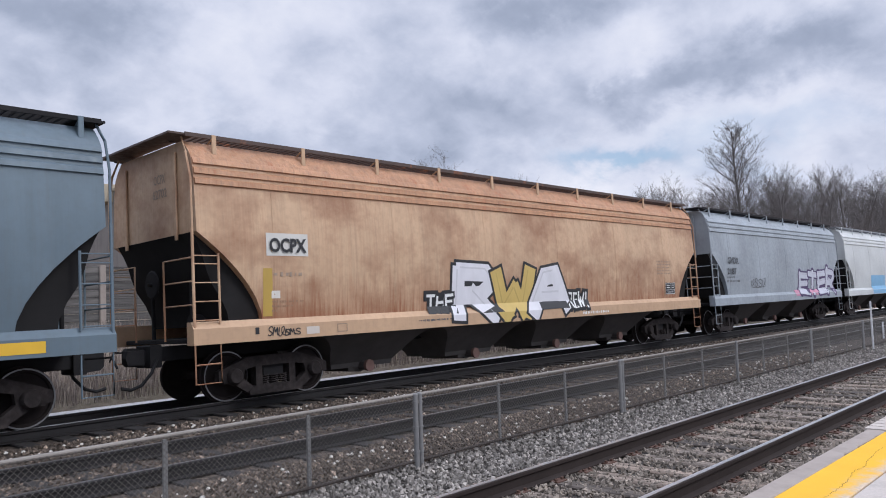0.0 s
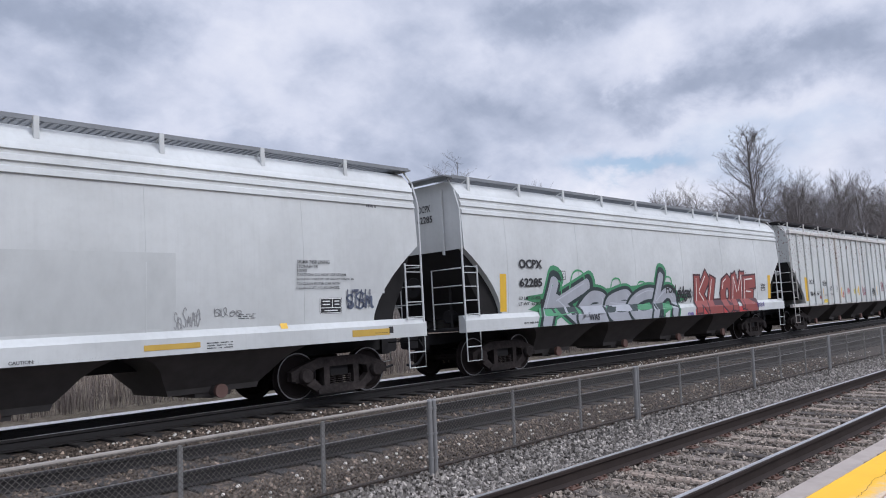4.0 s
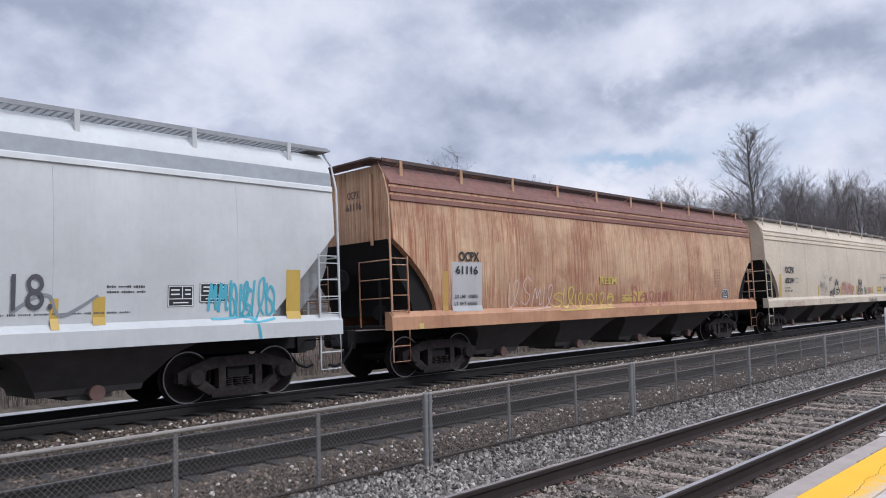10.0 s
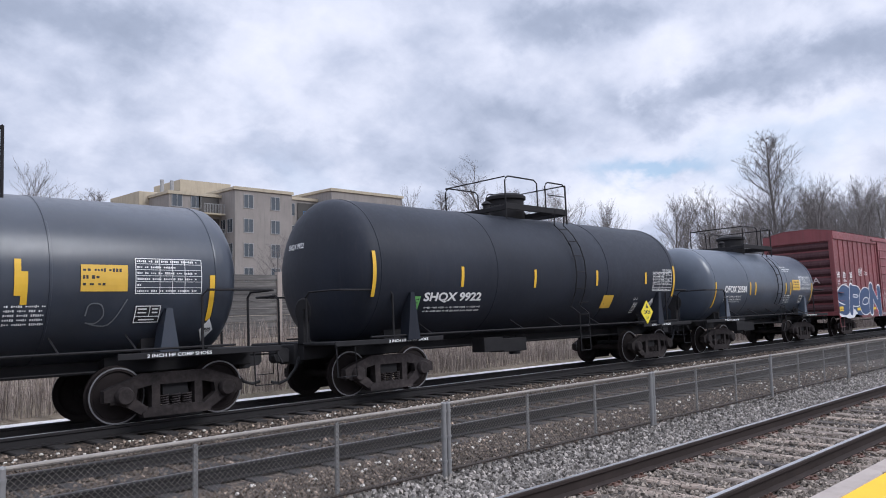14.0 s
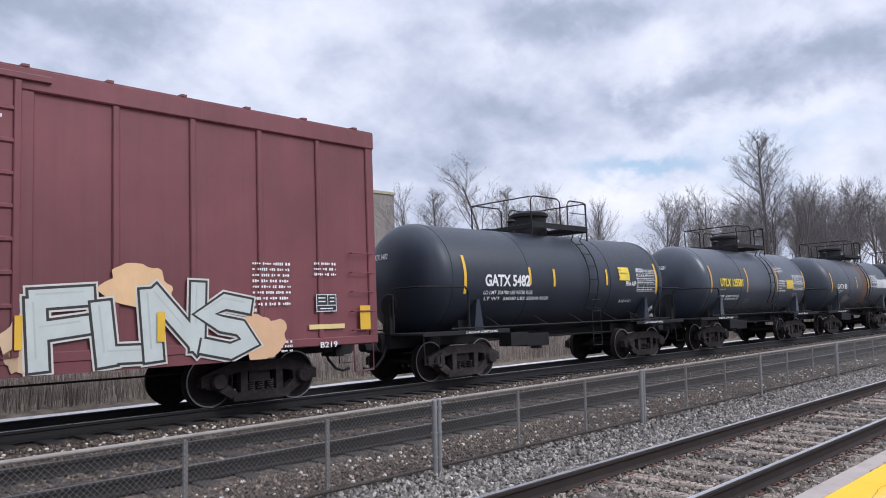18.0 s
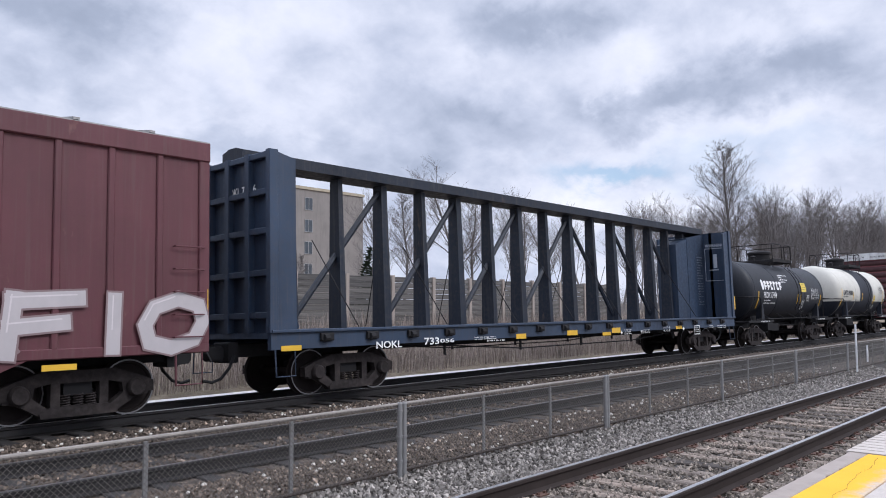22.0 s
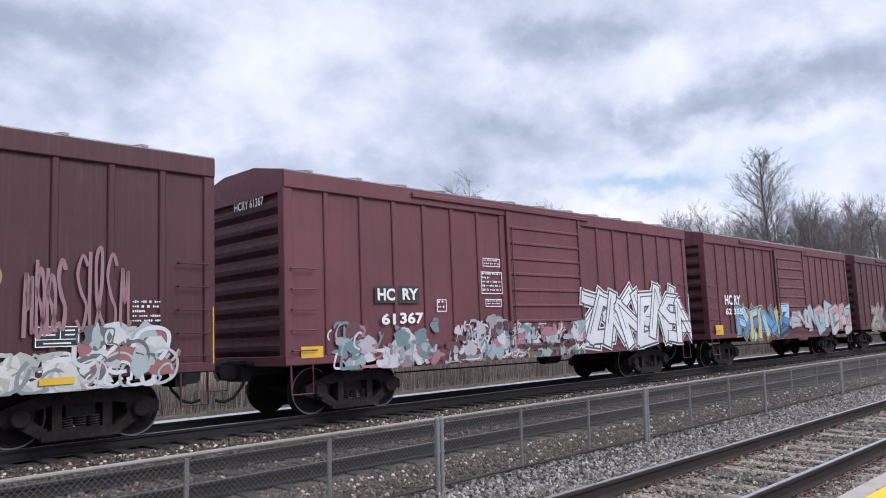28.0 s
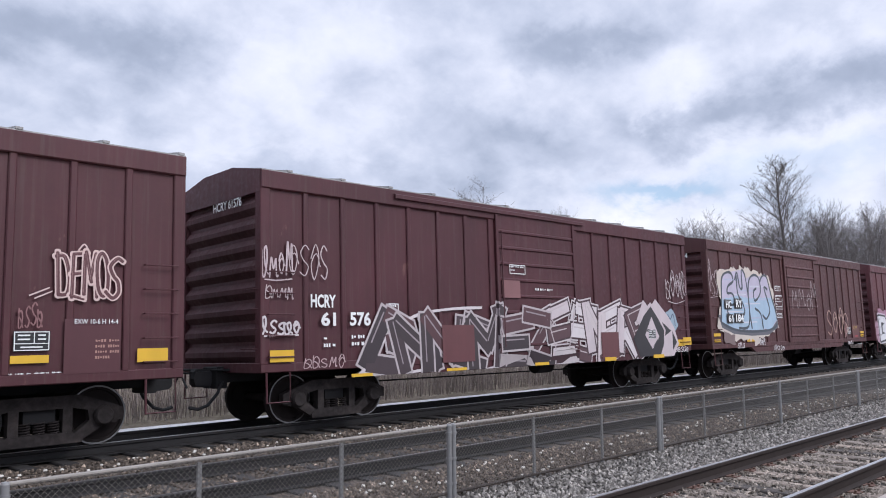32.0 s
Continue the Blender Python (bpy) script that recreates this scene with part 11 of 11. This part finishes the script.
    k.outline(-4.71, 2.00, 0.27, 0.24, WHITE, 0.02)
    k.bars(-4.68, 2.17, 0.20, 2, WHITE, 0.099, 0.049, 867)
    k.wild(-5.1, 0.77, 5.4, 1.38, [(0.045, 0.032, 0.036), (0.06, 0.04, 0.045), (0.09, 0.04, 0.045), (0.05, 0.035, 0.038)], (0.46, 0.40, 0.40), 868, 7, None, (0.30, 0.25, 0.26))
    k.line([(-5.55, 0.81), (-5.19, 1.09), (-4.82, 1.53), (-4.03, 1.98), (-3.02, 2.14), (-1.93, 2.19)], 0.06, (0.62, 0.56, 0.56))
    k.line([(-5.41, 0.89), (-4.84, 0.77), (-3.75, 0.87), (-3.09, 0.68), (-1.62, 0.84)], 0.05, (0.62, 0.56, 0.56))
    k.rect(-3.24, 1.00, 1.00, 0.80, (0.13, 0.045, 0.047), 0.03)
    k.wild(0.61, 0.89, 4.6, 1.45, [(0.60, 0.52, 0.52), (0.56, 0.48, 0.49), (0.64, 0.58, 0.58), (0.10, 0.05, 0.055)], (0.06, 0.03, 0.035), 872, 7, (0.58, 0.52, 0.52))
    k.rect(2.71, 0.89, 0.84, 0.70, (0.13, 0.045, 0.047), 0.03)
    k.tag(-7.63, 2.66, 0.68, 0.71, (0.55, 0.44, 0.45), 874, 0.03, 6)
    k.tag(-7.08, 2.63, 0.92, 0.74, (0.5, 0.4, 0.4), 875, 0.025, 6)
    k.tag(-7.66, 1.64, 0.85, 0.35, (0.62, 0.56, 0.56), 876, 0.04, 8)
    k.tag(-6.78, 1.00, 0.97, 0.28, (0.45, 0.32, 0.32), 877, 0.02, 8)
    k.tag(-7.57, 2.27, 0.62, 0.27, (0.5, 0.4, 0.4), 878, 0.02, 6)
    k.rect(-7.47, 1.16, 0.50, 0.21, YELLOW, 0.034)
    k.rect(-5.69, 0.76, 0.52, 0.12, YELLOW, 0.034)
    k.rect(-3.14, 0.75, 0.62, 0.13, YELLOW, 0.034)
    k.rect(-0.14, 0.77, 0.54, 0.12, YELLOW, 0.034)
    k.rect(2.83, 0.76, 0.54, 0.16, YELLOW, 0.034)
    k.rect(5.31, 0.77, 0.60, 0.15, YELLOW, 0.034)
    k.rect(7.10, 1.16, 0.57, 0.23, YELLOW, 0.034)
    k.outline(-0.99, 3.00, 0.58, 0.22, WHITE, 0.02)
    k.bars(-0.95, 3.15, 0.49, 2, WHITE, 0.080, 0.040, 887)
    k.rect(-1.27, 2.43, 0.64, 0.41, (0.22, 0.10, 0.10), 0.01)
    k.bars(-0.06, 2.63, 0.69, 1, WHITE, 0.104, 0.052, 889)
    k.tag(6.88, 2.65, 0.89, 0.77, (0.42, 0.32, 0.33), 890, 0.02, 6)
    k.lift = 0.025
    k.placard(5.12, 1.38, 0.40, 0.26, BLACK, WHITE)
    k.lift = 0.0
    k.tag(6.26, 2.55, 1.22, 0.92, (0.55, 0.48, 0.48), 892, 0.03, 7)
    k.rect(6.76, 1.13, 0.49, 0.20, YELLOW)
    k.rect(4.88, 0.71, 0.48, 0.08, YELLOW, 0.034)
    k.shape([(4.5, 1.9), (4.92, 2.5), (5.14, 2.33), (5.31, 2.44), (5.40, 2.38), (5.60, 2.54), (6.31, 2.01), (6.61, 1.70), (6.83, 1.2), (6.5, 0.85), (5.7, 0.85)], (0.56, 0.47, 0.48), 0.0280)
    k.shape([(4.3, 1.4), (4.92, 2.05), (5.32, 2.32), (5.71, 1.95), (6.0, 1.62), (5.95, 1.2), (5.72, 0.88), (4.6, 0.88)], (0.035, 0.030, 0.032), 0.0286)
    k.shape([(4.93, 1.49), (5.33, 2.02), (5.70, 1.43), (5.30, 1.08)], (0.56, 0.47, 0.48), 0.0292)
    k.shape([(5.88, 1.88), (6.42, 1.60), (6.02, 1.44), (6.10, 1.62)], (0.035, 0.030, 0.032), 0.0292)
    k.shape([(6.48, 1.60), (6.72, 1.26), (6.46, 1.02)], (0.035, 0.030, 0.032), 0.0292)
    k.line([(5.0, 1.62), (5.2, 1.62)], 0.07, (0.10, 0.09, 0.09), 0.0298, True)
    k.line([(5.35, 1.15), (5.6, 1.35)], 0.03, (0.10, 0.09, 0.09), 0.0298, True)
    k.shape([(6.15, 2.18), (6.5, 2.25), (6.75, 2.05), (6.9, 1.75), (6.7, 1.62), (6.5, 1.75)], (0.30, 0.38, 0.44), 0.0070, 0.04, 942)
    k.line([(6.3, 2.1), (6.45, 1.95), (6.62, 2.1), (6.72, 1.75)], 0.04, (0.10, 0.13, 0.18), 0.0078)
    k.tag(6.45, 0.96, 1.0, 0.15, (0.60, 0.55, 0.56), 943, 0.025, 9)
    end_text(car, L, 'HCRY 61576', '', WHITE)
    k.done(car)
    car, k, L = boxcar("oxide red boxcar with a pale pink tag and patched panels", -522.98, -538.40, P_OX[10], roof_m=M_ROOF)
    k.piece('DEMOS', 5.72, 2.22, 0.92, 0.66, (0.115, 0.042, 0.046), (0.62, 0.46, 0.42), None, 898, 0.0, 1.3, rim=0.022, shine=(0.30, 0.18, 0.17))
    k.line([(5.35, 2.24), (5.62, 2.36)], 0.02, (0.60, 0.46, 0.43))
    k.line([(5.42, 2.20), (5.66, 2.31)], 0.02, (0.60, 0.46, 0.43))
    k.line([(6.0, 2.92), (6.08, 3.02), (6.14, 2.92), (6.06, 2.86), (6.0, 2.92)], 0.022, (0.62, 0.46, 0.43))
    k.placard(5.17, 1.46, 0.48, 0.28, BLACK, WHITE)
    k.rect(5.14, 1.29, 0.50, 0.11, YELLOW)
    k.rect(6.91, 1.25, 0.49, 0.21, YELLOW)
    k.text('EXW 10-6 H 14-4', 5.97, 1.84, 0.63, 0.07, WHITE, 0.01)
    k.rect(5.84, 1.12, 0.81, 0.79, (0.085, 0.025, 0.03), 0.004)
    k.bars(6.28, 1.57, 0.36, 4, (0.40, 0.22, 0.18), 0.082, 0.041, 905)
    k.bars(5.13, 1.14, 0.69, 1, WHITE, 0.038, 0.019, 906)
    k.tag(5.21, 1.79, 0.33, 0.32, (0.25, 0.12, 0.12), 907, 0.02, 6)
    k.done(car)


consist()

track(NEAR_Y, NEAR_Z, 0.0, 2.0, 200, "near_track", "track of worn steel rails on weathered wooden ties", True)
track(MID_Y, MID_Z, 0.0, -2.0, 170, "middle_track", "track of rusty rails on dark ties beyond the fence", False, True)
track(TRAIN_Y, TRAIN_Z, 0.0226, -4.0, 170, "train_track", "track of dark rails under the passing train", False, True)
stones()
far_path()
barrier()


def motions():
    """The train rolls by; its wheels turn while they can be seen."""
    for car, off in CARS:
        walk(car, [(float(t), pose(off + travel(t), TRAIN_Y, TRAIN_Z, LEAN)) for t in range(33)])
    centre = dict(CARS)
    for w, car, x in WHEELS:
        rows, inside = [], []
        for k in range(0, 961):
            s = centre[car] + x + travel(k / 30)
            if -6 < s < 40:
                inside.append((k / 30, pose(x, 0, 0.457, 0, math.degrees(s / 0.457) % 360, 0)))
        if not inside:
            continue
        if inside[0][0] > 0:
            rows.append((0.0, inside[0][1]))
        rows += inside
        if inside[-1][0] < 32:
            rows.append((32.0, inside[-1][1]))
        walk(w, rows)


motions()
